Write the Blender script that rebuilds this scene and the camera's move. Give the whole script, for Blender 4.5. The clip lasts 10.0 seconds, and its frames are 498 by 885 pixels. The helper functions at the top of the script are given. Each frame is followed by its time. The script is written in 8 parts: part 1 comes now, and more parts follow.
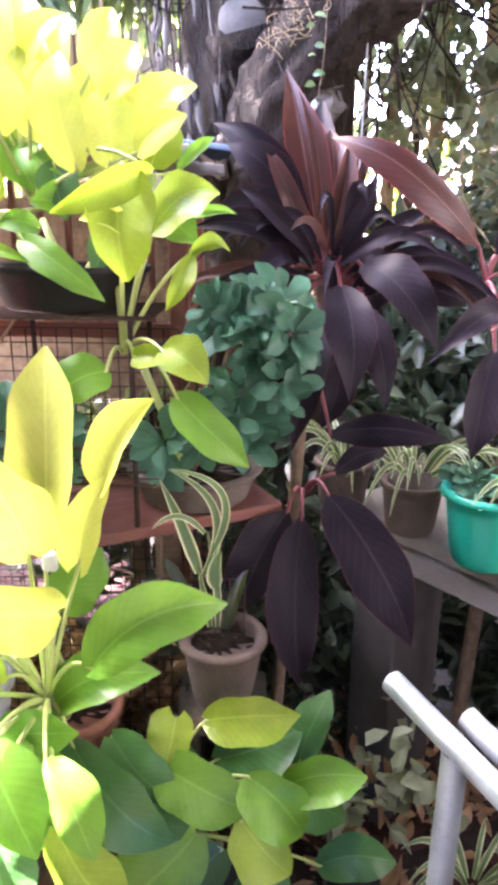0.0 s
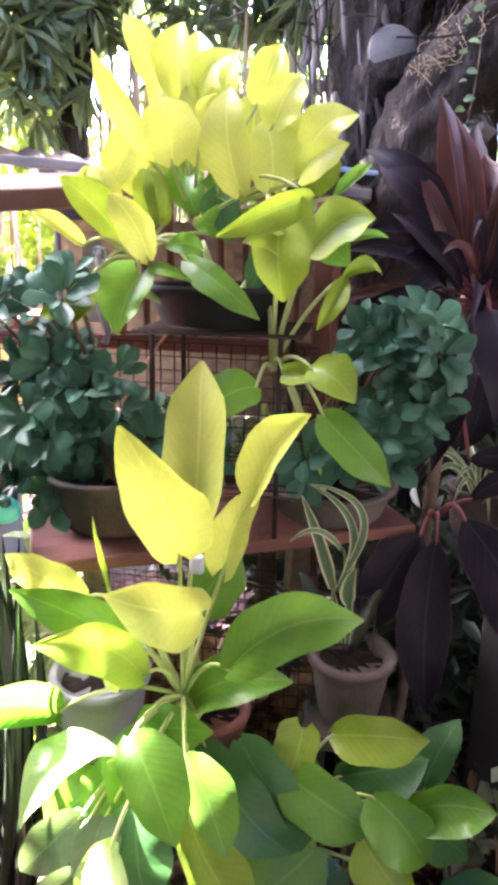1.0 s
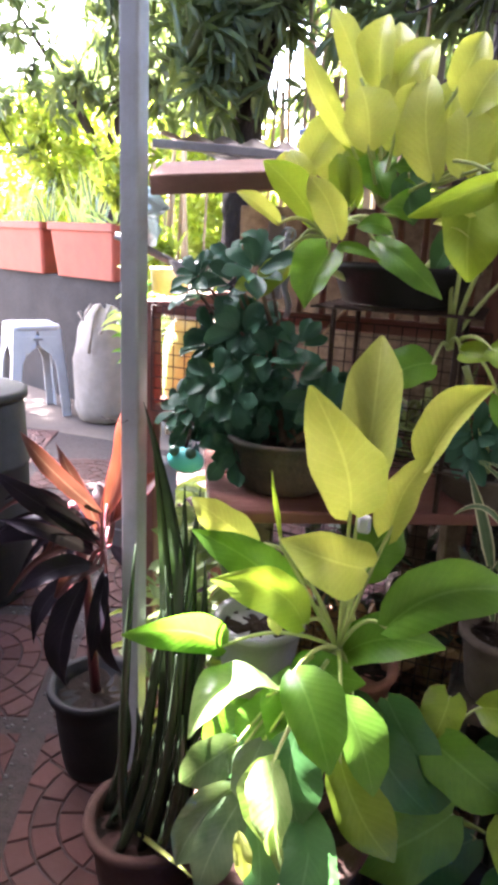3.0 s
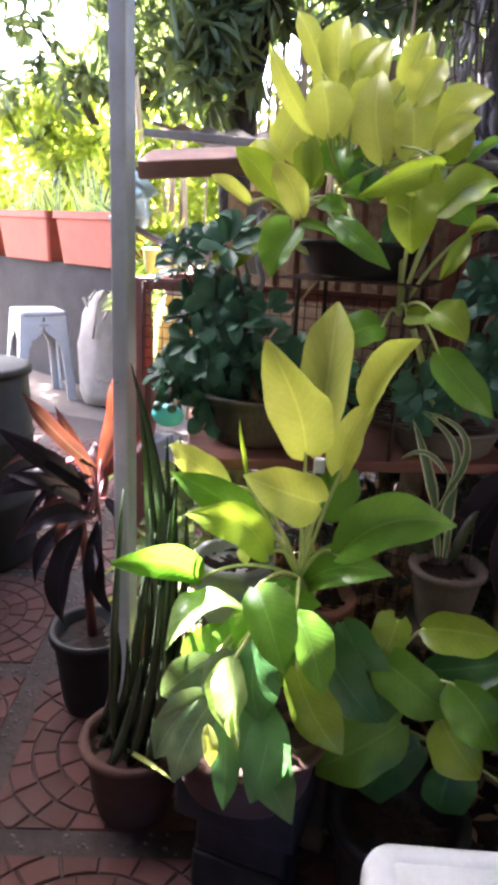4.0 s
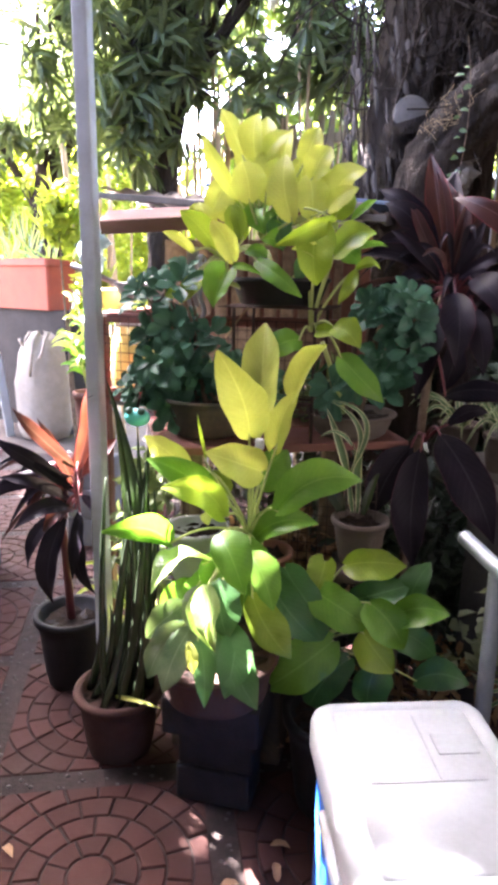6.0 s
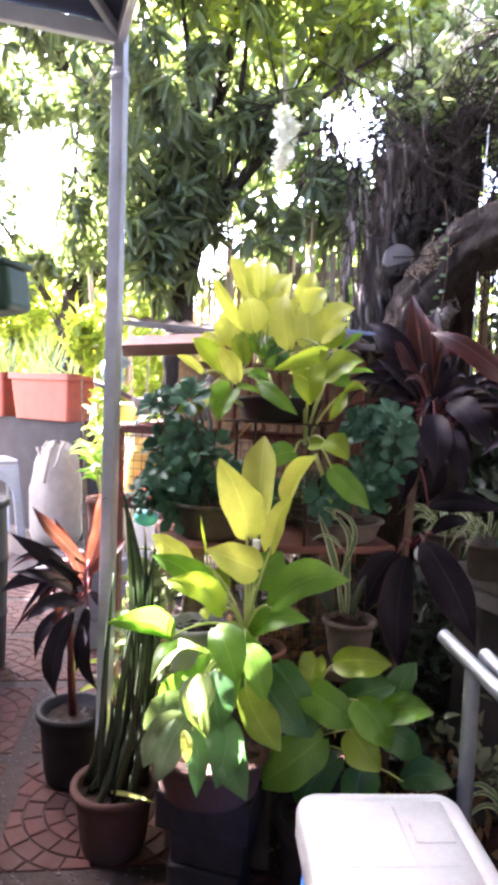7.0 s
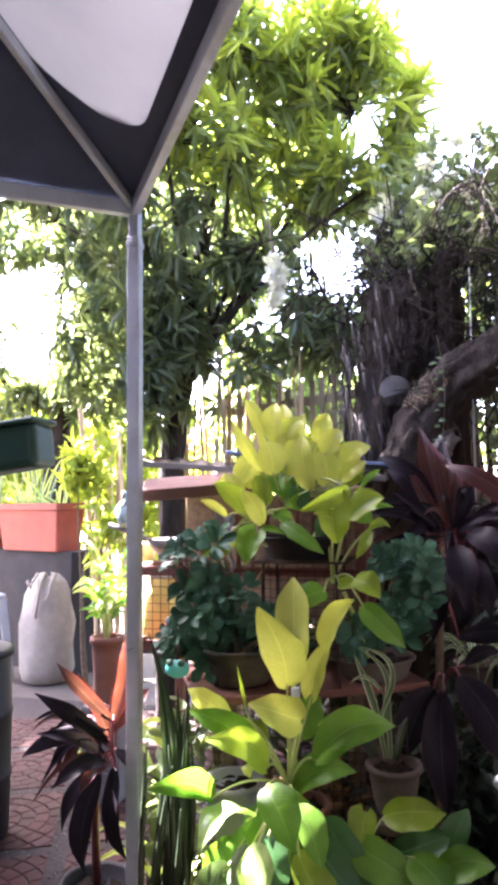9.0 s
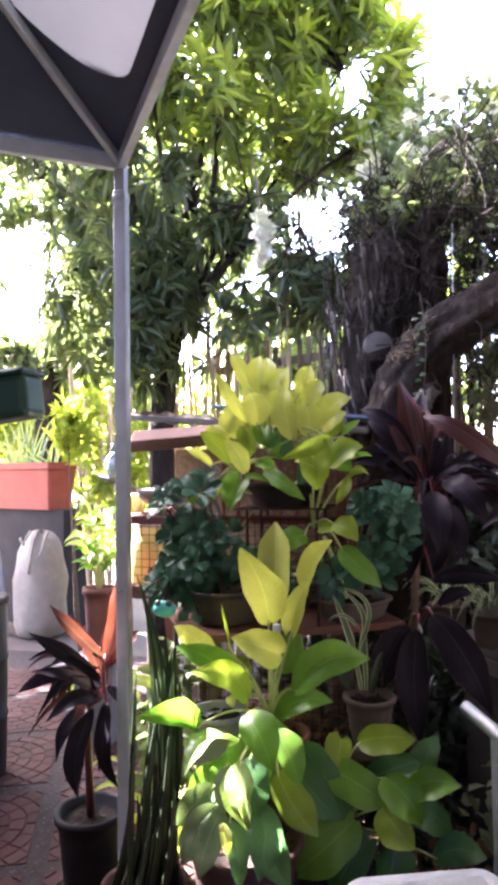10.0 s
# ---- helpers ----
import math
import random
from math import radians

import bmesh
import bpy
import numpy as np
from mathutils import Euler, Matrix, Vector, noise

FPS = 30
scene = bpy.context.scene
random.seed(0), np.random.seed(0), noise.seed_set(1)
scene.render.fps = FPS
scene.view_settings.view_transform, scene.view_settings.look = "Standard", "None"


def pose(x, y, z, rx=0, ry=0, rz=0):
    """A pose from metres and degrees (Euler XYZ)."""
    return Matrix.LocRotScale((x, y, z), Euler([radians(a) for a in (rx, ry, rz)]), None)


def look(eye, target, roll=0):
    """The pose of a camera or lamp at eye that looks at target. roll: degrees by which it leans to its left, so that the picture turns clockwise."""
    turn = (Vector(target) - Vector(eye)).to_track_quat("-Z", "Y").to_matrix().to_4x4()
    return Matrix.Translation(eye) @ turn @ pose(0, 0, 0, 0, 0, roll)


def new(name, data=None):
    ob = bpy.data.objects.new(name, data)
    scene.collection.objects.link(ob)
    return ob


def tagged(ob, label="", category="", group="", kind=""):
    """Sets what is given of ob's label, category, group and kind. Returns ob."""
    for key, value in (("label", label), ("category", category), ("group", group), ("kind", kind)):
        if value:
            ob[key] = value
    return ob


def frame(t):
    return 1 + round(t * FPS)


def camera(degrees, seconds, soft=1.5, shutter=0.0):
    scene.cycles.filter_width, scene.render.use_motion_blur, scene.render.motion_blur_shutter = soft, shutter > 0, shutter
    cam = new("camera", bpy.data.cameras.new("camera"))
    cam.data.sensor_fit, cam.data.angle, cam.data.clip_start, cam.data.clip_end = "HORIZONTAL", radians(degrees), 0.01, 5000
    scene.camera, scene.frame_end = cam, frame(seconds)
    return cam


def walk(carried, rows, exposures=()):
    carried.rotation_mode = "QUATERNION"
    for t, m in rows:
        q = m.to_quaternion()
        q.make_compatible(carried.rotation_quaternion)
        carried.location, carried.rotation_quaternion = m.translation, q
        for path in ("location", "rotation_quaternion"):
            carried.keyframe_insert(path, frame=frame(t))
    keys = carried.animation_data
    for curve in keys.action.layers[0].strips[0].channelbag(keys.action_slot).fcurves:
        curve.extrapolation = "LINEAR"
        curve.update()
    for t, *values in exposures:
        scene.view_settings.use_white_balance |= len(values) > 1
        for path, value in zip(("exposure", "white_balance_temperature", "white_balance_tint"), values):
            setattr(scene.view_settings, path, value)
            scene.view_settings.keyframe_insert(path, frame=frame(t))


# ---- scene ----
cam = camera(40.3, 10.0, soft=4.4)
METRES, EYE, TILT, LEAN, TURN = 1.3, 1.323, -17.1, -0.73, 0.0
ROWS = [
    (0.0, 0.0, 0.0, 0.0, -0.0, 0.0, 0.0),
    (0.5, -0.0168, -0.0127, 0.0013, 4.17, 1.38, -1.37),
    (1.0, -0.0431, -0.0239, -0.0059, 8.77, 1.43, -3.2),
    (1.5, -0.0686, -0.0315, -0.0111, 12.46, 1.37, -5.04),
    (2.0, -0.092, -0.0421, -0.0209, 15.54, 0.5, -6.59),
    (2.5, -0.0986, -0.0607, -0.0305, 18.35, 0.45, -7.69),
    (4.0, 0.0175, -0.1795, -0.0936, 20.47, -0.78, -8.16),
    (4.5, 0.0353, -0.2479, -0.1165, 19.06, 0.3, -8.03),
    (5.0, 0.0283, -0.3455, -0.1374, 15.58, 1.91, -3.94),
    (5.5, 0.0411, -0.4122, -0.1659, 13.88, 0.84, -4.22),
    (7.0, 0.1288, -0.59, -0.2179, 14.7, 12.6, -6.1),
    (7.5, 0.1272, -0.6391, -0.2242, 14.01, 15.43, -5.97),
    (8.0, 0.0795, -0.6429, -0.2046, 12.85, 17.28, -3.73),
    (8.5, 0.0463, -0.6519, -0.168, 11.14, 21.35, -1.35),
    (9.0, 0.029, -0.6625, -0.1641, 13.42, 21.8, -2.54),
    (9.5, 0.0295, -0.6686, -0.18, 13.09, 19.45, -2.74),
    (10.0, 0.0564, -0.6931, -0.2109, 12.79, 18.84, -2.3),
]
EXPOSURES = [(0.0, 7.6, 5950, 30), (1.0, 6.75, 5850, 31), (2.5, 5.98, 5850, 26), (4.5, 5.65, 5950, 23), (5.5, 6.03, 6050, 25), (7.2, 6.2, 6000, 30), (8.5, 5.88, 5950, 31), (10.0, 5.62, 5950, 31)]
walk(cam, [(t, pose(0, 0, EYE, TILT, LEAN, TURN) @ pose(METRES * x, METRES * y, METRES * z, 90 + pitch, roll, yaw)) for t, x, y, z, yaw, pitch, roll in ROWS], EXPOSURES)

# ---- daylight: hazy tropical sky, sun high behind the plants and to their side ----
SUN_WAY = Vector((-0.60, 0.30, 0.75)).normalized()
sky_world = bpy.data.worlds.new("sky")
scene.world = sky_world
sky_world.use_nodes = True
wn = sky_world.node_tree
sky = wn.nodes.new("ShaderNodeTexSky")
sky.sky_type, sky.sun_disc = "NISHITA", False
sky.sun_elevation = math.asin(SUN_WAY.z)
sky.sun_rotation = math.atan2(SUN_WAY.x, SUN_WAY.y)
sky.air_density, sky.dust_density, sky.ozone_density = 1.0, 4.0, 1.0
wn.links.new(sky.outputs[0], wn.nodes["Background"].inputs["Color"])
wn.nodes["Background"].inputs["Strength"].default_value = 0.08
sun = new("sun", bpy.data.lights.new("sun", "SUN"))
sun.data.energy, sun.data.angle, sun.data.color = 5.0, radians(0.6), (1.0, 0.95, 0.86)
sun.matrix_world = look((0, 0, 8), Vector((0, 0, 8)) - SUN_WAY)

# ---- materials ----


def rgb(c):
    return (c[0], c[1], c[2], 1.0)


class Nodes:
    """A short hand for building one material's nodes."""

    def __init__(self, name):
        self.mat = bpy.data.materials.new(name)
        self.mat.use_nodes = True
        self.tree = self.mat.node_tree
        self.bsdf = self.tree.nodes["Principled BSDF"]
        self.out = self.tree.nodes["Material Output"]

    def add(self, kind, **inputs):
        node = self.tree.nodes.new(kind)
        for key, value in inputs.items():
            self.put(value, node.inputs[key.replace("_", " ")])
        return node

    def put(self, value, socket):
        if isinstance(value, bpy.types.NodeSocket):
            self.tree.links.new(value, socket)
        else:
            socket.default_value = value

    def math(self, op, a, b=0.0, c=0.0):
        node = self.tree.nodes.new("ShaderNodeMath")
        node.operation = op
        for value, socket in zip((a, b, c), node.inputs):
            self.put(value, socket)
        return node.outputs[0]

    def noise(self, scale, detail=4.0, where=None, rough=0.55):
        node = self.add("ShaderNodeTexNoise", Scale=scale, Detail=detail, Roughness=rough)
        self.put(where or self.where(), node.inputs["Vector"])
        return node.outputs["Fac"]

    def where(self, stretch=(1, 1, 1)):
        node = self.add("ShaderNodeMapping")
        self.put(self.add("ShaderNodeTexCoord").outputs["Object"], node.inputs["Vector"])
        node.inputs["Scale"].default_value = stretch
        return node.outputs[0]

    def mix(self, fac, a, b, kind="MIX"):
        node = self.tree.nodes.new("ShaderNodeMix")
        node.data_type, node.blend_type = "RGBA", kind
        self.put(fac, node.inputs[0])
        self.put(a if isinstance(a, bpy.types.NodeSocket) else rgb(a), node.inputs[6])
        self.put(b if isinstance(b, bpy.types.NodeSocket) else rgb(b), node.inputs[7])
        return node.outputs[2]

    def ramp(self, fac, low, high):
        node = self.add("ShaderNodeMapRange")
        self.put(fac, node.inputs[0])
        node.inputs[1].default_value, node.inputs[2].default_value = low, high
        return node.outputs[0]

    def bump(self, height, strength, distance=0.01):
        node = self.add("ShaderNodeBump", Strength=strength, Distance=distance)
        self.put(height, node.inputs["Height"])
        self.put(node.outputs[0], self.bsdf.inputs["Normal"])
        return node.outputs[0]

    def done(self, colour, rough, metal=0.0):
        self.put(colour if isinstance(colour, bpy.types.NodeSocket) else rgb(colour), self.bsdf.inputs["Base Color"])
        self.put(rough, self.bsdf.inputs["Roughness"])
        self.put(metal, self.bsdf.inputs["Metallic"])
        return self.mat


def leaf_material(name, a, b, let=0.4, rough=0.38, rib=0.25, edge=None, cloud=False, gloss=0.5):
    """Leaf: two tones mixed by noise, a pale midrib, side veins in relief, and light let through."""
    n = Nodes(name)
    big = n.noise(14.0, 3.0)
    tone = n.mix(n.ramp(big, 0.35, 0.65), a, b)
    if cloud:
        rnd = n.add("ShaderNodeNewGeometry").outputs["Random Per Island"]
    else:
        rnd = n.add("ShaderNodeObjectInfo").outputs["Random"]
    tone = n.mix(n.math("MULTIPLY", rnd, 0.45), tone, tuple(min(1, c * 1.35 + 0.01) for c in b))
    fine = n.noise(160.0, 2.0)
    tone = n.mix(n.math("MULTIPLY", fine, 0.25), tone, tuple(c * 0.6 for c in a))
    if not cloud:
        uv = n.add("ShaderNodeSeparateXYZ")
        n.put(n.add("ShaderNodeTexCoord").outputs["UV"], uv.inputs[0])
        off = n.math("ABSOLUTE", n.math("SUBTRACT", uv.outputs[0], 0.5))
        ribs = n.math("LESS_THAN", off, 0.022)
        tone = n.mix(n.math("MULTIPLY", ribs, rib), tone, tuple(min(1, c * 1.5 + 0.08) for c in b))
        if edge:
            tone = n.mix(n.math("MULTIPLY", n.ramp(off, edge[1], 0.5), edge[2]), tone, edge[0])
        wave = n.math("SINE", n.math("MULTIPLY", n.math("SUBTRACT", uv.outputs[1], n.math("MULTIPLY", off, 0.55)), 75.0))
        tone = n.mix(n.math("MULTIPLY", n.ramp(wave, 0.72, 1.0), 0.09), tone, tuple(min(1, c * 1.45 + 0.03) for c in b))
        blot = n.ramp(n.noise(46.0, 3.0), 0.66, 0.74)
        tone = n.mix(n.math("MULTIPLY", blot, 0.22), tone, tuple(c * 0.55 for c in a))
        nrm = n.bump(n.math("ADD", n.math("MULTIPLY", wave, 0.5), n.math("MULTIPLY", ribs, 1.0)), 0.05, 0.003)
    else:
        nrm = n.bump(fine, 0.2, 0.004)
    n.done(tone, rough)
    n.bsdf.inputs["Specular IOR Level"].default_value = gloss
    glow = n.add("ShaderNodeBsdfTranslucent", Color=tone, Normal=nrm)
    n.put(n.mix(1.0, tone, (1.0, 1.0, 0.55), "MULTIPLY"), glow.inputs["Color"])
    both = n.add("ShaderNodeMixShader", Fac=let)
    n.put(n.bsdf.outputs[0], both.inputs[1])
    n.put(glow.outputs[0], both.inputs[2])
    n.put(both.outputs[0], n.out.inputs["Surface"])
    return n.mat


def plain(name, a, b, rough=0.6, scale=9.0, bump=0.25, metal=0.0, stain=None, stretch=(1, 1, 1), distance=0.006):
    """Two tones, fine grain in relief, and stains on a larger scale."""
    n = Nodes(name)
    where = n.where(stretch)
    tone = n.mix(n.ramp(n.noise(scale, 5.0, where), 0.3, 0.7), a, b)
    fine = n.noise(scale * 14, 3.0, where)
    tone = n.mix(n.math("MULTIPLY", fine, 0.35), tone, tuple(c * 0.55 for c in a))
    if stain:
        tone = n.mix(n.math("MULTIPLY", n.ramp(n.noise(scale * 0.35, 6.0, where, 0.7), 0.5, 0.68), 0.75), tone, stain)
    n.bump(n.math("ADD", n.math("MULTIPLY", fine, 0.5), n.noise(scale * 3, 4.0, where)), bump, distance)
    n.bsdf.inputs["Specular IOR Level"].default_value = 0.5 if rough < 0.58 else 0.18
    return n.done(tone, n.math("ADD", rough - 0.1, n.math("MULTIPLY", fine, 0.2)), metal)


def cloth_material():
    """Grey tent cloth that lets a little light through."""
    n = Nodes("canopy_lining")
    weave = n.noise(220.0, 2.0)
    tone = n.mix(n.ramp(n.noise(2.2, 4.0), 0.3, 0.7), (0.22, 0.225, 0.24), (0.30, 0.305, 0.32))
    tone = n.mix(n.math("MULTIPLY", weave, 0.3), tone, (0.16, 0.165, 0.18))
    n.bump(weave, 0.15, 0.002)
    n.done(tone, 0.85)
    glow = n.add("ShaderNodeBsdfTranslucent", Color=tone)
    both = n.add("ShaderNodeMixShader", Fac=0.04)
    n.put(n.bsdf.outputs[0], both.inputs[1])
    n.put(glow.outputs[0], both.inputs[2])
    n.put(both.outputs[0], n.out.inputs["Surface"])
    return n.mat


LIME = leaf_material("lime_leaf", (0.44, 0.50, 0.09), (0.54, 0.58, 0.15), 0.5)
CHARTREUSE = leaf_material("chartreuse_leaf", (0.19, 0.30, 0.02), (0.28, 0.38, 0.036), 0.5)
GREEN = leaf_material("green_leaf", (0.085, 0.23, 0.016), (0.155, 0.32, 0.03), 0.45)
DEEP = leaf_material("deep_leaf", (0.035, 0.11, 0.03), (0.06, 0.17, 0.04), 0.3)
# green leaf with sun patches put into its pale tone
DAPPLED = leaf_material("sun_dappled_leaf", (0.10, 0.20, 0.035), (0.30, 0.40, 0.15), 0.35, 0.25)
BLUEGREEN = leaf_material("bluegreen_leaf", (0.022, 0.075, 0.042), (0.038, 0.115, 0.066), 0.15, 0.5, 0.15, gloss=0.3)
MARBLED = leaf_material("dark_marbled_leaf", (0.03, 0.075, 0.025), (0.13, 0.18, 0.09), 0.18, 0.25)
PURPLE = leaf_material("purple_leaf", (0.006, 0.0052, 0.0085), (0.012, 0.0085, 0.0135), 0.08, 0.46, 0.15, ((0.10, 0.025, 0.035), 0.475, 0.5), gloss=0.07)
MAROON = leaf_material("maroon_leaf", (0.024, 0.009, 0.009), (0.048, 0.015, 0.014), 0.35, 0.36, 0.4, ((0.22, 0.03, 0.035), 0.45, 0.6), gloss=0.28)
SCARLET = leaf_material("scarlet_leaf", (0.07, 0.014, 0.012), (0.12, 0.028, 0.015), 0.38, 0.36, 0.3, ((0.28, 0.04, 0.04), 0.42, 0.8))
STRIPED = leaf_material("striped_leaf", (0.05, 0.10, 0.04), (0.085, 0.15, 0.06), 0.3, 0.42, 0.2, ((0.72, 0.70, 0.45), 0.30, 1.0))
STRAP = leaf_material("strap_leaf", (0.30, 0.42, 0.06), (0.50, 0.55, 0.16), 0.4, 0.4)
SNAKE = leaf_material("snake_leaf", (0.013, 0.022, 0.011), (0.026, 0.038, 0.018), 0.03, 0.25, 0.0)
# one mango leaf in two tones: lighter for lit clumps, darker for shaded ones
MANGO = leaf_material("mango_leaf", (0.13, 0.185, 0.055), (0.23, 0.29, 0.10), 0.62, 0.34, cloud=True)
DIMMED_LEAF = leaf_material("dimmed_leaf", (0.078, 0.11, 0.052), (0.14, 0.18, 0.085), 0.54, 0.36, cloud=True)
# deep shade is put into this near-black leaf colour
SHADE = leaf_material("shade_toned_leaf", (0.016, 0.03, 0.016), (0.03, 0.05, 0.025), 0.15, 0.5, cloud=True)
# yellow-green leaf with sunlight put into its brightness
BRIGHT_LEAF = leaf_material("bright_leaf", (0.24, 0.33, 0.04), (0.40, 0.46, 0.07), 0.55, 0.4, cloud=True)
CREEPER = leaf_material("creeper_leaf", (0.12, 0.17, 0.08), (0.21, 0.26, 0.13), 0.5, 0.45, cloud=True)
GREY_LEAF = leaf_material("grey_leaf", (0.16, 0.19, 0.12), (0.26, 0.29, 0.19), 0.45, 0.5, cloud=True)
PETAL = leaf_material("white_petal", (0.75, 0.76, 0.72), (0.85, 0.85, 0.82), 0.4, 0.6, cloud=True)
DRY = leaf_material("dry_leaf", (0.18, 0.10, 0.05), (0.30, 0.18, 0.09), 0.2, 0.7, cloud=True)
STEM = plain("stem", (0.30, 0.38, 0.10), (0.42, 0.46, 0.16), 0.5, 30.0, 0.1)
REDSTEM = plain("red_stem", (0.11, 0.02, 0.026), (0.17, 0.035, 0.04), 0.45, 30.0, 0.1)
WOODSTEM = plain("woody_stem", (0.10, 0.07, 0.05), (0.20, 0.15, 0.10), 0.8, 40.0, 0.6)
BARK = plain("bark", (0.012, 0.009, 0.007), (0.052, 0.038, 0.029), 0.9, 7.0, 1.0, stain=(0.075, 0.063, 0.052), stretch=(1.6, 1.6, 0.45), distance=0.03)
FIBRE = plain("bark_fibre", (0.055, 0.046, 0.04), (0.14, 0.122, 0.105), 0.85, 20.0, 0.5, stretch=(1, 1, 0.2))
BAMBOO = plain("dry_cane", (0.26, 0.18, 0.10), (0.40, 0.30, 0.17), 0.6, 12.0, 0.4, stretch=(1, 1, 0.2))
FENCEMAT = plain("weathered_fence", (0.14, 0.11, 0.065), (0.22, 0.175, 0.11), 0.75, 14.0, 0.4, stretch=(1, 1, 0.3))
STEEL = plain("galvanised_steel", (0.25, 0.28, 0.31), (0.33, 0.36, 0.39), 0.52, 20.0, 0.08, 0.75, (0.36, 0.36, 0.36))
FRAME = plain("painted_frame", (0.48, 0.52, 0.56), (0.56, 0.60, 0.64), 0.45, 18.0, 0.06, 0.35, (0.36, 0.36, 0.35))
RUST = plain("rusty_sheet", (0.22, 0.20, 0.19), (0.34, 0.32, 0.31), 0.6, 8.0, 0.3, 0.3, (0.20, 0.12, 0.08))
REDWOOD = plain("red_painted_wood", (0.13, 0.055, 0.042), (0.185, 0.08, 0.06), 0.6, 10.0, 0.4, stain=(0.13, 0.06, 0.05), stretch=(0.3, 1.5, 1.5))
GREYWOOD = plain("weathered_board", (0.115, 0.108, 0.10), (0.18, 0.168, 0.156), 0.8, 9.0, 0.5, stain=(0.09, 0.085, 0.08), stretch=(1.5, 0.3, 1.5))
TERRACOTTA = plain("terracotta", (0.14, 0.062, 0.042), (0.20, 0.09, 0.06), 0.85, 10.0, 0.35, stain=(0.12, 0.09, 0.07))
OLDCLAY = plain("weathered_clay", (0.07, 0.054, 0.043), (0.11, 0.086, 0.07), 0.88, 12.0, 0.5, stain=(0.11, 0.10, 0.08))
# near-black, with the shade under the pot put into the colour
DARKBLOCK = plain("shade_dark_block", (0.014, 0.013, 0.012), (0.03, 0.027, 0.025), 0.85, 12.0, 0.5)
FADEDWOOD = plain("faded_plank", (0.19, 0.105, 0.085), (0.27, 0.165, 0.14), 0.75, 10.0, 0.4, stain=(0.17, 0.12, 0.10), stretch=(0.3, 1.5, 1.5))
DARKCLAY = plain("dark_clay", (0.045, 0.022, 0.017), (0.072, 0.038, 0.029), 0.85, 10.0, 0.4, stain=(0.04, 0.032, 0.026))
# dark render, with the shade below the planters put into its colour
LOWWALL = plain("shaded_dark_render", (0.016, 0.013, 0.011), (0.03, 0.025, 0.021), 0.9, 4.0, 0.5, stain=(0.022, 0.02, 0.018))
GREYPLASTIC = plain("dull_white_plastic", (0.30, 0.305, 0.30), (0.36, 0.365, 0.36), 0.5, 7.0, 0.05, stain=(0.25, 0.24, 0.22))
MOSSPOT = plain("mossy_pot", (0.03, 0.032, 0.025), (0.06, 0.056, 0.042), 0.8, 12.0, 0.5, stain=(0.12, 0.08, 0.05))
GREYPOT = plain("grey_pot", (0.26, 0.265, 0.26), (0.33, 0.335, 0.33), 0.6, 10.0, 0.2, stain=(0.28, 0.27, 0.24))
BLACKPOT = plain("black_plastic", (0.009, 0.009, 0.01), (0.019, 0.018, 0.018), 0.6, 12.0, 0.15)
TEAL = plain("teal_plastic", (0.0, 0.20, 0.13), (0.005, 0.25, 0.17), 0.35, 12.0, 0.08)
PALECYAN = plain("pale_cyan_film", (0.45, 0.66, 0.66), (0.62, 0.78, 0.78), 0.3, 16.0, 0.3)
TURQUOISE = plain("turquoise_plastic", (0.08, 0.50, 0.48), (0.14, 0.6, 0.56), 0.4, 12.0, 0.08)
ORANGE = plain("orange_planter", (0.21, 0.042, 0.022), (0.27, 0.06, 0.03), 0.6, 6.0, 0.12, stain=(0.15, 0.042, 0.028))
SOIL = plain("soil", (0.02, 0.014, 0.01), (0.045, 0.03, 0.021), 0.95, 40.0, 1.0, distance=0.02)
WHITEPLASTIC = plain("white_plastic", (0.40, 0.43, 0.46), (0.46, 0.49, 0.52), 0.45, 7.0, 0.05, stain=(0.42, 0.45, 0.46))
BLUETARP = plain("faded_blue_sheet", (0.13, 0.18, 0.28), (0.20, 0.26, 0.37), 0.7, 8.0, 0.15)
PALEWOOD = plain("sawn_wood", (0.06, 0.054, 0.048), (0.12, 0.11, 0.098), 0.85, 14.0, 0.4)
# kept dark so that the unseen walls bounce little light
DARKWALL = plain("dark_wall", (0.055, 0.052, 0.05), (0.09, 0.085, 0.08), 0.9, 4.0, 0.4, stain=(0.04, 0.04, 0.035))
BLUEPLASTIC = plain("blue_plastic", (0.02, 0.12, 0.52), (0.03, 0.16, 0.6), 0.4, 7.0, 0.05)
SACKING = plain("woven_sack", (0.21, 0.175, 0.135), (0.27, 0.23, 0.18), 0.7, 16.0, 0.4, stain=(0.18, 0.155, 0.12))
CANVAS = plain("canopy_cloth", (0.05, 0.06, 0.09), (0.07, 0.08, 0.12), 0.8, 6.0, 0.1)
PALECLOTH = cloth_material()
YELLOW = plain("yellow_plastic", (0.66, 0.60, 0.15), (0.74, 0.67, 0.24), 0.4, 8.0, 0.08)
REDPLASTIC = plain("red_plastic", (0.5, 0.03, 0.03), (0.58, 0.05, 0.04), 0.4, 10.0, 0.06)
DARKGREEN = plain("dark_green_plastic", (0.015, 0.06, 0.04), (0.025, 0.085, 0.055), 0.45, 9.0, 0.1)
WIRE = plain("rusty_wire", (0.035, 0.024, 0.02), (0.07, 0.046, 0.036), 0.7, 60.0, 0.3, 0.4)
CONCRETE = plain("concrete", (0.06, 0.045, 0.035), (0.09, 0.07, 0.055), 0.9, 3.0, 0.4, stain=(0.06, 0.05, 0.042))
WALLMAT = plain("rendered_wall", (0.13, 0.127, 0.122), (0.19, 0.185, 0.178), 0.9, 4.0, 0.4, stain=(0.12, 0.12, 0.11))
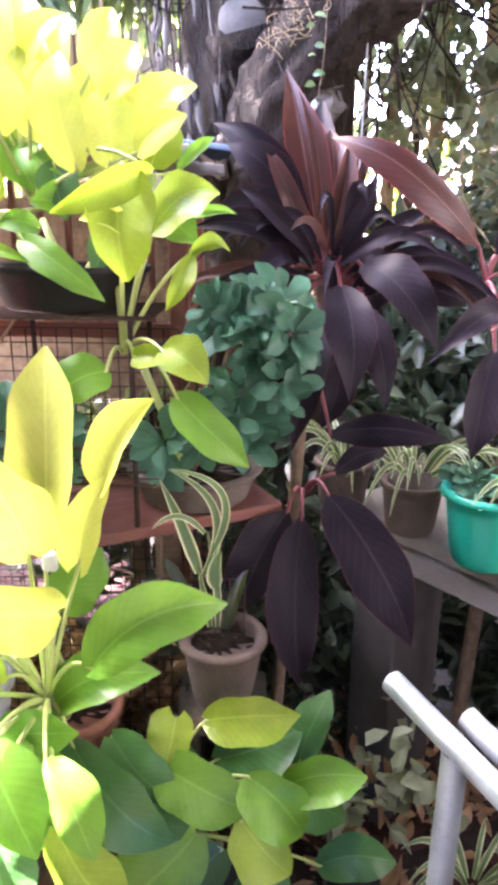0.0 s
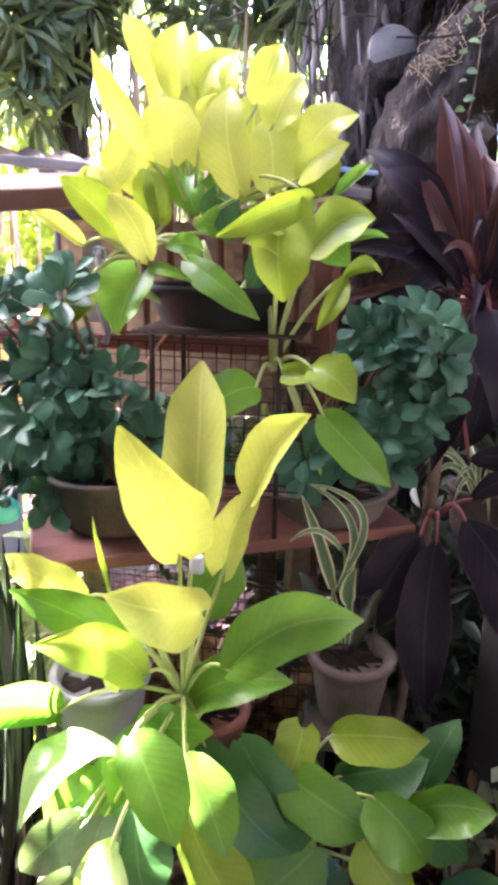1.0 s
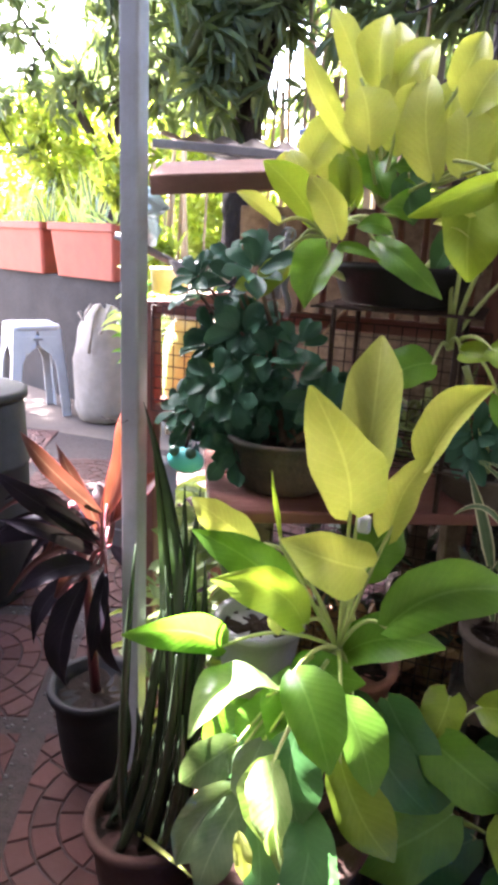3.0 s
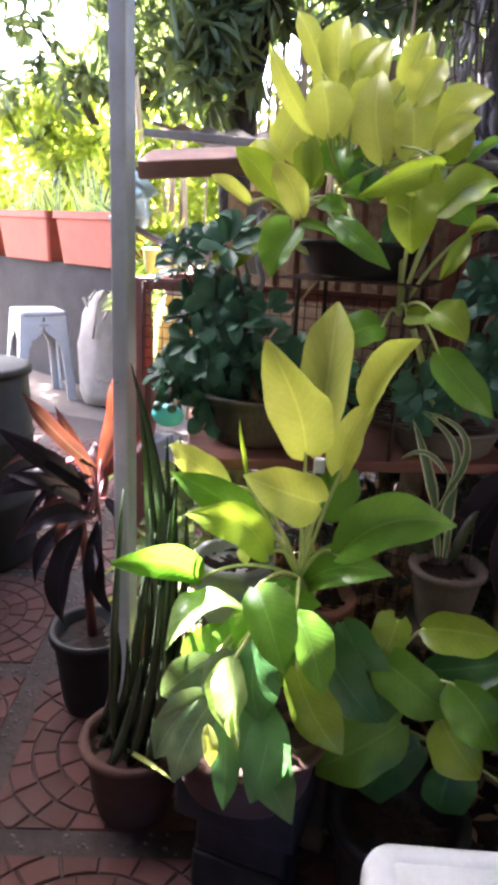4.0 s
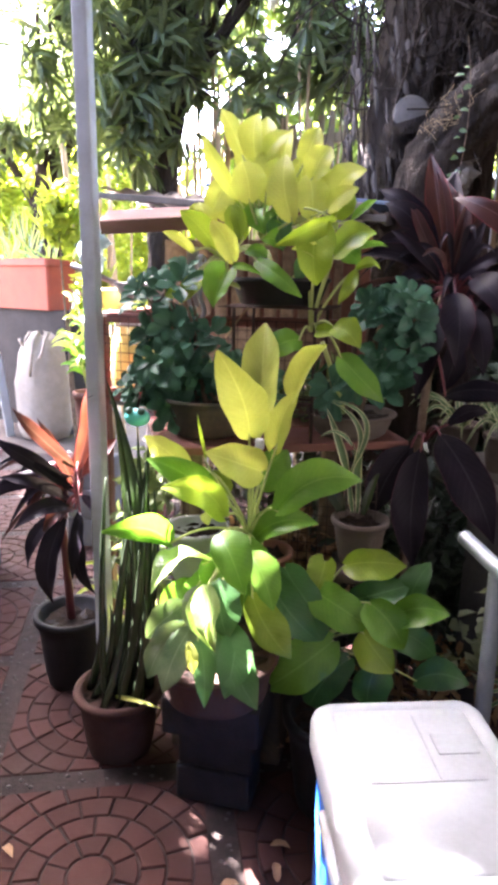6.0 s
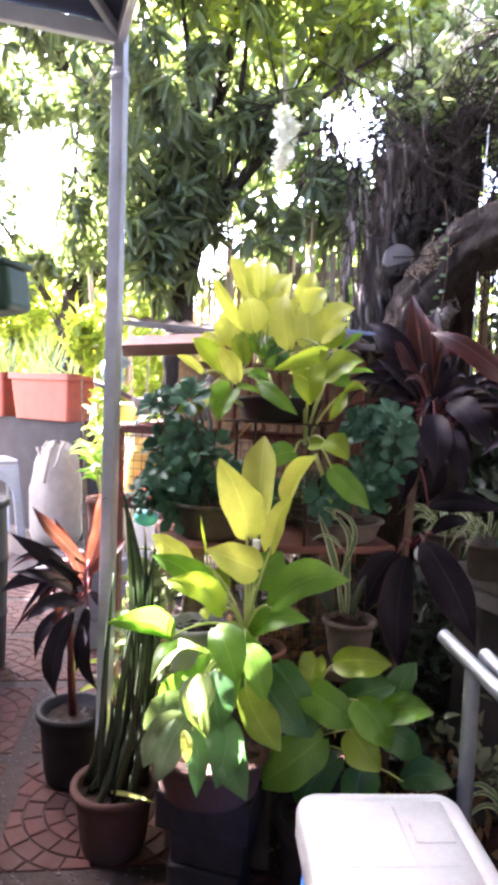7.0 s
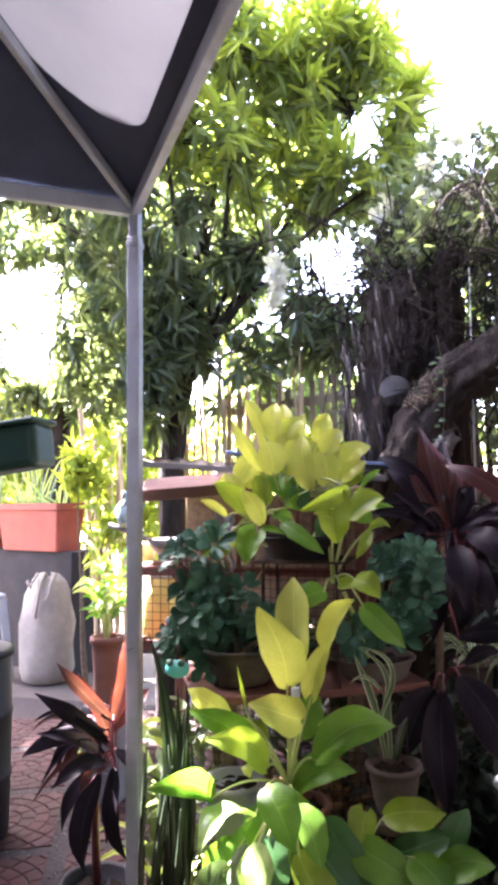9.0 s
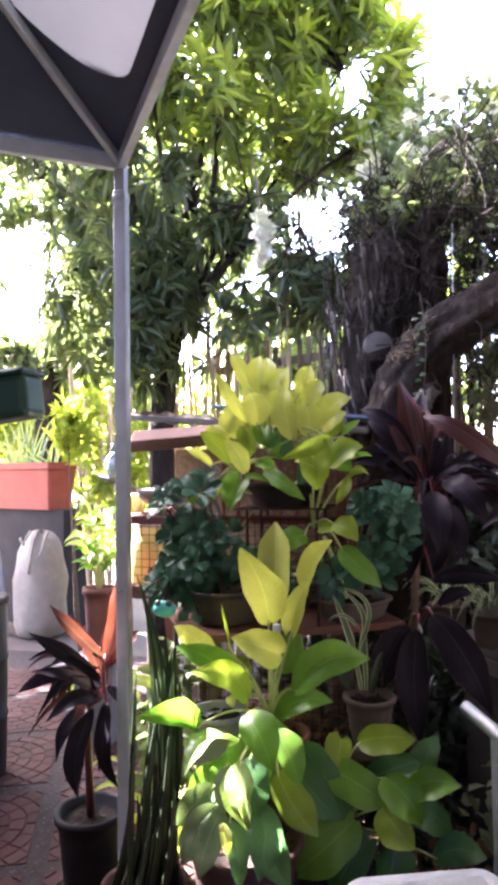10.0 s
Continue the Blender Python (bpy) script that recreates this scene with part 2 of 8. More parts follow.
GROUT = plain("dark_mortar", (0.020, 0.015, 0.013), (0.040, 0.029, 0.025), 0.92, 30.0, 0.8)
PEBBLE = plain("pebble", (0.045, 0.042, 0.038), (0.10, 0.092, 0.085), 0.7, 60.0, 0.3)
LITTER = plain("earth", (0.05, 0.045, 0.03), (0.12, 0.09, 0.06), 0.95, 5.0, 1.0, stain=(0.16, 0.11, 0.06), distance=0.03)


def stone_material():
    n = Nodes("paving_stone")
    rnd = n.math("FRACT", n.math("ADD", n.add("ShaderNodeObjectInfo").outputs["Random"], n.add("ShaderNodeNewGeometry").outputs["Random Per Island"]))
    tone = n.mix(rnd, (0.030, 0.0115, 0.009), (0.054, 0.021, 0.017))
    grain = n.noise(60.0, 5.0)
    tone = n.mix(n.math("MULTIPLY", n.ramp(n.noise(5.0, 5.0), 0.45, 0.7), 0.6), tone, (0.046, 0.03, 0.025))
    tone = n.mix(n.math("MULTIPLY", grain, 0.4), tone, (0.05, 0.025, 0.02))
    n.bump(grain, 0.4, 0.004)
    n.bsdf.inputs["Specular IOR Level"].default_value = 0.15
    return n.done(tone, n.math("ADD", 0.68, n.math("MULTIPLY", grain, 0.3)))


STONE = stone_material()

# ---- building tools ----
FACE = Vector((0.05, -0.92, 0.38)).normalized()


def mesh_object(name, verts, faces, material, parent=None, label="", smooth=True, uvs=None):
    me = bpy.data.meshes.new(name)
    me.from_pydata([tuple(v) for v in verts], [], [tuple(f) for f in faces])
    if uvs is not None:
        layer = me.uv_layers.new(name="uv")
        index = np.empty(len(me.loops), dtype=np.int32)
        me.loops.foreach_get("vertex_index", index)
        layer.data.foreach_set("uv", np.asarray(uvs, dtype=np.float32)[index].ravel())
    if smooth:
        me.polygons.foreach_set("use_smooth", [True] * len(me.polygons))
    me.materials.append(material)
    ob = new(name, me)
    if parent is not None:
        ob.parent = parent
    if label:
        ob["label"] = label
    return ob


def part(name, bm, material, parent=None, label="", smooth=False):
    """One mesh object out of a bmesh, under a thing or under a part."""
    me = bpy.data.meshes.new(name)
    bmesh.ops.recalc_face_normals(bm, faces=bm.faces)
    bm.to_mesh(me)
    bm.free()
    if smooth:
        me.polygons.foreach_set("use_smooth", [True] * len(me.polygons))
    me.materials.append(material)
    ob = new(name, me)
    if parent is not None:
        ob.parent = parent
    if label:
        ob["label"] = label
    return ob


def thing(name, place, label, category, group="", kind="", turn=0.0):
    ob = new(name)
    ob.empty_display_size = 0.05
    ob.matrix_world = pose(*place, 0, 0, turn)
    return tagged(ob, label, category, group, kind)


def box_bm(size, at=(0, 0, 0), bevel=0.004, turn=None, segments=2):
    bm = bmesh.new()
    bmesh.ops.create_cube(bm, size=1.0)
    bmesh.ops.scale(bm, vec=size, verts=bm.verts)
    if bevel:
        bmesh.ops.bevel(bm, geom=list(bm.edges), offset=bevel, segments=segments, affect="EDGES", profile=0.5)
    if turn is not None:
        bmesh.ops.transform(bm, matrix=turn, verts=bm.verts)
    bmesh.ops.translate(bm, vec=at, verts=bm.verts)
    return bm


def beam_bm(a, b, width, height, bevel=0.003):
    """A squared bar from a to b."""
    a, b = Vector(a), Vector(b)
    way = b - a
    turn = way.to_track_quat("X", "Z").to_matrix().to_4x4()
    return box_bm((way.length, width, height), (a + b) / 2, bevel, turn)


def tube(points, radii, sides=8, cap=True):
    """Verts and faces of a round tube along the points."""
    pts = [Vector(p) for p in points]
    if isinstance(radii, (int, float)):
        radii = [radii] * len(pts)
    verts, faces = [], []
    ref = Vector((0.31, 0.83, 0.45))
    for i, p in enumerate(pts):
        way = (pts[min(i + 1, len(pts) - 1)] - pts[max(i - 1, 0)]).normalized()
        s = way.cross(ref).normalized()
        u = s.cross(way)
        for k in range(sides):
            a = 2 * math.pi * k / sides
            verts.append(p + (s * math.cos(a) + u * math.sin(a)) * radii[i])
    for i in range(len(pts) - 1):
        for k in range(sides):
            n = (k + 1) % sides
            faces.append((i * sides + k, i * sides + n, (i + 1) * sides + n, (i + 1) * sides + k))
    if cap:
        faces.append(tuple(reversed(range(sides))))
        faces.append(tuple(range((len(pts) - 1) * sides, len(pts) * sides)))
    return verts, faces


def bend(a, b, rise, steps=8):
    """Points of an arc from a to b whose middle is moved by rise."""
    a, b, rise = Vector(a), Vector(b), Vector(rise)
    return [a.lerp(b, s / steps) + rise * (4 * (s / steps) * (1 - s / steps)) for s in range(steps + 1)]


def lathe_bm(profile, sides=36, wobble=0.0, flutes=0):
    """A turned body from (radius, height) pairs."""
    bm = bmesh.new()
    rings = []
    for r, z in profile:
        ring = []
        for k in range(sides):
            a = 2 * math.pi * k / sides
            q = r * (1 + wobble * noise.noise(Vector((math.cos(a) * 1.7, math.sin(a) * 1.7, z * 9))))
            if flutes:
                q *= 1 + 0.012 * math.cos(a * flutes)
            ring.append(bm.verts.new((q * math.cos(a), q * math.sin(a), z)))
        rings.append(ring)
    for lower, upper in zip(rings, rings[1:]):
        for k in range(sides):
            bm.faces.new((lower[k], lower[(k + 1) % sides], upper[(k + 1) % sides], upper[k]))
    bm.faces.new(list(reversed(rings[0])))
    bm.faces.new(rings[-1])
    return bm


def soil_bm(r, z, sides=28):
    """Uneven earth in a pot."""
    bm = bmesh.new()
    mid = bm.verts.new((0, 0, z + 0.012))
    last = None
    for ring, q in enumerate((0.45, 0.8, 1.0)):
        row = []
        for k in range(sides):
            a = 2 * math.pi * k / sides
            row.append(bm.verts.new((q * r * math.cos(a), q * r * math.sin(a), z + 0.02 * noise.noise(Vector((k * 0.9, ring * 2.3, r * 40))))))
        for k in range(sides):
            n = (k + 1) % sides
            if last:
                bm.faces.new((last[k], row[k], row[n], last[n]))
            else:
                bm.faces.new((mid, row[k], row[n]))
        last = row
    return bm


def pot(name, place, r_top, r_foot, height, material, label, lip=0.012, flutes=0, category="pot", saucer=False):
    """A pot with a rolled rim, hollow inside, with earth in it."""
    ob = thing(name, place, label, category, "plant pots")
    w = 0.008
    shape = [(r_foot * 0.92, 0.0), (r_foot, 0.006)]
    for k in range(1, 6):
        s = k / 6
        shape.append((r_foot + (r_top - r_foot) * (s ** 0.85), height * s * 0.9))
    shape += [(r_top * 0.985, height * 0.88), (r_top + lip, height * 0.9), (r_top + lip * 1.2, height * 0.95), (r_top + lip, height),
              (r_top + lip * 0.3, height * 1.005), (r_top - w, height * 0.98), (r_top - w * 1.5, height * 0.85)]
    part("body", lathe_bm(shape, 40, 0.02, flutes), material, ob, smooth=True)
    part("soil", soil_bm(r_top - w * 1.6, height * 0.86), SOIL, ob, "dark damp potting soil", smooth=True)
    return ob


SUNNY = Vector((-0.62, -0.42, 0.66))  # leaves that have turned towards the sun
BROAD, OVATE, LANCE, OBOVATE, HEART = (0.44, 0.52, 0.04), (0.46, 0.62, 0.05), (0.62, 0.78, 0.0), (0.85, 0.38, 0.0), (0.32, 0.72, 0.16)


def blade(base, tip, width, roll=0.0, bow=0.06, fold=0.18, shape=OVATE, rows=14, cols=8, wave=0.055, face=None, sweep=None):
    """Verts, faces and uv of a leaf blade from base to tip that turns its face to the viewer's side, rolled about its rib."""
    base, tip = Vector(base), Vector(tip)
    axis = tip - base
    length = axis.length
    axis.normalize()
    side = axis.cross(face or FACE).normalized()
    up = side.cross(axis).normalized()
    spin = Matrix.Rotation(radians(roll), 3, axis)
    side, up = spin @ side, spin @ up
    p, q, heart = shape
    top = (p / (p + q)) ** p * (q / (p + q)) ** q
    phase = (base.x * 37 + base.z * 53) % 6.28
    twist = 0.38 * math.sin(phase * 3.1)
    hook = 0.085 * length * (0.4 + abs(math.sin(phase * 1.7)))
    arch = 0.09 * length * (axis.x ** 2 + axis.y ** 2) * (0.6 + 0.8 * abs(math.sin(phase * 0.9)))
    sweep = length * (0.07 * math.sin(phase * 2.3) if sweep is None else sweep)
    lean = 0.15 * math.sin(phase * 4.7)
    curl = 0.35 * math.sin(phase * 5.9)
    verts, faces, uvs = [], [], []
    for i in range(rows + 1):
        s = i / rows
        t = max(0.004, min(0.996, s))
        w = width / 2 * (t ** p) * ((1 - t) ** q) / top
        w *= 1 - 0.42 * max(0.0, (s - 0.78) / 0.22) ** 1.1
        a = twist * (s - 0.4)
        across, above = side * math.cos(a) + up * math.sin(a), up * math.cos(a) - side * math.sin(a)
        mid = base + axis * (length * s) + up * (bow * length * 4 * s * (1 - s)) + side * (sweep * 4 * s * (1 - s)) - up * (hook * max(0.0, s - 0.6) ** 2 * 5) + Vector((0, 0, arch * 4 * s * (1 - s)))
        for j in range(cols + 1):
            u = 2 * j / cols - 1
            turn = phase + (2.1 if u > 0 else 0)
            lift = fold * abs(u) ** 1.3 * w + wave * width * (math.sin(9 * s + turn) + 0.55 * math.sin(17 * s + 2.3 * turn)) * abs(u) ** 2 * math.sin(math.pi * s) + curl * (abs(u) ** 3) * w * (1 if u > 0 else 0.4)
            verts.append(mid - axis * (length * heart * abs(u) ** 2 * (1 - s) ** 4) + across * (u * w * (1 + (lean if u > 0 else -lean)) * (1 + 0.05 * abs(u) * math.sin(13 * s + 3 * turn))) + above * lift)
            uvs.append((j / cols, s))
    for i in range(rows):
        for j in range(cols):
            a = i * (cols + 1) + j
            faces.append((a, a + 1, a + cols + 2, a + cols + 1))
    return verts, faces, uvs


def leaf(owner, base, tip, width, material, roll=0.0, bow=0.06, fold=0.18, shape=OVATE, root=None, sag=0.05, stem=None, thick=0.0035, face=None, name="leaf", label="", sweep=None):
    """One leaf of a plant as a part of its own, with its stalk from root."""
    at = owner.location.copy()
    b, t = Vector(base) - at, Vector(tip) - at
    verts, faces, uvs = blade(b, t, width, roll, bow, fold, shape, face=face, sweep=sweep)
    ob = mesh_object(name, verts, faces, material, owner, label, True, uvs)
    if root is not None:
        r = Vector(root) - at
        way = (t - b).normalized()
        pts = [r.lerp(b, s / 8) + Vector((0, 0, sag)) * (4 * (s / 8) * (1 - s / 8)) for s in range(9)]
        pts.append(b + way * (t - b).length * 0.12)
        vs, fs = tube(pts, [thick * (1.25 - 0.05 * k) for k in range(10)], 7)
        mesh_object("leaf_stalk", vs, fs, stem or STEM, owner)
    return ob


def strap(owner, base, tip, width, material, rise, fold=0.3, rows=14, name="leaf", neck=0.55):
    """A narrow arching leaf: rise moves its middle."""
    at = owner.location.copy()
    pts = bend(Vector(base) - at, Vector(tip) - at, rise, rows)
    verts, faces, uvs = [], [], []
    for i, p in enumerate(pts):
        s = i / rows
        way = (pts[min(i + 1, rows)] - pts[max(i - 1, 0)]).normalized()
        side = way.cross(FACE)
        if side.length < 0.2:
            side = way.cross(Vector((0, 0, 1)))
        side.normalize()
        up = side.cross(way)
        w = width / 2 * min(1.0, neck + s * 2.0) * (1 - s ** 3) + 0.0006
        for u in (-1, -0.5, 0, 0.5, 1):
            verts.append(p + side * (u * w) + up * (abs(u) * w * fold))
            uvs.append((u / 2 + 0.5, s))
    for i in range(rows):
        for j in range(4):
            a = i * 5 + j
            faces.append((a, a + 1, a + 6, a + 5))
    return mesh_object(name, verts, faces, material, owner, "", True, uvs)


def cloud(name, places, ways, lengths, widths, material, parent=None, label="", droop=0.25, inside=False):
    """Many small leaves in one mesh: each folded along its rib, with its own way and size."""
    rng = np.random.default_rng(len(places) + 7)
    places, ways = np.asarray(places, float), np.asarray(ways, float)
    if parent is not None and not inside:
        places = places - np.array(parent.location)
    n = len(places)
    ways = ways / np.linalg.norm(ways, axis=1, keepdims=True)
    other = rng.normal(size=(n, 3)) * 0.6 + np.array([0, 0, 1.0])
    side = np.cross(ways, other)
    side /= np.linalg.norm(side, axis=1, keepdims=True)
    up = np.cross(side, ways)
    L, Wd = np.asarray(lengths, float)[:, None], np.asarray(widths, float)[:, None]
    rows = [places]
    for s, q in ((0.35, 1.0), (0.7, 0.8)):
        rows.append(places + ways * L * s + side * Wd * 0.5 * q + up * (Wd * 0.18 - L * droop * s * s))
    rows.append(places + ways * L - up * L * droop)
    for s, q in ((0.7, 0.8), (0.35, 1.0)):
        rows.append(places + ways * L * s - side * Wd * 0.5 * q + up * (Wd * 0.18 - L * droop * s * s))
    verts = np.stack(rows, axis=1).reshape(-1, 3)
    b = (np.arange(n) * 6)[:, None]
    faces = np.concatenate([b + np.array([0, 1, 2, 3]), b + np.array([0, 3, 4, 5])], axis=0)
    me = bpy.data.meshes.new(name)
    me.from_pydata(verts.tolist(), [], faces.tolist())
    me.polygons.foreach_set("use_smooth", [True] * len(me.polygons))
    me.materials.append(material)
    ob = new(name, me)
    if parent is not None:
        ob.parent = parent
    if label:
        ob["label"] = label
    return ob


def lump(rng, centre, size, n):
    """Random points in an ellipsoid, thicker towards its skin."""
    d = rng.normal(size=(n, 3))
    d /= np.linalg.norm(d, axis=1, keepdims=True)
    return np.asarray(centre) + d * (rng.random((n, 1)) ** 0.45) * np.asarray(size)

# ---- ground, paving, walls ----
TILE_TURN = 23.0


def sheet(name, x0, x1, y0, y1, z, material, label, thick=0.06):
    bm = box_bm((x1 - x0, y1 - y0, thick), ((x0 + x1) / 2, (y0 + y1) / 2, z - thick / 2), 0)
    return tagged(part(name, bm, material), label, name.split("_")[0], "", "structure")


sheet("ground", -300, 300, -300, 300, -0.03, LITTER, "dark bare earth of the garden reaching far off")
sheet("pavement", -6.2, 1.9, 3.6, 5.2, -0.006, CONCRETE, "grey worn concrete yard slab", 0.05)
floor = sheet("floor", -6.2, 1.9, -4.2, 3.6, -0.007, GROUT, "dark mortar bed of the red patio paving", 0.05)

# low wall that carries the planters, and unseen walls added to cut light


def wall(name, a, b, height, thick, material, label, base=-0.03):
    a, b = Vector((*a, 0)), Vector((*b, 0))
    turn = (b - a).to_track_quat("X", "Z").to_matrix().to_4x4()
    bm = box_bm(((b - a).length, thick, height - base), (a + b) / 2 + Vector((0, 0, (height + base) / 2)), 0.008, turn)
    return tagged(part(name, bm, material), label, "wall", "", "structure")


wall("wall_low", (-6.0, 5.65), (-2.62, 4.33), 0.985, 0.30, LOWWALL, "low dark rendered wall under the planters, shade put into its colour")
wall("unseen_wall_south", (-5.0, -3.2), (2.0, -3.2), 4.4, 0.15, DARKWALL, "plain dark weathered wall, unseen, added to cut light from behind the patio")
wall("unseen_wall_west", (-3.5, -3.1), (-3.5, 2.6), 3.85, 0.15, DARKWALL, "plain dark weathered wall, unseen, added to keep sun off the patio floor")
wall("unseen_wall_east", (1.0, -3.1), (1.0, 2.85), 4.2, 0.15, DARKWALL, "plain dark weathered wall, unseen, added to cut light from the side")

# unseen slab overhead, added to hold skylight off the plants
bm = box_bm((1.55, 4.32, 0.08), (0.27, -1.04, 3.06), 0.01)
tagged(part("unseen_roof_slab", bm, DARKWALL), "plain dark unseen slab, added to block skylight over the patio's side", "roof", "", "structure")

# ---- fence of upright laths behind the plants ----


def fence(name, a, b, height, gap, material, label, width=0.035, base=0.0):
    a, b = Vector((*a, base)), Vector((*b, base))
    ob = thing(name, a, label, "fence")
    way = b - a
    rng = random.Random(len(label))
    n = int(way.length / gap)
    for z in (0.35, height * 0.62, height - 0.12):
        part("rail", beam_bm((0, 0.028, z), way + Vector((0, 0.028, z)), 0.03, 0.05), material, ob)
    for k in range(n + 1):
        p = way * (k / n)
        top = height + rng.uniform(-0.03, 0.03)
        lean = rng.uniform(-0.012, 0.012)
        part("lath", beam_bm(p, p + Vector((lean, 0, top)), 0.018, width * rng.uniform(0.85, 1.1), 0.004), material, ob)
    return ob


fence("fence", (-1.15, 3.5), (0.15, 2.75), 2.1, 0.085, FENCEMAT, "weathered grey-brown wooden lath fence behind the plants")
fence("bamboo_fence", (0.2, 2.6), (0.86, 2.24), 2.2, 0.13, BAMBOO, "pale bamboo cane fence with vines hanging over it", 0.05)

# ---- canopy tent over the patio ----
CORNER = Vector((-0.78, 1.03, 0.0))
SIDE_A, SIDE_B = Vector((-0.815, -0.58, 0)).normalized(), Vector((0.555, -0.832, 0)).normalized()
EAVE, SPAN = 2.29, 3.0
tent = thing("canopy_tent", CORNER, "folding canopy tent with grey square legs and dark cloth roof", "canopy")


def tent_at(a, b, z):
    return SIDE_A * a + SIDE_B * b + Vector((0, 0, z))


for a, b in ((0, 0), (SPAN, 0), (0, SPAN), (SPAN, SPAN)):
    leg = part("leg", beam_bm(tent_at(a, b, 0.0), tent_at(a, b, EAVE - 0.09), 0.040, 0.040, 0.005), FRAME, tent, "grey square steel tube")
    part("foot_plate", box_bm((0.08, 0.08, 0.008), tent_at(a, b, 0.004), 0.002), FRAME, leg)
    part("collar", box_bm((0.0445, 0.0445, 0.022), tent_at(a, b, EAVE - 0.115), 0.005), FRAME, leg, "grey plastic joint collar")
    part("inner_leg", beam_bm(tent_at(a, b, EAVE - 0.09), tent_at(a, b, EAVE + 0.02), 0.034, 0.034, 0.004), FRAME, leg)
for a0, b0, a1, b1 in ((0, 0, SPAN, 0), (0, 0, 0, SPAN), (SPAN, 0, SPAN, SPAN), (0, SPAN, SPAN, SPAN)):
    part("eave_bar", beam_bm(tent_at(a0, b0, EAVE), tent_at(a1, b1, EAVE), 0.026, 0.048, 0.004), FRAME, tent, "pale steel eave bar")
for a, b in ((0, 0), (SPAN, 0), (0, SPAN), (SPAN, SPAN)):
    part("rafter", beam_bm(tent_at(a, b, EAVE), tent_at(SPAN / 2, SPAN / 2, EAVE + 0.82), 0.02, 0.03, 0.004), FRAME, tent, "grey steel roof rafter")


def roof_panel(a0, b0, a1, b1, cloth):
    bm = bmesh.new()
    steps = 10
    rows = []
    for i in range(steps + 1):
        s = i / steps
        row = []
        for j in range(steps + 1):
            u = j / steps
            lo = tent_at(a0 + (a1 - a0) * u, b0 + (b1 - b0) * u, EAVE + 0.03)
            hi = tent_at(SPAN / 2, SPAN / 2, EAVE + 0.86)
            sagging = -0.10 * math.sin(math.pi * s) * math.sin(math.pi * u)
            row.append(bm.verts.new(lo.lerp(hi, s * 0.999) + Vector((0, 0, sagging))))
        rows.append(row)
    for i in range(steps):
        for j in range(steps):
            bm.faces.new((rows[i][j], rows[i][j + 1], rows[i + 1][j + 1], rows[i + 1][j]))
    return part("roof_panel", bm, cloth, tent, "stretched roof cloth", smooth=True)


roof_panel(0, 0, SPAN, 0, CANVAS)
roof_panel(0, 0, 0, SPAN, PALECLOTH)
roof_panel(SPAN, 0, SPAN, SPAN, CANVAS)
roof_panel(0, SPAN, SPAN, SPAN, CANVAS)


def shade_lining():
    """Dark cloth sewn inside the roof along one eave, following the sag; its wide corner stands for shade."""
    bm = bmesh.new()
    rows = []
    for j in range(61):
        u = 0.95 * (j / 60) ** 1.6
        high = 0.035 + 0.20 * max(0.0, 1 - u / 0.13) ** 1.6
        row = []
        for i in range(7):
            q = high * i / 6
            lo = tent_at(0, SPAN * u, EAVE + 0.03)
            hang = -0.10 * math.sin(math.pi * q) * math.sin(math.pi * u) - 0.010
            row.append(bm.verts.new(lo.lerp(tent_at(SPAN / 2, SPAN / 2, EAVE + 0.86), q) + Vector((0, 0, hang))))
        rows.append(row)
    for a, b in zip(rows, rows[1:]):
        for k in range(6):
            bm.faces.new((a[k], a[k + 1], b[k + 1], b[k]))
    return part("shade_lining", bm, CANVAS, tent, "dark cloth strip along the eave, its wide corner standing in for shade", smooth=True)


shade_lining()


def valance(a0, b0, a1, b1):
    verts, faces = [], []
    n = 40
    for j in range(n + 1):
        u = j / n
        out = (SIDE_B if a0 != a1 else SIDE_A) * (-0.012 if (a0 + a1 + b0 + b1) < 2 * SPAN else 0.012)
        p = tent_at(a0 + (a1 - a0) * u, b0 + (b1 - b0) * u, 0) + out
        ripple = 0.001 * math.sin(u * 34)
        for z in (EAVE + 0.035, EAVE - 0.015, EAVE - 0.01):
            verts.append(p + Vector((ripple, ripple, z)))
    for j in range(n):
        for k in range(1):
            faces.append((j * 3 + k, j * 3 + 3 + k, j * 3 + 4 + k, j * 3 + 1 + k))
    ob = mesh_object("valance", verts, faces, CANVAS, tent, "dark cloth edge strip")
    return ob


valance(0, 0, SPAN, 0)
valance(0, 0, 0, SPAN)
valance(SPAN, 0, SPAN, SPAN)
valance(0, SPAN, SPAN, SPAN)

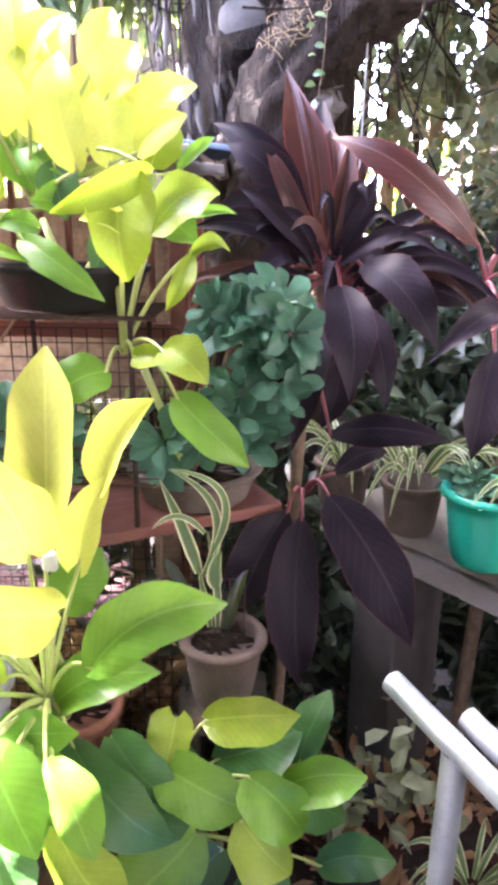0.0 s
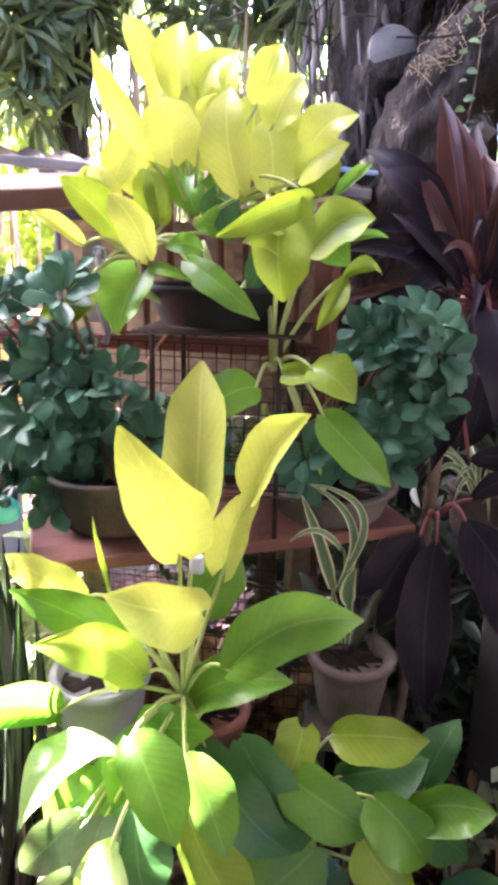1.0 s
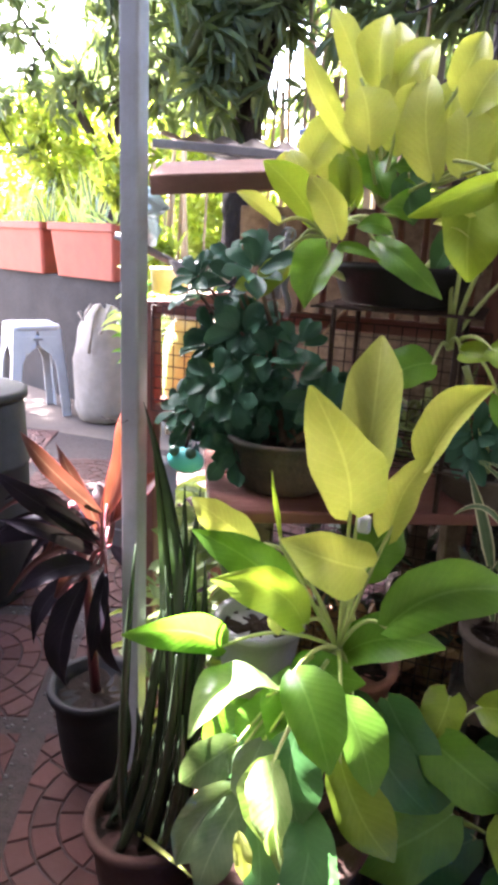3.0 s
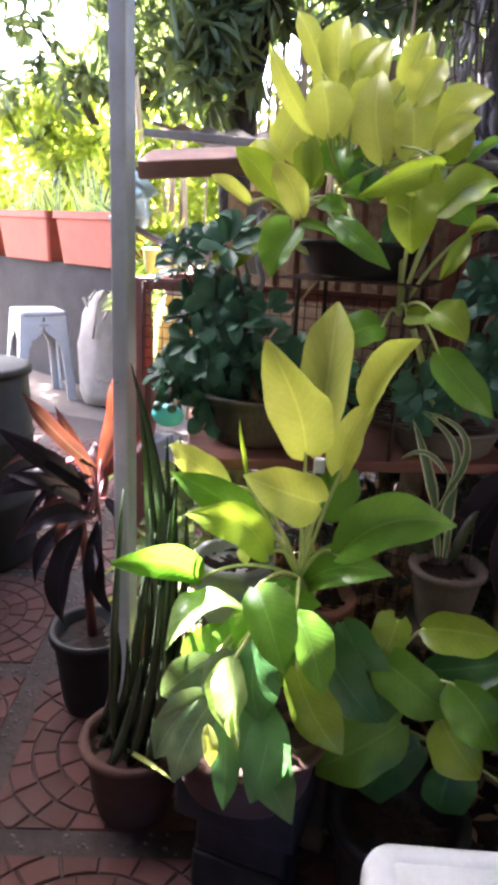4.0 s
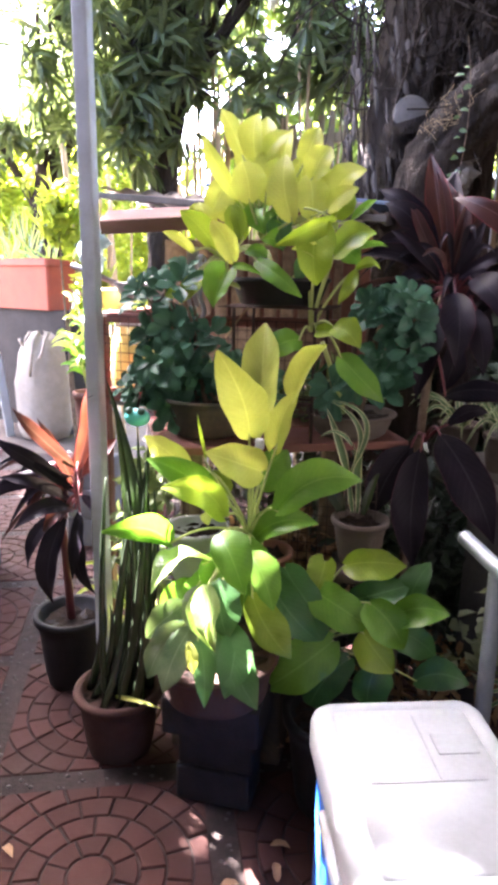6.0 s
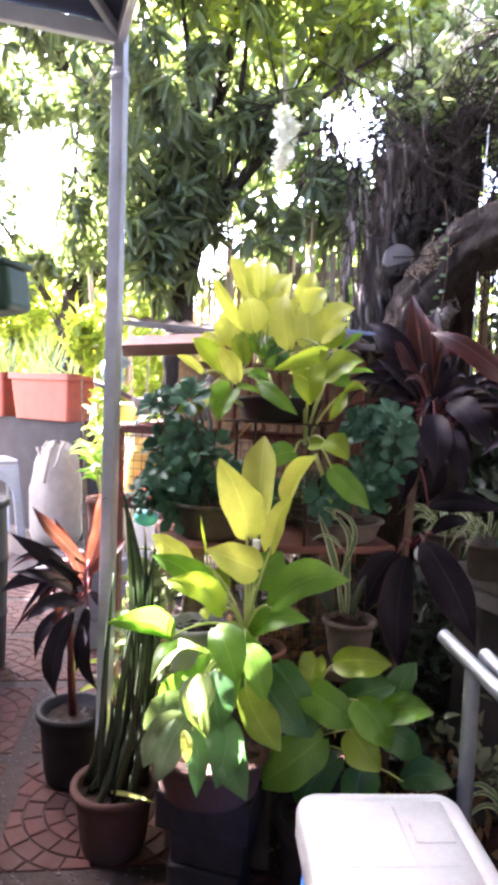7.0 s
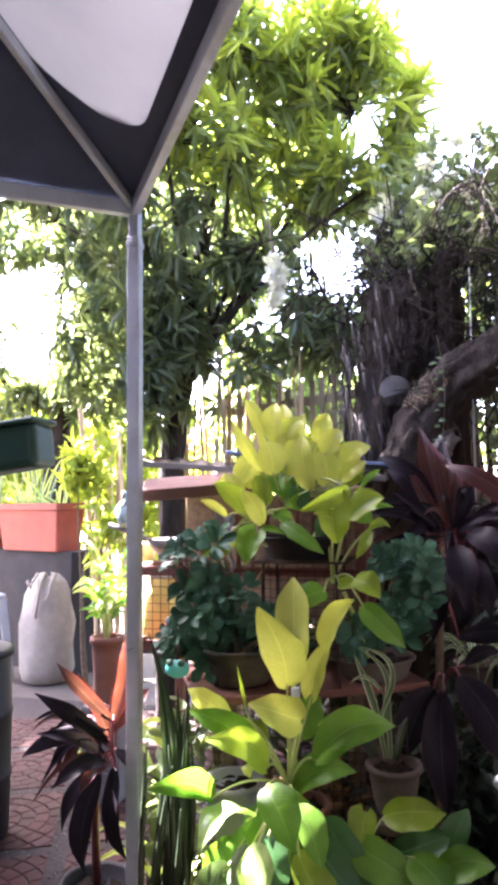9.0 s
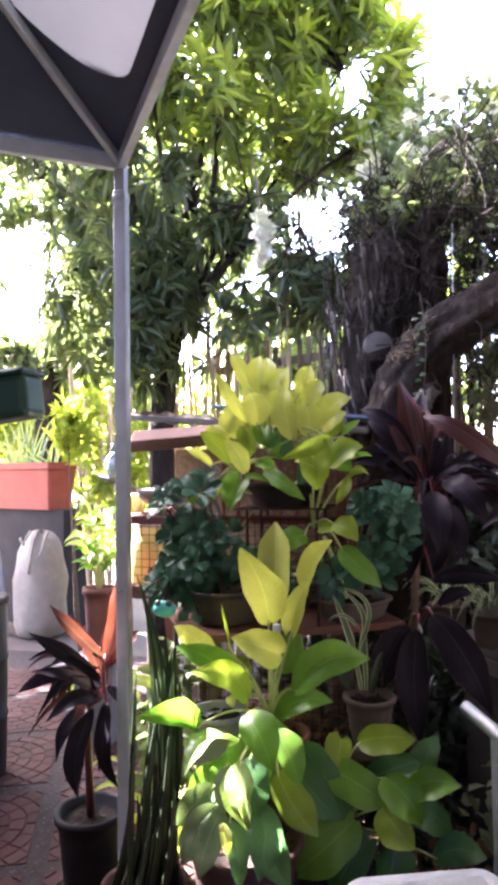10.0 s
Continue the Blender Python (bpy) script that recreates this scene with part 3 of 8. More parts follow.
# ---- tree trunks ----


def trunk_part(name, owner, points, radii, label="", sides=48, ridges=0.26, fine=0.02):
    """A gnarled trunk or limb: a tube with ridges that run along it."""
    at = owner.location
    pts, rad = [], []
    for i in range(len(points) - 1):
        for k in range(10):
            s = k / 10
            pts.append(Vector(points[i]).lerp(Vector(points[i + 1]), s))
            rad.append(radii[i] + (radii[i + 1] - radii[i]) * s)
    pts.append(Vector(points[-1]))
    rad.append(radii[-1])
    for _ in range(4):
        pts = [pts[0]] + [(pts[i - 1] + pts[i] * 2 + pts[i + 1]) / 4 for i in range(1, len(pts) - 1)] + [pts[-1]]
    verts, faces = tube([p - at for p in pts], rad, sides)
    out = []
    for i, v in enumerate(verts):
        ring, k = divmod(i, sides)
        mid = pts[ring] - at
        d = (v - mid)
        a = 2 * math.pi * k / sides
        g = noise.noise(Vector((math.cos(a) * 2.6, math.sin(a) * 2.6, ring * 0.13))) + 0.5 * noise.noise(Vector((math.cos(a) * 7, math.sin(a) * 7, ring * 0.25)))
        out.append(mid + d * (1 + ridges * g) + d.normalized() * fine * noise.noise(v * 23))
    return mesh_object(name, out, faces, BARK, owner, label)


old_tree = thing("old_tree", (-0.08, 2.05, 0), "old gnarled tree with dark ridged bark, cut limbs and creepers", "tree")
trunk_part("trunk", old_tree, [(-0.07, 2.08, -0.05), (-0.07, 2.08, 0.7), (-0.06, 2.08, 1.4), (-0.02, 2.1, 1.9), (0.03, 2.1, 2.26), (0.05, 2.11, 2.36), (0.08, 2.1, 2.42)], [0.30, 0.22, 0.175, 0.16, 0.14, 0.085, 0.03])
trunk_part("limb", old_tree, [(-0.03, 1.95, 1.15), (0.02, 1.9, 1.45), (0.10, 1.84, 1.68), (0.24, 1.78, 1.85), (0.45, 1.72, 1.95), (0.9, 1.6, 2.15)], [0.15, 0.13, 0.11, 0.10, 0.09, 0.08])
trunk_part("limb", old_tree, [(0.24, 1.80, 0.2), (0.23, 1.9, 1.0), (0.20, 2.0, 1.6), (0.22, 2.0, 2.4)], [0.09, 0.075, 0.065, 0.05])
trunk_part("cut_limb", old_tree, [(-0.03, 2.0, 1.72), (-0.02, 1.9, 1.79), (-0.02, 1.86, 1.81)], [0.075, 0.07, 0.064], "sawn-off limb", 20)
cut_way = Vector((0.10, -0.97, 0.15)).normalized()
v, f = tube([Vector((-0.02, 1.862, 1.81)) - old_tree.location, Vector((-0.02, 1.862, 1.81)) - old_tree.location + cut_way * 0.008], [0.062, 0.055], 20)
mesh_object("cut_face", v, f, PALEWOOD, old_tree, "pale sawn face of the cut limb")

# ---- trees, hedges and creepers behind ----
rng = np.random.default_rng(5)


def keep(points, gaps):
    """Leaves the crown's gaps free, and the sun ways cut for lit spots."""
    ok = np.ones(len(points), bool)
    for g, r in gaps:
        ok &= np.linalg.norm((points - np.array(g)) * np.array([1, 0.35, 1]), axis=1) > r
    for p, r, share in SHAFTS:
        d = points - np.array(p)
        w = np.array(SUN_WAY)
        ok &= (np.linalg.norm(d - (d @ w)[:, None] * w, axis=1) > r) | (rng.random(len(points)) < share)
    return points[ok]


# sun ways cut through the crowns to light chosen spots: a point on the way, its radius, the share of leaves left
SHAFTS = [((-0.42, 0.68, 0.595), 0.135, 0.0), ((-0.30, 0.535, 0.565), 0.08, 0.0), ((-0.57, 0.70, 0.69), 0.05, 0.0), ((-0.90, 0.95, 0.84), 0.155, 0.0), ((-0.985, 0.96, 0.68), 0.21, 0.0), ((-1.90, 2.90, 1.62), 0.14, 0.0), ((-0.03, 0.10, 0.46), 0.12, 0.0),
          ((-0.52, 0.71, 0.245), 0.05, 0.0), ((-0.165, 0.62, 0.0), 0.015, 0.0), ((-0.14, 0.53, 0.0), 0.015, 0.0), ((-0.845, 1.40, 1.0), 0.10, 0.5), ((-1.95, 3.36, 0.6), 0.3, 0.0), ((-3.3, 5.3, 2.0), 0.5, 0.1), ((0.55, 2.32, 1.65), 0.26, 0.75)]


def whorls(centres, per, length, width, down=0.5, spread=0.05):
    """Leaves that stand out all round from their twig's end and hang over."""
    n = len(centres)
    twig = rng.normal(size=(n, 3)) * np.array([0.8, 0.8, 0.35]) + np.array([0, 0, 0.55 - down])
    twig /= np.linalg.norm(twig, axis=1, keepdims=True)
    twig = np.repeat(twig, per, axis=0)
    back = rng.random((n * per, 1))
    p = np.repeat(centres, per, axis=0) - twig * back * spread * 2.2 + rng.normal(size=(n * per, 3)) * spread * 0.25
    out = rng.normal(size=(n * per, 3))
    out -= twig * (out * twig).sum(axis=1, keepdims=True)
    out /= np.linalg.norm(out, axis=1, keepdims=True)
    w = out + twig * (0.9 - back * 0.8)
    w[:, 2] -= down * 0.55
    ln = length * rng.uniform(0.6, 1.25, n * per)
    return p, w, ln, width * rng.uniform(0.75, 1.2, n * per)


def twigs_to(owner, points, heads, share=1.0, r0=0.006):
    """Thin twigs from the limbs' ends to the leaf whorls, in one mesh."""
    verts, faces = [], []
    heads = [Vector(h) for h in heads]
    for p in points:
        if random.random() > share:
            continue
        p = Vector(p)
        h = min(heads, key=lambda q: (q - p).length)
        a = h.lerp(p, 0.25) if (h - p).length > 0.7 else h
        v, f = tube(bend(a - owner.location, p - owner.location, (0, 0, random.uniform(-0.05, 0.1)), 4), [r0, r0 * 0.8, r0 * 0.65, r0 * 0.5, r0 * 0.4], 5, False)
        faces += [tuple(i + len(verts) for i in q) for q in f]
        verts += v
    mesh_object("branchwork", verts, faces, BARK, owner, "thin dark branching twigs")["kind"] = "stuff"


def branches(owner, start, ends, r0, material=BARK):
    at = owner.location
    for e in ends:
        rise = Vector((random.uniform(-0.1, 0.1), random.uniform(-0.1, 0.1), 0.12))
        pts = bend(Vector(start) - at, Vector(e) - at, rise, 8)
        v, f = tube(pts, [r0 * (1 - 0.09 * k) for k in range(9)], 9)
        mesh_object("limb", v, f, material, owner)


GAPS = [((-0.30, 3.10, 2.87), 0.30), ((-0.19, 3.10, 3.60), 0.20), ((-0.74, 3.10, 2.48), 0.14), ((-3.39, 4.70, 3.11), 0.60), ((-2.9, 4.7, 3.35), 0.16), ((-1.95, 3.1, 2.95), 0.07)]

mango = thing("mango_tree", (-1.35, 3.1, 0), "tall leafy mango tree with drooping dark green leaves", "tree")
trunk_part("trunk", mango, [(-1.42, 3.1, -0.05), (-1.41, 3.1, 0.9), (-1.43, 3.13, 1.7), (-1.30, 3.2, 2.5), (-1.15, 3.2, 3.6)], [0.11, 0.085, 0.072, 0.06, 0.04], sides=24, ridges=0.1)
MANGO_ENDS = [(-0.25, 3.1, 3.7), (0.0, 3.1, 3.3), (-2.0, 3.0, 2.6), (-1.7, 3.4, 3.0), (-0.8, 3.0, 2.9), (-0.62, 3.3, 3.4), (-1.3, 2.7, 3.5), (-2.4, 3.4, 3.4), (-0.9, 2.6, 3.9), (-1.55, 3.0, 2.4), (-1.1, 3.2, 4.2), (-1.7, 2.9, 4.3), (-0.5, 3.0, 2.75)]
branches(mango, (-1.27, 3.17, 2.25), MANGO_ENDS, 0.024)
LOW = [((-1.85, 3.15, 2.45), (0.42, 0.45, 0.50), 38), ((-1.45, 3.0, 2.55), (0.36, 0.4, 0.40), 27), ((-1.15, 3.1, 2.30), (0.36, 0.35, 0.34), 25),
       ((-1.65, 2.9, 3.05), (0.45, 0.4, 0.40), 31), ((-0.75, 3.1, 2.75), (0.34, 0.4, 0.34), 25), ((-0.42, 3.1, 2.45), (0.26, 0.3, 0.36), 21), ((-1.05, 3.0, 2.9), (0.35, 0.35, 0.35), 24),
       # lumps added to the crown only to keep sun off the plants
       ((-2.3, 1.9, 3.9), (0.8, 0.6, 0.35), 240), ((-2.5, 2.9, 3.7), (0.8, 0.7, 0.4), 70), ((-1.7, 2.4, 3.9), (0.6, 0.5, 0.3), 120)]
HIGH = [((-0.30, 3.1, 3.98), (0.28, 0.3, 0.28), 30), ((0.05, 3.1, 3.45), (0.15, 0.2, 0.34), 36), ((-0.45, 3.2, 3.22), (0.30, 0.3, 0.18), 24), ((-0.12, 3.2, 3.2), (0.25, 0.25, 0.14), 16),
        ((-1.15, 2.9, 3.50), (0.50, 0.4, 0.36), 30), ((-0.70, 3.0, 3.35), (0.34, 0.4, 0.42), 26), ((-1.6, 2.9, 3.7), (0.5, 0.4, 0.4), 25), ((-0.95, 2.9, 4.05), (0.5, 0.4, 0.35), 32),
        ((-1.5, 3.0, 4.4), (0.7, 0.5, 0.4), 37), ((-0.38, 3.1, 3.35), (0.22, 0.3, 0.28), 14), ((-0.55, 3.0, 3.85), (0.3, 0.3, 0.3), 16), ((-1.0, 3.0, 4.75), (0.9, 0.6, 0.35), 43)]
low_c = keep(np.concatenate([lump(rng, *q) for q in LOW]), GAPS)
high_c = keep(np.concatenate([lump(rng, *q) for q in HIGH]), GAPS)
twigs_to(mango, np.concatenate([low_c, high_c]), MANGO_ENDS, 0.7)
# shaded lower clumps take the darker leaf tone, lit upper ones the lighter
cloud("crown", *whorls(low_c, 18, 0.155, 0.030, 0.8), DIMMED_LEAF, mango, "drooping dark green leaves")
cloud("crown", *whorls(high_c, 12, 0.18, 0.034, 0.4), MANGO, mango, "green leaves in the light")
# sunlit leaves of the crown, put in as a brighter colour
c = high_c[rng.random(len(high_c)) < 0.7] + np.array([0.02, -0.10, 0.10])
cloud("young_crown", *whorls(keep(c, GAPS), 13, 0.16, 0.034, 0.15), BRIGHT_LEAF, mango, "bright yellow-green young leaves")

back_tree = thing("shade_tree", (-3.4, 5.2, 0), "dense leafy tree shading the yard behind the planters", "tree")
trunk_part("trunk", back_tree, [(-3.4, 5.2, -0.05), (-3.4, 5.2, 1.6), (-3.2, 5.1, 3.0)], [0.16, 0.13, 0.08], sides=20)
branches(back_tree, (-3.4, 5.2, 1.7), [(-4.2, 5.0, 3.0), (-2.6, 4.8, 3.0), (-3.0, 4.6, 3.6)], 0.05)
# the last four lumps stand out of view, added to shade the yard
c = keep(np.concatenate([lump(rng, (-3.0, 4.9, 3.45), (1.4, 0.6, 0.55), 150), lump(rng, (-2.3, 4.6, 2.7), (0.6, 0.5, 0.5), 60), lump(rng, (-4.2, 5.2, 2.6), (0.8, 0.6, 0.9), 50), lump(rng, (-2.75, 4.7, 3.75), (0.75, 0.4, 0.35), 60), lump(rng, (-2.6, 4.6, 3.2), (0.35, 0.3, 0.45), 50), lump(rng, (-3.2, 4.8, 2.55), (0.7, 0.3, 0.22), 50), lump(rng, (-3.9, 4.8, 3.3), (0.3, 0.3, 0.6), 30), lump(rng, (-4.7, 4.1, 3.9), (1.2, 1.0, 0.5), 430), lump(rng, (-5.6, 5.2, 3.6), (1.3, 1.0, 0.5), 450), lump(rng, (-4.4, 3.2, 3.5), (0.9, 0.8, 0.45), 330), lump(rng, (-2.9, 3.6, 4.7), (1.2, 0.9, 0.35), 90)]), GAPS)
cloud("crown", *whorls(c, 14, 0.16, 0.045, 0.55), DIMMED_LEAF, back_tree, "dark green leaves against the light")

# unseen tree, added so that its crown holds skylight off the plants
overhead = thing("unseen_shade_tree", (1.9, 3.4, 0), "unseen tree added to shade the plant shelf", "tree")
trunk_part("trunk", overhead, [(1.9, 3.4, -0.05), (1.8, 3.3, 2.0), (1.3, 3.0, 4.2)], [0.2, 0.16, 0.1], sides=20)
branches(overhead, (1.5, 3.1, 3.4), [(0.3, 2.6, 4.6), (-0.6, 2.3, 5.0), (1.4, 2.0, 4.9)], 0.06)
c = np.concatenate([lump(rng, (-0.4, 1.4, 5.3), (1.6, 1.0, 0.4), 330), lump(rng, (1.2, 1.5, 4.4), (1.0, 1.2, 0.5), 260), lump(rng, (0.6, 1.35, 4.0), (0.8, 0.5, 0.35), 260), lump(rng, (-0.5, 1.0, 4.7), (1.2, 0.6, 0.3), 240)])
cloud("crown", *whorls(c, 14, 0.16, 0.042, 0.4), MANGO, overhead, "dark green leaves overhead")

bougainvillea = thing("bougainvillea", (0.55, 2.75, 0), "scrambling white-flowered bougainvillea over the old tree", "shrub")
branches(bougainvillea, (0.55, 2.75, 0.0), [(0.45, 2.6, 2.4), (0.2, 2.5, 2.7), (0.7, 2.6, 2.9)], 0.03)
c = np.concatenate([lump(rng, (0.40, 2.5, 2.85), (0.50, 0.35, 0.32), 170), lump(rng, (0.75, 2.4, 2.5), (0.35, 0.3, 0.4), 90), lump(rng, (0.12, 2.5, 2.62), (0.28, 0.3, 0.28), 70)])
cloud("leaves", *whorls(c, 13, 0.065, 0.034, 0.2), CREEPER, bougainvillea, "small green leaves")
c = np.concatenate([lump(rng, (0.45, 2.3, 2.95), (0.40, 0.2, 0.22), 26), lump(rng, (0.1, 2.35, 2.75), (0.2, 0.15, 0.2), 12)])
cloud("blossom", *whorls(c, 14, 0.04, 0.036, 0.0, 0.03), PETAL, bougainvillea, "white papery flowers")["kind"] = "stuff"
spray = thing("flower_spray", (-0.545, 2.1, 2.30), "hanging spray of white papery flowers", "flowers")
c = lump(rng, (0, 0, 0.09), (0.038, 0.03, 0.14), 26)
cloud("blossom", *whorls(c, 13, 0.036, 0.034, 0.0, 0.015), PETAL, spray, inside=True)["kind"] = "stuff"
v, f = tube(bend((0, 0, 0.1), (-0.25, 0.9, 0.9), (0, 0, 0.1)), 0.005, 6)
mesh_object("twig", v, f, WOODSTEM, spray)

# thicket of dead twigs and creepers on the old tree's head
verts, faces = [], []
for k in range(520):
    a = Vector((random.gauss(0.05, 0.17), random.gauss(2.05, 0.14), random.uniform(1.9, 2.5)))
    if k > 290:
        a = Vector((random.gauss(0.48, 0.22), random.gauss(1.85, 0.10), random.uniform(1.85, 2.45)))
    b = a + Vector((random.gauss(0.05, 0.16), random.gauss(0, 0.12), random.gauss(-0.02, 0.16)))
    v, f = tube(bend(a, b, (random.gauss(0, 0.05), random.gauss(0, 0.05), random.gauss(0, 0.05)), 6), random.uniform(0.0015, 0.0042), 5, False)
    faces += [tuple(i + len(verts) for i in q) for q in f]
    verts += v
for k in range(60):
    a = Vector((random.uniform(-0.3, 0.5), random.uniform(1.85, 2.2), random.uniform(1.9, 2.5)))
    b = a + Vector((random.gauss(0, 0.03), 0, -random.uniform(0.3, 1.0)))
    v, f = tube(bend(a, b, (random.gauss(0, 0.03), 0, 0), 6), random.uniform(0.0015, 0.0042), 5, False)
    faces += [tuple(i + len(verts) for i in q) for q in f]
    verts += v
for k in range(420):
    a = Vector((random.gauss(0.35, 0.34), random.gauss(2.05, 0.16), random.uniform(2.05, 2.75)))
    b = a + Vector((random.gauss(0.02, 0.13), random.gauss(0, 0.10), random.gauss(-0.05, 0.13)))
    v, f = tube(bend(a, b, (random.gauss(0, 0.04), random.gauss(0, 0.04), random.gauss(0, 0.04)), 5), random.uniform(0.001, 0.003), 4, False)
    faces += [tuple(i + len(verts) for i in q) for q in f]
    verts += v
tagged(mesh_object("dead_twigs", verts, faces, BARK), "tangle of dry twigs and hanging aerial roots", "twigs", "", "stuff")
c = np.concatenate([lump(rng, (0.15, 2.0, 2.45), (0.4, 0.25, 0.2), 60), lump(rng, (0.55, 1.9, 2.2), (0.3, 0.2, 0.3), 60)])
tagged(cloud("tree_creeper", *whorls(c, 11, 0.05, 0.028, 0.3), CREEPER), "dull green creeper leaves on the tree's head", "creeper", "", "stuff")

# near-black leaves stand for the shade under the creeper
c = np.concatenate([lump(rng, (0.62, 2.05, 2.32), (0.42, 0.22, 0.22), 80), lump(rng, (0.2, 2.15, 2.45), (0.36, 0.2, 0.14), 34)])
tagged(cloud("shade_creeper", *whorls(c, 11, 0.06, 0.030, 0.5), SHADE), "leaves under the white-flowered creeper, shade put into their near-black colour", "creeper", "", "stuff")

# loose strips of fibrous bark down the old trunk
rb = random.Random(31)
for k in range(170):
    a = rb.uniform(-2.9, 0.1)
    z = rb.uniform(1.0, 2.2)
    h = rb.uniform(0.05, 0.18)
    pts = []
    for q in range(5):
        zz = z + h * (0.5 - q / 4)
        rr = (0.262 - 0.05 * zz) + 0.018 * rb.random()
        pts.append(Vector((0.0 + rr * math.cos(a + 0.03 * q), 0.03 + rr * math.sin(a + 0.03 * q), zz)))
    wide = rb.uniform(0.004, 0.011)
    v, f = tube(pts, [wide * 0.3, wide, wide * 1.1, wide * 0.8, wide * 0.2], 5)
    mesh_object("bark_strip", v, f, FIBRE if k % 3 else BARK, old_tree)
dry_tuft = thing("dry_tuft", (0.10, 1.74, 1.80), "tuft of dry brown fibres caught on the tree's limb", "debris")
for k in range(230):
    d = rb.uniform(-0.07, 0.08)
    a = Vector((d + rb.gauss(0.0, 0.012), rb.gauss(0, 0.02), d * 0.75 - 0.01 + rb.gauss(0.0, 0.022)))
    b = a + Vector((rb.gauss(0.022, 0.02), rb.gauss(0, 0.015), rb.gauss(0.012, 0.024)))
    v, f = tube(bend(a, b, (rb.gauss(0, 0.01), 0, rb.gauss(0, 0.01)), 4), rb.uniform(0.0004, 0.0011), 4, False)
    mesh_object("fibre", v, f, FIBRE if k % 3 else BAMBOO, dry_tuft)

c = keep(lump(rng, (-0.06, 2.55, 2.55), (0.20, 0.2, 0.36), 60), [])
cloud("leaves", *whorls(c, 12, 0.065, 0.030, 0.4), DIMMED_LEAF, bougainvillea, "small dull leaves beside the trunk")

# creepers hanging over the bamboo fence
c = np.concatenate([lump(rng, (0.52, 2.1, 1.75), (0.22, 0.12, 0.36), 85), lump(rng, (0.72, 2.0, 1.5), (0.2, 0.12, 0.5), 60)])
tagged(cloud("fence_creeper", *whorls(c, 9, 0.05, 0.03, 0.4), GREY_LEAF), "pale dusty creeper hanging over the cane fence", "creeper", "", "stuff")
verts, faces = [], []
for k in range(90):
    a = Vector((random.uniform(0.3, 0.88), random.uniform(1.95, 2.25), random.uniform(1.5, 2.2)))
    b = a + Vector((random.gauss(0, 0.15), random.gauss(0, 0.05), -random.uniform(0.1, 0.6)))
    v, f = tube(bend(a, b, (random.gauss(0, 0.1), 0, random.gauss(0, 0.06)), 6), random.uniform(0.0015, 0.004), 5, False)
    faces += [tuple(i + len(verts) for i in q) for q in f]
    verts += v
tagged(mesh_object("creeper_stems", verts, faces, BAMBOO), "dry looping creeper stems over the fence", "creeper", "", "stuff")

# cane clump and canes behind the hut
canes = thing("cane_clump", (-1.0, 3.25, 0), "clump of dry brown canes standing behind the hut", "bamboo")
for k in range(34):
    x, y = random.uniform(-0.55, 0.5), random.uniform(-0.25, 0.35)
    h = random.uniform(1.7, 2.7)
    v, f = tube(bend((x, y, -0.03), (x + random.gauss(0, 0.1), y, h), (random.gauss(0, 0.03), 0, 0)), random.uniform(0.005, 0.012), 7)
    mesh_object("cane", v, f, BAMBOO, canes)

yard_canes = thing("cane_clump", (-2.15, 3.95, 0), "brown stalks standing behind the planters in the yard", "bamboo")
for k in range(12):
    x, y = random.uniform(-0.28, 0.28), random.uniform(-0.1, 0.15)
    v, f = tube(bend((x * 0.6, y, -0.03), (x + random.gauss(0, 0.1), y, random.uniform(1.6, 2.3)), (random.gauss(0, 0.03), 0, 0)), random.uniform(0.008, 0.02), 7)
    mesh_object("cane", v, f, BAMBOO, yard_canes)

sun_shrub = thing("sunlit_shrub", (-1.88, 2.95, 0), "bright yellow-green leafy shrub catching the sun", "shrub")
branches(sun_shrub, (-1.88, 2.95, -0.01), [(-1.95, 2.9, 1.6), (-1.8, 2.95, 1.5), (-1.88, 3.0, 1.75)], 0.012, WOODSTEM)
c = np.concatenate([lump(rng, (-1.90, 2.93, 1.60), (0.17, 0.14, 0.22), 36), lump(rng, (-1.80, 2.95, 1.2), (0.14, 0.12, 0.25), 20)])
cloud("leaves", *whorls(c, 10, 0.10, 0.03, 0.3, 0.02), BRIGHT_LEAF, sun_shrub, "long yellow-green leaves")["kind"] = "stuff"

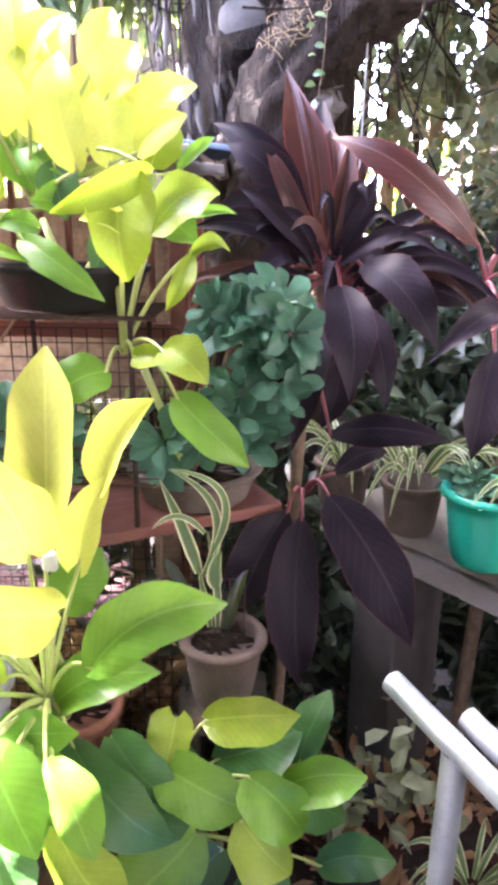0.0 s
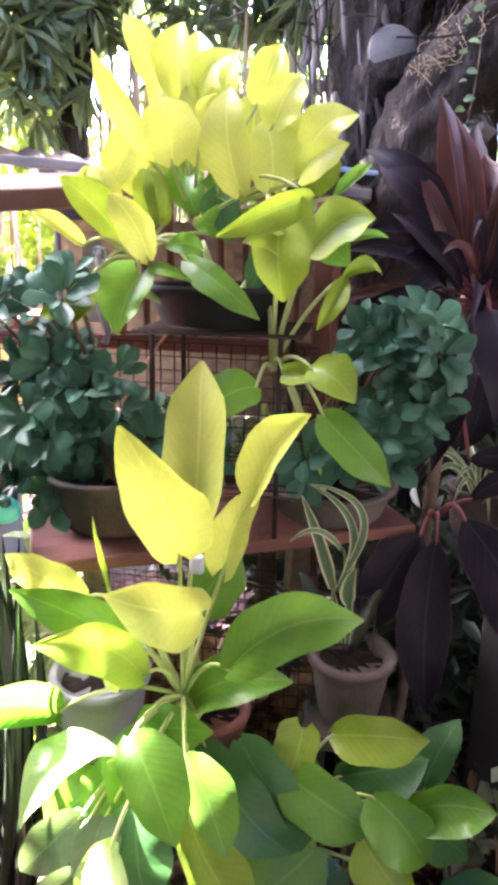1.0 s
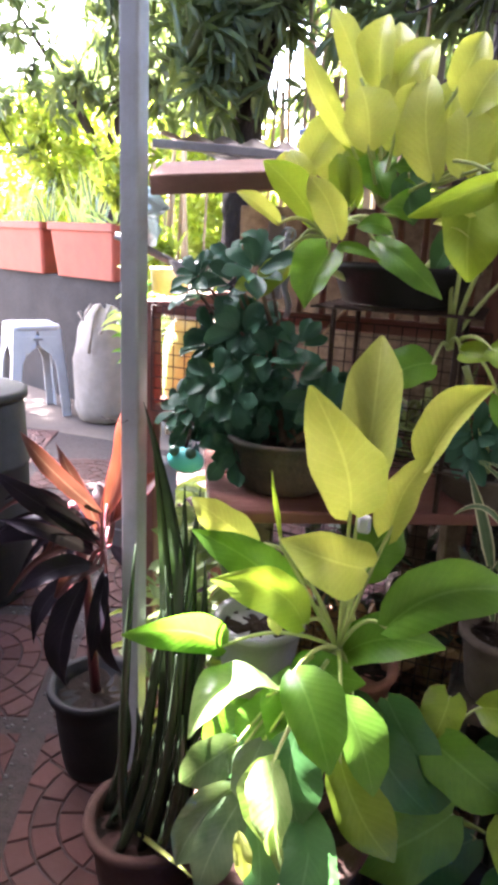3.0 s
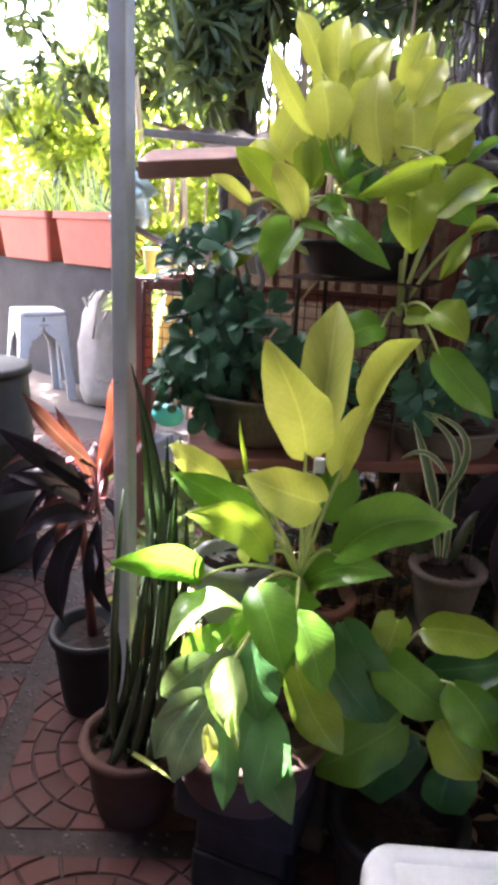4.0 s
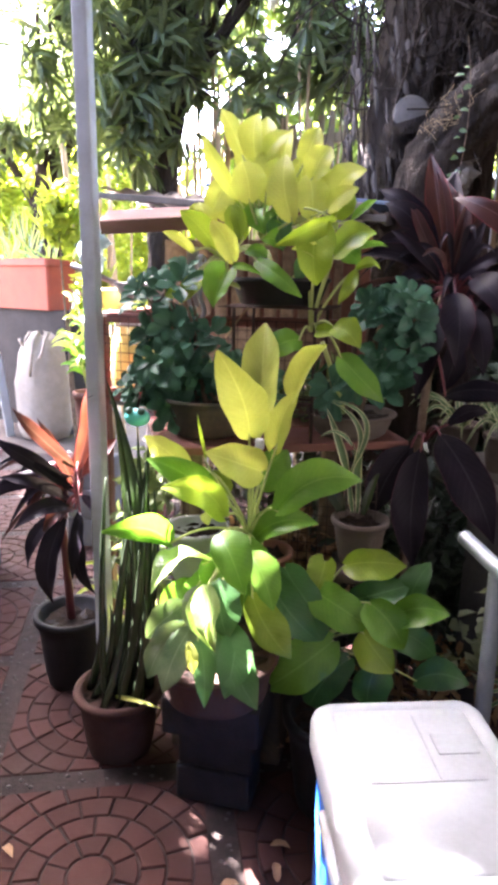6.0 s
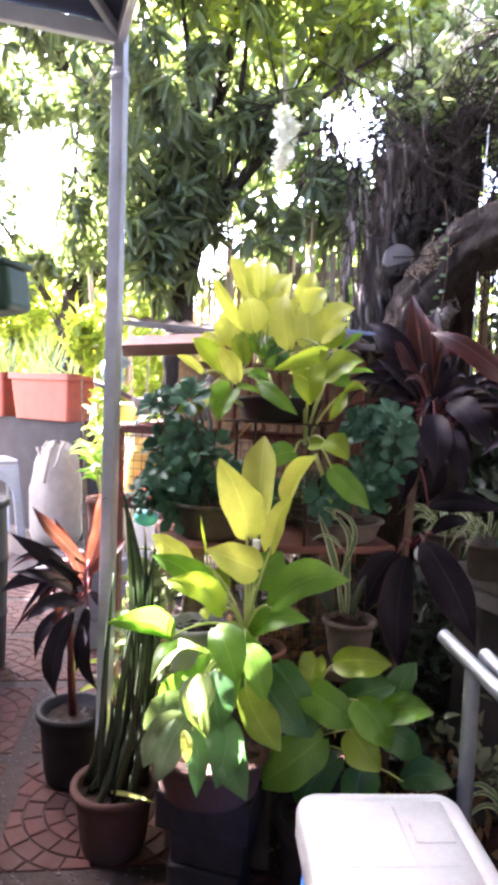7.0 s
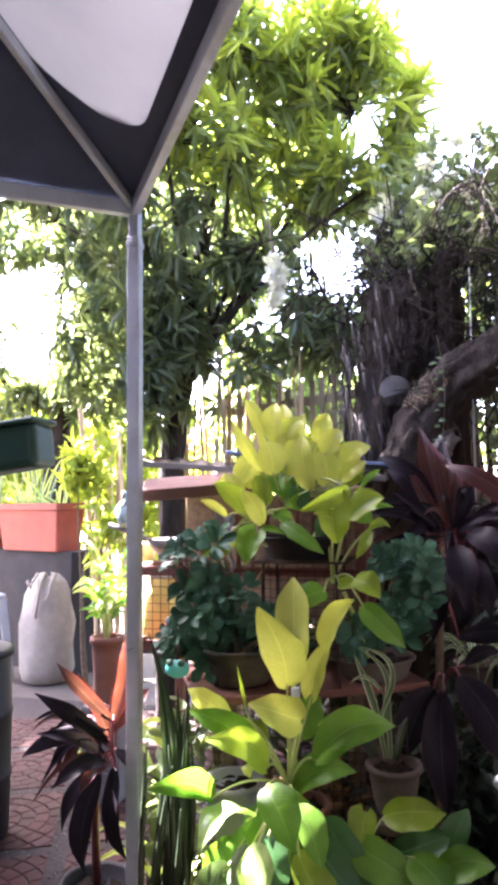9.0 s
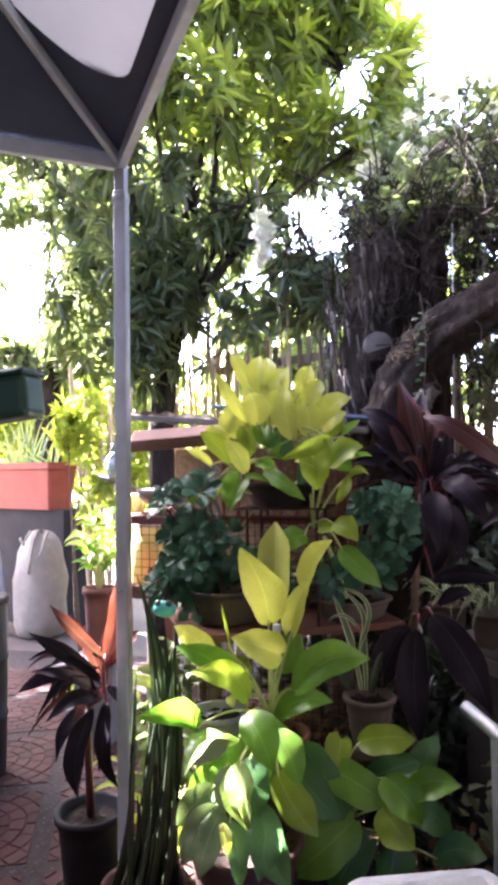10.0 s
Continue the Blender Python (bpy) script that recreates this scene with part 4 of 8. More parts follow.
# hedges that close the garden
for name, mid, size, n, ln, mt, text in (
        ("hedge", (-3.9, 5.4, 2.1), (1.2, 0.35, 0.6), 260, 0.10, BRIGHT_LEAF, "sunlit yellow-green shrubs behind the planters"),
        ("hedge", (-2.2, 4.7, 1.6), (0.5, 0.4, 0.8), 130, 0.11, BRIGHT_LEAF, "bright green shrubs beside the planters"),
        ("hedge", (-4.8, 6.6, 1.6), (2.4, 0.6, 1.6), 150, 0.17, BRIGHT_LEAF, "loose sunlit hedge along the yard"),
        ("hedge", (-1.0, 6.6, 1.7), (2.0, 0.6, 1.6), 230, 0.16, MANGO, "loose hedge behind the fence"),
        ("hedge", (2.4, 5.8, 0.7), (2.0, 0.8, 0.8), 110, 0.15, CREEPER, "low hedge behind the cane fence"),
        # added shrubs that fill the shaded places with near-black leaves
        ("dark_shrubs", (0.40, 1.62, 0.42), (0.55, 0.18, 0.50), 170, 0.08, SHADE, "dense shrubs behind the pots, shade put into their near-black leaves"),
        ("dark_shrubs", (0.62, 1.72, 0.72), (0.45, 0.13, 0.48), 170, 0.08, SHADE, "tall shrubs behind the pot board, shade put into their near-black leaves"),
        ("dark_shrubs", (0.48, 2.0, 1.08), (0.42, 0.12, 0.34), 190, 0.08, SHADE, "tall shrubs along the cane fence's foot, shade put into their near-black leaves"),
        ("dark_shrubs", (-0.10, 1.40, 0.35), (0.45, 0.12, 0.45), 130, 0.07, SHADE, "undergrowth behind the bench, shade put into its near-black leaves")):
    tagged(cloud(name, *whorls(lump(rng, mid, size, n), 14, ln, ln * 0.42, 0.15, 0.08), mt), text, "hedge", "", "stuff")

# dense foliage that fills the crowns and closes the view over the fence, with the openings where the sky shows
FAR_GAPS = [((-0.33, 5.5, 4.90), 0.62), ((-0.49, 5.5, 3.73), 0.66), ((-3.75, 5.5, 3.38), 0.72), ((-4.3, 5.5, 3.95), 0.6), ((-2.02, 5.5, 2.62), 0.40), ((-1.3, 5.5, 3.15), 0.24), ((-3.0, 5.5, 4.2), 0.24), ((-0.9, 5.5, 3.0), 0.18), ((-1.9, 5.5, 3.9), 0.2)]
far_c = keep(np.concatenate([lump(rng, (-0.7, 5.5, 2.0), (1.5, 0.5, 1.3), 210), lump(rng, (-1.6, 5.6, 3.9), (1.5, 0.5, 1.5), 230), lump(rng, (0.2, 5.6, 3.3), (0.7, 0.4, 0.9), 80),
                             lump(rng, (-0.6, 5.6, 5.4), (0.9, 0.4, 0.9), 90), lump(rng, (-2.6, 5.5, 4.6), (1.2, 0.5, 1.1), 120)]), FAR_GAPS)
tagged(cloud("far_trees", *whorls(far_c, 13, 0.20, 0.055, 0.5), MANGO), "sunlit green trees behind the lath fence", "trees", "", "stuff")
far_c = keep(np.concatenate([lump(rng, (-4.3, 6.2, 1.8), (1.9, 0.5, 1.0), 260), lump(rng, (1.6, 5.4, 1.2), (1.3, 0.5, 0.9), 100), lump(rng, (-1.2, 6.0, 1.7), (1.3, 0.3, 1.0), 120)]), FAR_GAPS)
tagged(cloud("far_shrubs", *whorls(far_c, 13, 0.15, 0.06, 0.3), BRIGHT_LEAF), "sunlit yellow-green shrubs beyond the yard", "shrubs", "", "stuff")
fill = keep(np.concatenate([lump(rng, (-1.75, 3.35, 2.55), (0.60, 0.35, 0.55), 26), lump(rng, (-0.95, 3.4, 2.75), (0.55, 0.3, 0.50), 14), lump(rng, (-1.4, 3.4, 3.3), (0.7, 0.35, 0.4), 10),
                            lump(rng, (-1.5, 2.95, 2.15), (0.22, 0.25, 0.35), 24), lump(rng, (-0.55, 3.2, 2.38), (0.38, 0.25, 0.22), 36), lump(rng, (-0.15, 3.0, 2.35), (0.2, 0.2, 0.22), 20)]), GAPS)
cloud("crown", *whorls(fill, 15, 0.19, 0.036, 0.85), DIMMED_LEAF, mango, "hanging leaves deep in the crown")
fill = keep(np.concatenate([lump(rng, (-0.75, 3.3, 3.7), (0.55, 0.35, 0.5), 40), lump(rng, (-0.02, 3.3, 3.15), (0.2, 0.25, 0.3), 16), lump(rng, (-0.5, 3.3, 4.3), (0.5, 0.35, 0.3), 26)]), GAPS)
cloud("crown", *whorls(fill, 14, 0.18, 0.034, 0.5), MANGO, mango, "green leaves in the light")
# the last lump, out of view, is added to keep sun off the floor
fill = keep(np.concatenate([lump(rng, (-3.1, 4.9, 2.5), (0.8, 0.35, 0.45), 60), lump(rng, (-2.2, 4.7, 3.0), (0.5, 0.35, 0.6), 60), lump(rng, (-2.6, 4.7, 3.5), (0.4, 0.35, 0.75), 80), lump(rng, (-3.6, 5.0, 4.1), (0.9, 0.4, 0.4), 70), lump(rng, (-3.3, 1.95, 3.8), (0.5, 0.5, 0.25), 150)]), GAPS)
cloud("crown", *whorls(fill, 14, 0.16, 0.045, 0.55), DIMMED_LEAF, back_tree, "dark green leaves against the light")
# more of the unseen crown, added to block skylight overhead
fill = keep(np.concatenate([lump(rng, (0.35, 0.75, 3.55), (1.1, 0.55, 0.25), 260), lump(rng, (-0.2, 1.55, 4.35), (1.4, 0.6, 0.28), 320), lump(rng, (0.95, 1.35, 3.45), (0.5, 0.8, 0.3), 200)]), [])
cloud("crown", *whorls(fill, 14, 0.17, 0.05, 0.4), DIMMED_LEAF, overhead, "dark green leaves overhead")

# ---- plant shelf, hut and other built things ----
bench = thing("plant_bench", (-0.30, 1.13, 0), "low bench with a red-painted plank top, carrying plant pots", "bench", turn=26.0)
part("top", box_bm((0.66, 0.20, 0.022), (0.0, -0.06, 0.852), 0.004), REDWOOD, bench, "red-painted plank")
part("top", box_bm((0.64, 0.19, 0.022), (-0.01, 0.142, 0.852), 0.004), REDWOOD, bench, "red-painted plank")
for x in (-0.22, 0.16):
    for y in (-0.02, 0.17):
        part("leg", box_bm((0.04, 0.04, 0.842), (x, y, 0.421), 0.004), WOODSTEM, bench)


def grid_bm(a, b, height, nx, nz, r=0.0014):
    """Welded wire mesh between a and b."""
    a, b = Vector(a), Vector(b)
    verts, faces = [], []
    up = Vector((0, 0, height))
    lines = [(a.lerp(b, k / nx), a.lerp(b, k / nx) + up) for k in range(nx + 1)] + [(a + up * (k / nz), b + up * (k / nz)) for k in range(nz + 1)]
    for p, q in lines:
        v, f = tube([p, q], r, 5)
        faces += [tuple(i + len(verts) for i in g) for g in f]
        verts += v
    return verts, faces


crate = thing("wire_crate", (-0.27, 1.06, 0.0), "rusty wire crate under the bench full of dry litter", "crate")
for y in (-0.06, 0.16):
    v, f = grid_bm((-0.27, y, 0.42), (0.27, y, 0.42), 0.36, 22, 14, 0.0012)
    mesh_object("side_mesh", v, f, WIRE, crate)
part("tray", box_bm((0.56, 0.24, 0.012), (0, 0.05, 0.41), 0.004), WIRE, crate)
c = lump(rng, (0, 0.06, 0.50), (0.25, 0.08, 0.09), 120)
cloud("dry_litter", *whorls(c, 6, 0.06, 0.02, 0.1), DRY, crate, "dry brown leaves", inside=True)["kind"] = "stuff"
for x in (-0.26, 0.26):
    part("foot", box_bm((0.02, 0.2, 0.41), (x, 0.05, 0.2), 0.003), WOODSTEM, crate)

hut = thing("bird_hut", (-0.55, 1.45, 0), "small brown wooden bird hut with wire sides and plank roof", "hut")
HUT_X, HUT_Y = (-0.34, 0.42), (-0.15, 0.30)
for x in HUT_X:
    for y in HUT_Y:
        part("post", box_bm((0.035, 0.035, 1.42 if x > 0 else 1.16), (x, y, 0.71 if x > 0 else 0.58), 0.004), REDWOOD, hut)
for z in (0.90, 1.145):
    part("rail", beam_bm((-0.34, -0.152, z), (0.42, -0.152, z), 0.025, 0.03), REDWOOD, hut)
    part("rail", beam_bm((-0.34, -0.15, z), (-0.34, 0.30, z), 0.025, 0.03), REDWOOD, hut)
v, f = grid_bm((-0.33, -0.17, 0.90), (0.42, -0.17, 0.90), 0.25, 26, 9)
mesh_object("wire_mesh", v, f, WIRE, hut, "rusty welded wire mesh")
v, f = grid_bm((-0.36, -0.14, 0.90), (-0.36, 0.30, 0.90), 0.25, 14, 9)
mesh_object("wire_mesh", v, f, WIRE, hut, "rusty welded wire mesh")
part("floor_board", box_bm((0.78, 0.46, 0.02), (0.04, 0.075, 0.88), 0.003), GREYWOOD, hut)
part("back_panel", box_bm((0.74, 0.015, 0.5), (0.06, 0.31, 1.15), 0.003), WOODSTEM, hut)
for k in range(9):
    part("bar", box_bm((0.012, 0.012, 0.26), (0.02 + k * 0.05, -0.15, 1.28), 0.002), REDWOOD, hut)
part("name_board", box_bm((0.035, 0.012, 0.17), (-0.035, -0.17, 1.27), 0.003), GREYPOT, hut, "pale upright board")
part("roof_plank", box_bm((0.57, 0.17, 0.038), (0.015, -0.20, 1.435), 0.004, pose(0, 0, 0, 0, 0, 17) @ pose(0, 0, 0, 0, -4, 0) @ pose(0, 0, 0, 14, 0, 0)), FADEDWOOD, hut, "faded reddish brown roof plank")
part("roof_plank", beam_bm((-0.25, -0.08, 1.435), (0.40, 0.10, 1.48), 0.24, 0.02), RUST, hut, "grey weathered roof plank")


def corrugated(owner, a, b, depth, waves, material, name="roof_sheet"):
    a, b = Vector(a), Vector(b)
    bm = bmesh.new()
    n = waves * 6
    rows = []
    for y in (0.0, depth):
        row = []
        for k in range(n + 1):
            p = a.lerp(b, k / n) + Vector((0, y, -0.05 * y + 0.008 * math.sin(k * math.pi / 3)))
            row.append(bm.verts.new(p))
        rows.append(row)
    for k in range(n):
        bm.faces.new((rows[0][k], rows[0][k + 1], rows[1][k + 1], rows[1][k]))
    bmesh.ops.solidify(bm, geom=list(bm.faces), thickness=0.002)
    return part(name, bm, material, owner, "dented grey metal sheet", smooth=True)


corrugated(hut, (-0.42, 0.02, 1.545), (0.50, 0.05, 1.47), 0.42, 12, RUST)
part("roof_batten", beam_bm((-0.42, 0.0, 1.52), (0.5, 0.03, 1.445), 0.03, 0.02), GREYWOOD, hut)
part("roof_tarp", beam_bm((-0.1, 0.25, 1.56), (0.5, 0.30, 1.50), 0.30, 0.012), BLUETARP, hut, "faded blue sheet")

tub = thing("plastic_jar", (-0.845, 1.42, 0.892), "pale yellow plastic jar inside the bird hut", "jar")
part("body", lathe_bm([(0.060, 0), (0.067, 0.004), (0.070, 0.05), (0.069, 0.15), (0.060, 0.19), (0.042, 0.213), (0.036, 0.222)], 28), YELLOW, tub, smooth=True)
part("lid", lathe_bm([(0.037, 0.219), (0.041, 0.221), (0.041, 0.246), (0.034, 0.250)], 24), WHITEPLASTIC, tub, smooth=True)
tub_two = thing("plastic_tub", (-0.95, 1.5, 1.16), "yellow and white tub on the hut's rail", "tub")
part("body", lathe_bm([(0.04, 0), (0.045, 0.004), (0.05, 0.06), (0.052, 0.064), (0.05, 0.066)], 24), YELLOW, tub_two, smooth=True)
bag = thing("plastic_bag", (-0.93, 1.33, 1.31), "crumpled pale cyan plastic bag hanging at the hut's corner", "bag")
verts, faces = tube([(0.012 * math.sin(k * 1.3), 0.01 * math.cos(k), 0.014 * k - 0.02) for k in range(10)], [0.012, 0.028, 0.036, 0.040, 0.041, 0.036, 0.030, 0.020, 0.012, 0.008], 20)
verts = [q + Vector((0.03 * noise.noise(q * 38), 0.03 * noise.noise(q * 38 + Vector((4, 0, 0))), 0.02 * noise.noise(q * 38 + Vector((0, 6, 0))))) for q in verts]
mesh_object("film", verts, faces, PALECYAN, bag)
v, f = tube([(0.0, 0, 0.10), (0.005, 0.02, 0.15)], 0.002, 6)
mesh_object("string", v, f, WIRE, bag)
strainer = thing("red_basket", (-0.47, 1.20, 0.866), "small red plastic basket with slotted sides on the bench", "basket")
part("base", lathe_bm([(0.055, 0), (0.058, 0.004), (0.058, 0.03), (0.052, 0.032)], 28), REDPLASTIC, strainer, smooth=True)
for z in (0.062, 0.092):
    part("rim", lathe_bm([(0.064, z), (0.068, z + 0.003), (0.068, z + 0.009), (0.063, z + 0.010)], 28), REDPLASTIC, strainer, smooth=True)
for k in range(18):
    a = k * math.pi / 9
    v, f = tube([(0.058 * math.cos(a), 0.058 * math.sin(a), 0.025), (0.066 * math.cos(a), 0.066 * math.sin(a), 0.096)], 0.004, 6)
    mesh_object("slat", v, f, REDPLASTIC, strainer)
feeder = thing("feeder", (-0.76, 1.32, 0.905), "small red plastic feeder", "feeder")
part("body", lathe_bm([(0.03, 0), (0.034, 0.01), (0.03, 0.06), (0.012, 0.075)], 20), REDPLASTIC, feeder, smooth=True)
hanging_pan = thing("metal_pan", (-0.78, 1.35, 1.20), "dark metal pan resting on the hut's rail", "pan")
part("body", lathe_bm([(0.05, 0), (0.07, 0.02), (0.085, 0.05), (0.082, 0.05), (0.066, 0.022)], 24), RUST, hanging_pan, smooth=True)
v, f = tube([(-0.07, 0, 0.04), (-0.16, -0.02, 0.08), (-0.22, -0.03, 0.10)], 0.009, 8)
mesh_object("handle", v, f, RUST, hanging_pan)

basin = thing("black_basin", (-0.29, 1.13, 1.205), "shallow black plastic basin on the hut's front shelf", "basin")
part("body", lathe_bm([(0.10, 0), (0.105, 0.004), (0.125, 0.055), (0.133, 0.06), (0.131, 0.068), (0.122, 0.064), (0.117, 0.05)], 40), BLACKPOT, basin, smooth=True)
part("soil", soil_bm(0.117, 0.05), SOIL, basin, smooth=True)
rack = thing("basin_rack", (-0.28, 1.12, 0.863), "thin rusty wire rack under the black basin", "rack")
for x in (-0.13, 0.13):
    for y in (-0.1, 0.1):
        v, f = tube([(x * 0.8, y, 0), (x * 0.8, y, 0.34)], 0.005, 6)
        mesh_object("leg", v, f, WIRE, rack)
for z in (0.08, 0.338):
    for k in range(9):
        v, f = tube([(-0.14, -0.12 + k * 0.03, z), (0.14, -0.12 + k * 0.03, z)], 0.002, 5)
        mesh_object("bar", v, f, WIRE, rack)

bug = thing("plastic_trinket", (-0.60, 0.90, 0.925), "little turquoise plastic frog-shaped ornament hung at the bench", "ornament")
bm = bmesh.new()
bmesh.ops.create_uvsphere(bm, u_segments=20, v_segments=12, radius=0.028)
bmesh.ops.scale(bm, vec=(1.25, 0.7, 0.85), verts=bm.verts)
part("body", bm, TURQUOISE, bug, smooth=True)
for x in (-0.016, 0.016):
    bm = bmesh.new()
    bmesh.ops.create_uvsphere(bm, u_segments=14, v_segments=8, radius=0.010)
    bmesh.ops.translate(bm, vec=(x, -0.012, 0.018), verts=bm.verts)
    part("eye", bm, DARKGREEN, bug, "dark round eye", smooth=True)
v, f = tube([(0, 0, 0.02), (0.004, 0.01, 0.055)], 0.003, 6)
mesh_object("hook", v, f, WIRE, bug)

# ---- pots ----
pot("bowl_pot", (-0.46, 1.03, 0.866), 0.105, 0.085, 0.10, MOSSPOT, "shallow mossy dark bowl pot on the red bench", 0.008)
pot("bowl_pot", (-0.09, 1.15, 0.866), 0.112, 0.09, 0.062, OLDCLAY, "shallow weathered clay bowl pot on the red bench", 0.008)
stand = thing("brick_stand", (-0.42, 0.945, 0), "stacked old clay blocks carrying plant pots", "stand")
for k in range(5):
    part("block", box_bm((0.19, 0.13, 0.098), (0.004 * (-1) ** k, 0.003 * k, 0.05 + 0.1 * k), 0.006), OLDCLAY, stand)
pot("flower_pot", (-0.45, 0.915, 0.50), 0.078, 0.058, 0.145, GREYPOT, "pale grey round flower pot with old soil", 0.006)
inner_stand = thing("low_stand", (-0.27, 0.94, 0), "dark timber stand under a terracotta pot", "stand")
part("post", box_bm((0.13, 0.12, 0.478), (0, 0, 0.239), 0.006), MOSSPOT, inner_stand)
pot("flower_pot", (-0.27, 0.92, 0.48), 0.070, 0.05, 0.12, TERRACOTTA, "terracotta pot hidden under lime leaves", 0.006)
low_stand = thing("low_stand", (-0.035, 0.99, 0), "low dark timber stand under a clay pot", "stand")
part("top", box_bm((0.15, 0.14, 0.03), (0, 0, 0.548), 0.005), MOSSPOT, low_stand)
for x in (-0.05, 0.05):
    part("leg", box_bm((0.03, 0.12, 0.533), (x, 0, 0.267), 0.005), MOSSPOT, low_stand)
pot("flower_pot", (-0.035, 0.98, 0.565), 0.066, 0.047, 0.125, OLDCLAY, "weathered grey-brown clay pot with a striped plant", 0.007)
# added support for the pot, coloured like the shade around it
plinth = thing("plinth", (-0.335, 0.76, 0), "added blocks under the wide clay pot, shade put into their near-black colour", "stand")
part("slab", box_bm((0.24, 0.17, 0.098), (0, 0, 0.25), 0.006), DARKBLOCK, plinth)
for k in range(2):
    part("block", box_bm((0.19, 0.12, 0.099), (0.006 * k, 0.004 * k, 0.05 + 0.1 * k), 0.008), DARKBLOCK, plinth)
pot("basin_pot", (-0.335, 0.735, 0.30), 0.136, 0.122, 0.105, DARKCLAY, "wide dusty brown clay pot on a dark block", 0.012)
pot("flower_pot", (-0.645, 0.84, 0.0), 0.108, 0.085, 0.19, DARKCLAY, "squat dark terracotta pot with snake plant", 0.012)
pot("flower_pot", (-0.93, 1.10, 0.0), 0.105, 0.08, 0.24, BLACKPOT, "dark plastic pot on the red paving", 0.010)
pot_block = thing("pot_block", (-1.42, 2.2, -0.004), "grey blocks under a tall clay pot in the yard", "stand")
for k in range(3):
    part("block", box_bm((0.20, 0.18, 0.143), (0.004 * k, 0, 0.072 + 0.144 * k), 0.008), WALLMAT, pot_block)
pot("flower_pot", (-1.42, 2.2, 0.43), 0.072, 0.055, 0.31, TERRACOTTA, "tall terracotta pot with a bright green plant", 0.008)
pot("flower_pot", (-0.05, 0.80, 0.0), 0.12, 0.09, 0.26, BLACKPOT, "black nursery pot under the green leaves", 0.010)

# ---- right-hand board with pots ----
board = thing("pot_board", (0.48, 1.10, 0), "weathered grey board on blocks carrying small pots", "bench")
turn = pose(0, 0, 0, 0, 0, -52)
part("top", box_bm((0.85, 0.22, 0.035), (0.06, -0.02, 0.765), 0.005, turn), GREYWOOD, board)
part("apron", box_bm((0.83, 0.02, 0.045), turn @ Vector((0.0, -0.11, 0.0)) + Vector((0.06, -0.02, 0.722)), 0.004, turn), GREYWOOD, board)
for s in (-0.33, 0.33):
    part("block", box_bm((0.12, 0.16, 0.745), turn @ Vector((s, 0.01, 0)) + Vector((0.06, -0.02, 0.372)), 0.006, turn), DARKWALL, board)
pot("flower_pot", (0.315, 1.20, 0.783), 0.056, 0.045, 0.10, OLDCLAY, "small weathered clay pot with a striped spider plant", 0.005)
pot("flower_pot", (0.412, 1.07, 0.783), 0.072, 0.052, 0.135, TEAL, "teal green ribbed plastic pot", 0.007, 26)
pot("flower_pot", (0.20, 1.32, 0.783), 0.056, 0.045, 0.10, OLDCLAY, "small clay pot in the shade with a spider plant", 0.005)
bottle = thing("cut_bottle", (0.315, 1.20, 0.865), "clear grey plastic wrap round the small clay pot", "wrapper")
part("body", lathe_bm([(0.050, 0), (0.050, 0.005), (0.038, 0.045), (0.036, 0.045)], 24), PALEWOOD, bottle, smooth=True)

# ---- pipe stand ----
pipes = thing("pipe_stand", (0.26, 1.0, 0), "galvanised steel pipe stand with two parallel rails", "stand")


def pipe(a, b, r, name):
    v, f = tube([a, b], r, 18, False)
    ob = mesh_object(name, v, f, STEEL, pipes)
    v, f = tube([Vector(a), Vector(a) + (Vector(b) - Vector(a)).normalized() * 0.004], r * 0.99, 18)
    mesh_object("end_cap", v, f, BLACKPOT, ob, "dark hollow pipe end")
    return ob


pipe((-0.056, -0.201, 0.736), (0.27, -0.715, 0.612), 0.0165, "rail")
pipe((0.031, -0.26, 0.724), (0.35, -0.763, 0.602), 0.0165, "rail")
pipe((0.007, -0.30, 0.705), (0.008, -0.30, 0.0), 0.0170, "leg")
pipe((0.098, -0.365, 0.692), (0.10, -0.365, 0.0), 0.0170, "leg")
pipe((0.235, -0.66, 0.620), (0.24, -0.66, 0.0), 0.0170, "leg")
for z in (0.16,):
    pipe((0.007, -0.30, z), (0.24, -0.66, z), 0.012, "stretcher")

# ---- cool box ----
cooler = thing("cool_box", (0.154, 0.361, 0), "blue cool box with a white rounded lid", "cool box", turn=19.0)
part("body", box_bm((0.305, 0.42, 0.385), (0, 0, 0.1945), 0.03, segments=4), BLUEPLASTIC, cooler, "blue plastic body", smooth=False)


def lid_bm(w, d, z0, z1, r):
    bm = bmesh.new()
    loops = []
    for grow, z in ((0.0, z0), (0.004, z0 + 0.006), (0.004, z1 - 0.022), (0.0, z1 - 0.010), (-0.010, z1 - 0.002), (-0.022, z1), (-0.034, z1), (-0.037, z1 - 0.003), (-0.044, z1 - 0.003), (-0.047, z1)):
        ring = []
        for cx, cy, a0 in ((1, 1, 0), (-1, 1, 90), (-1, -1, 180), (1, -1, 270)):
            for k in range(9):
                a = radians(a0 + 90 * k / 8)
                rr = max(0.006, r + grow)
                ring.append(bm.verts.new((cx * (w / 2 - r) + rr * math.cos(a), cy * (d / 2 - r) + rr * math.sin(a), z)))
        loops.append(ring)
    for lo, hi in zip(loops, loops[1:]):
        for k in range(len(lo)):
            bm.faces.new((lo[k], lo[(k + 1) % len(lo)], hi[(k + 1) % len(lo)], hi[k]))
    bm.faces.new(list(reversed(loops[0])))
    bm.faces.new(loops[-1])
    return bm


lid = part("lid", lid_bm(0.33, 0.45, 0.388, 0.465, 0.045), WHITEPLASTIC, cooler, "white plastic lid with a recessed rim", smooth=True)
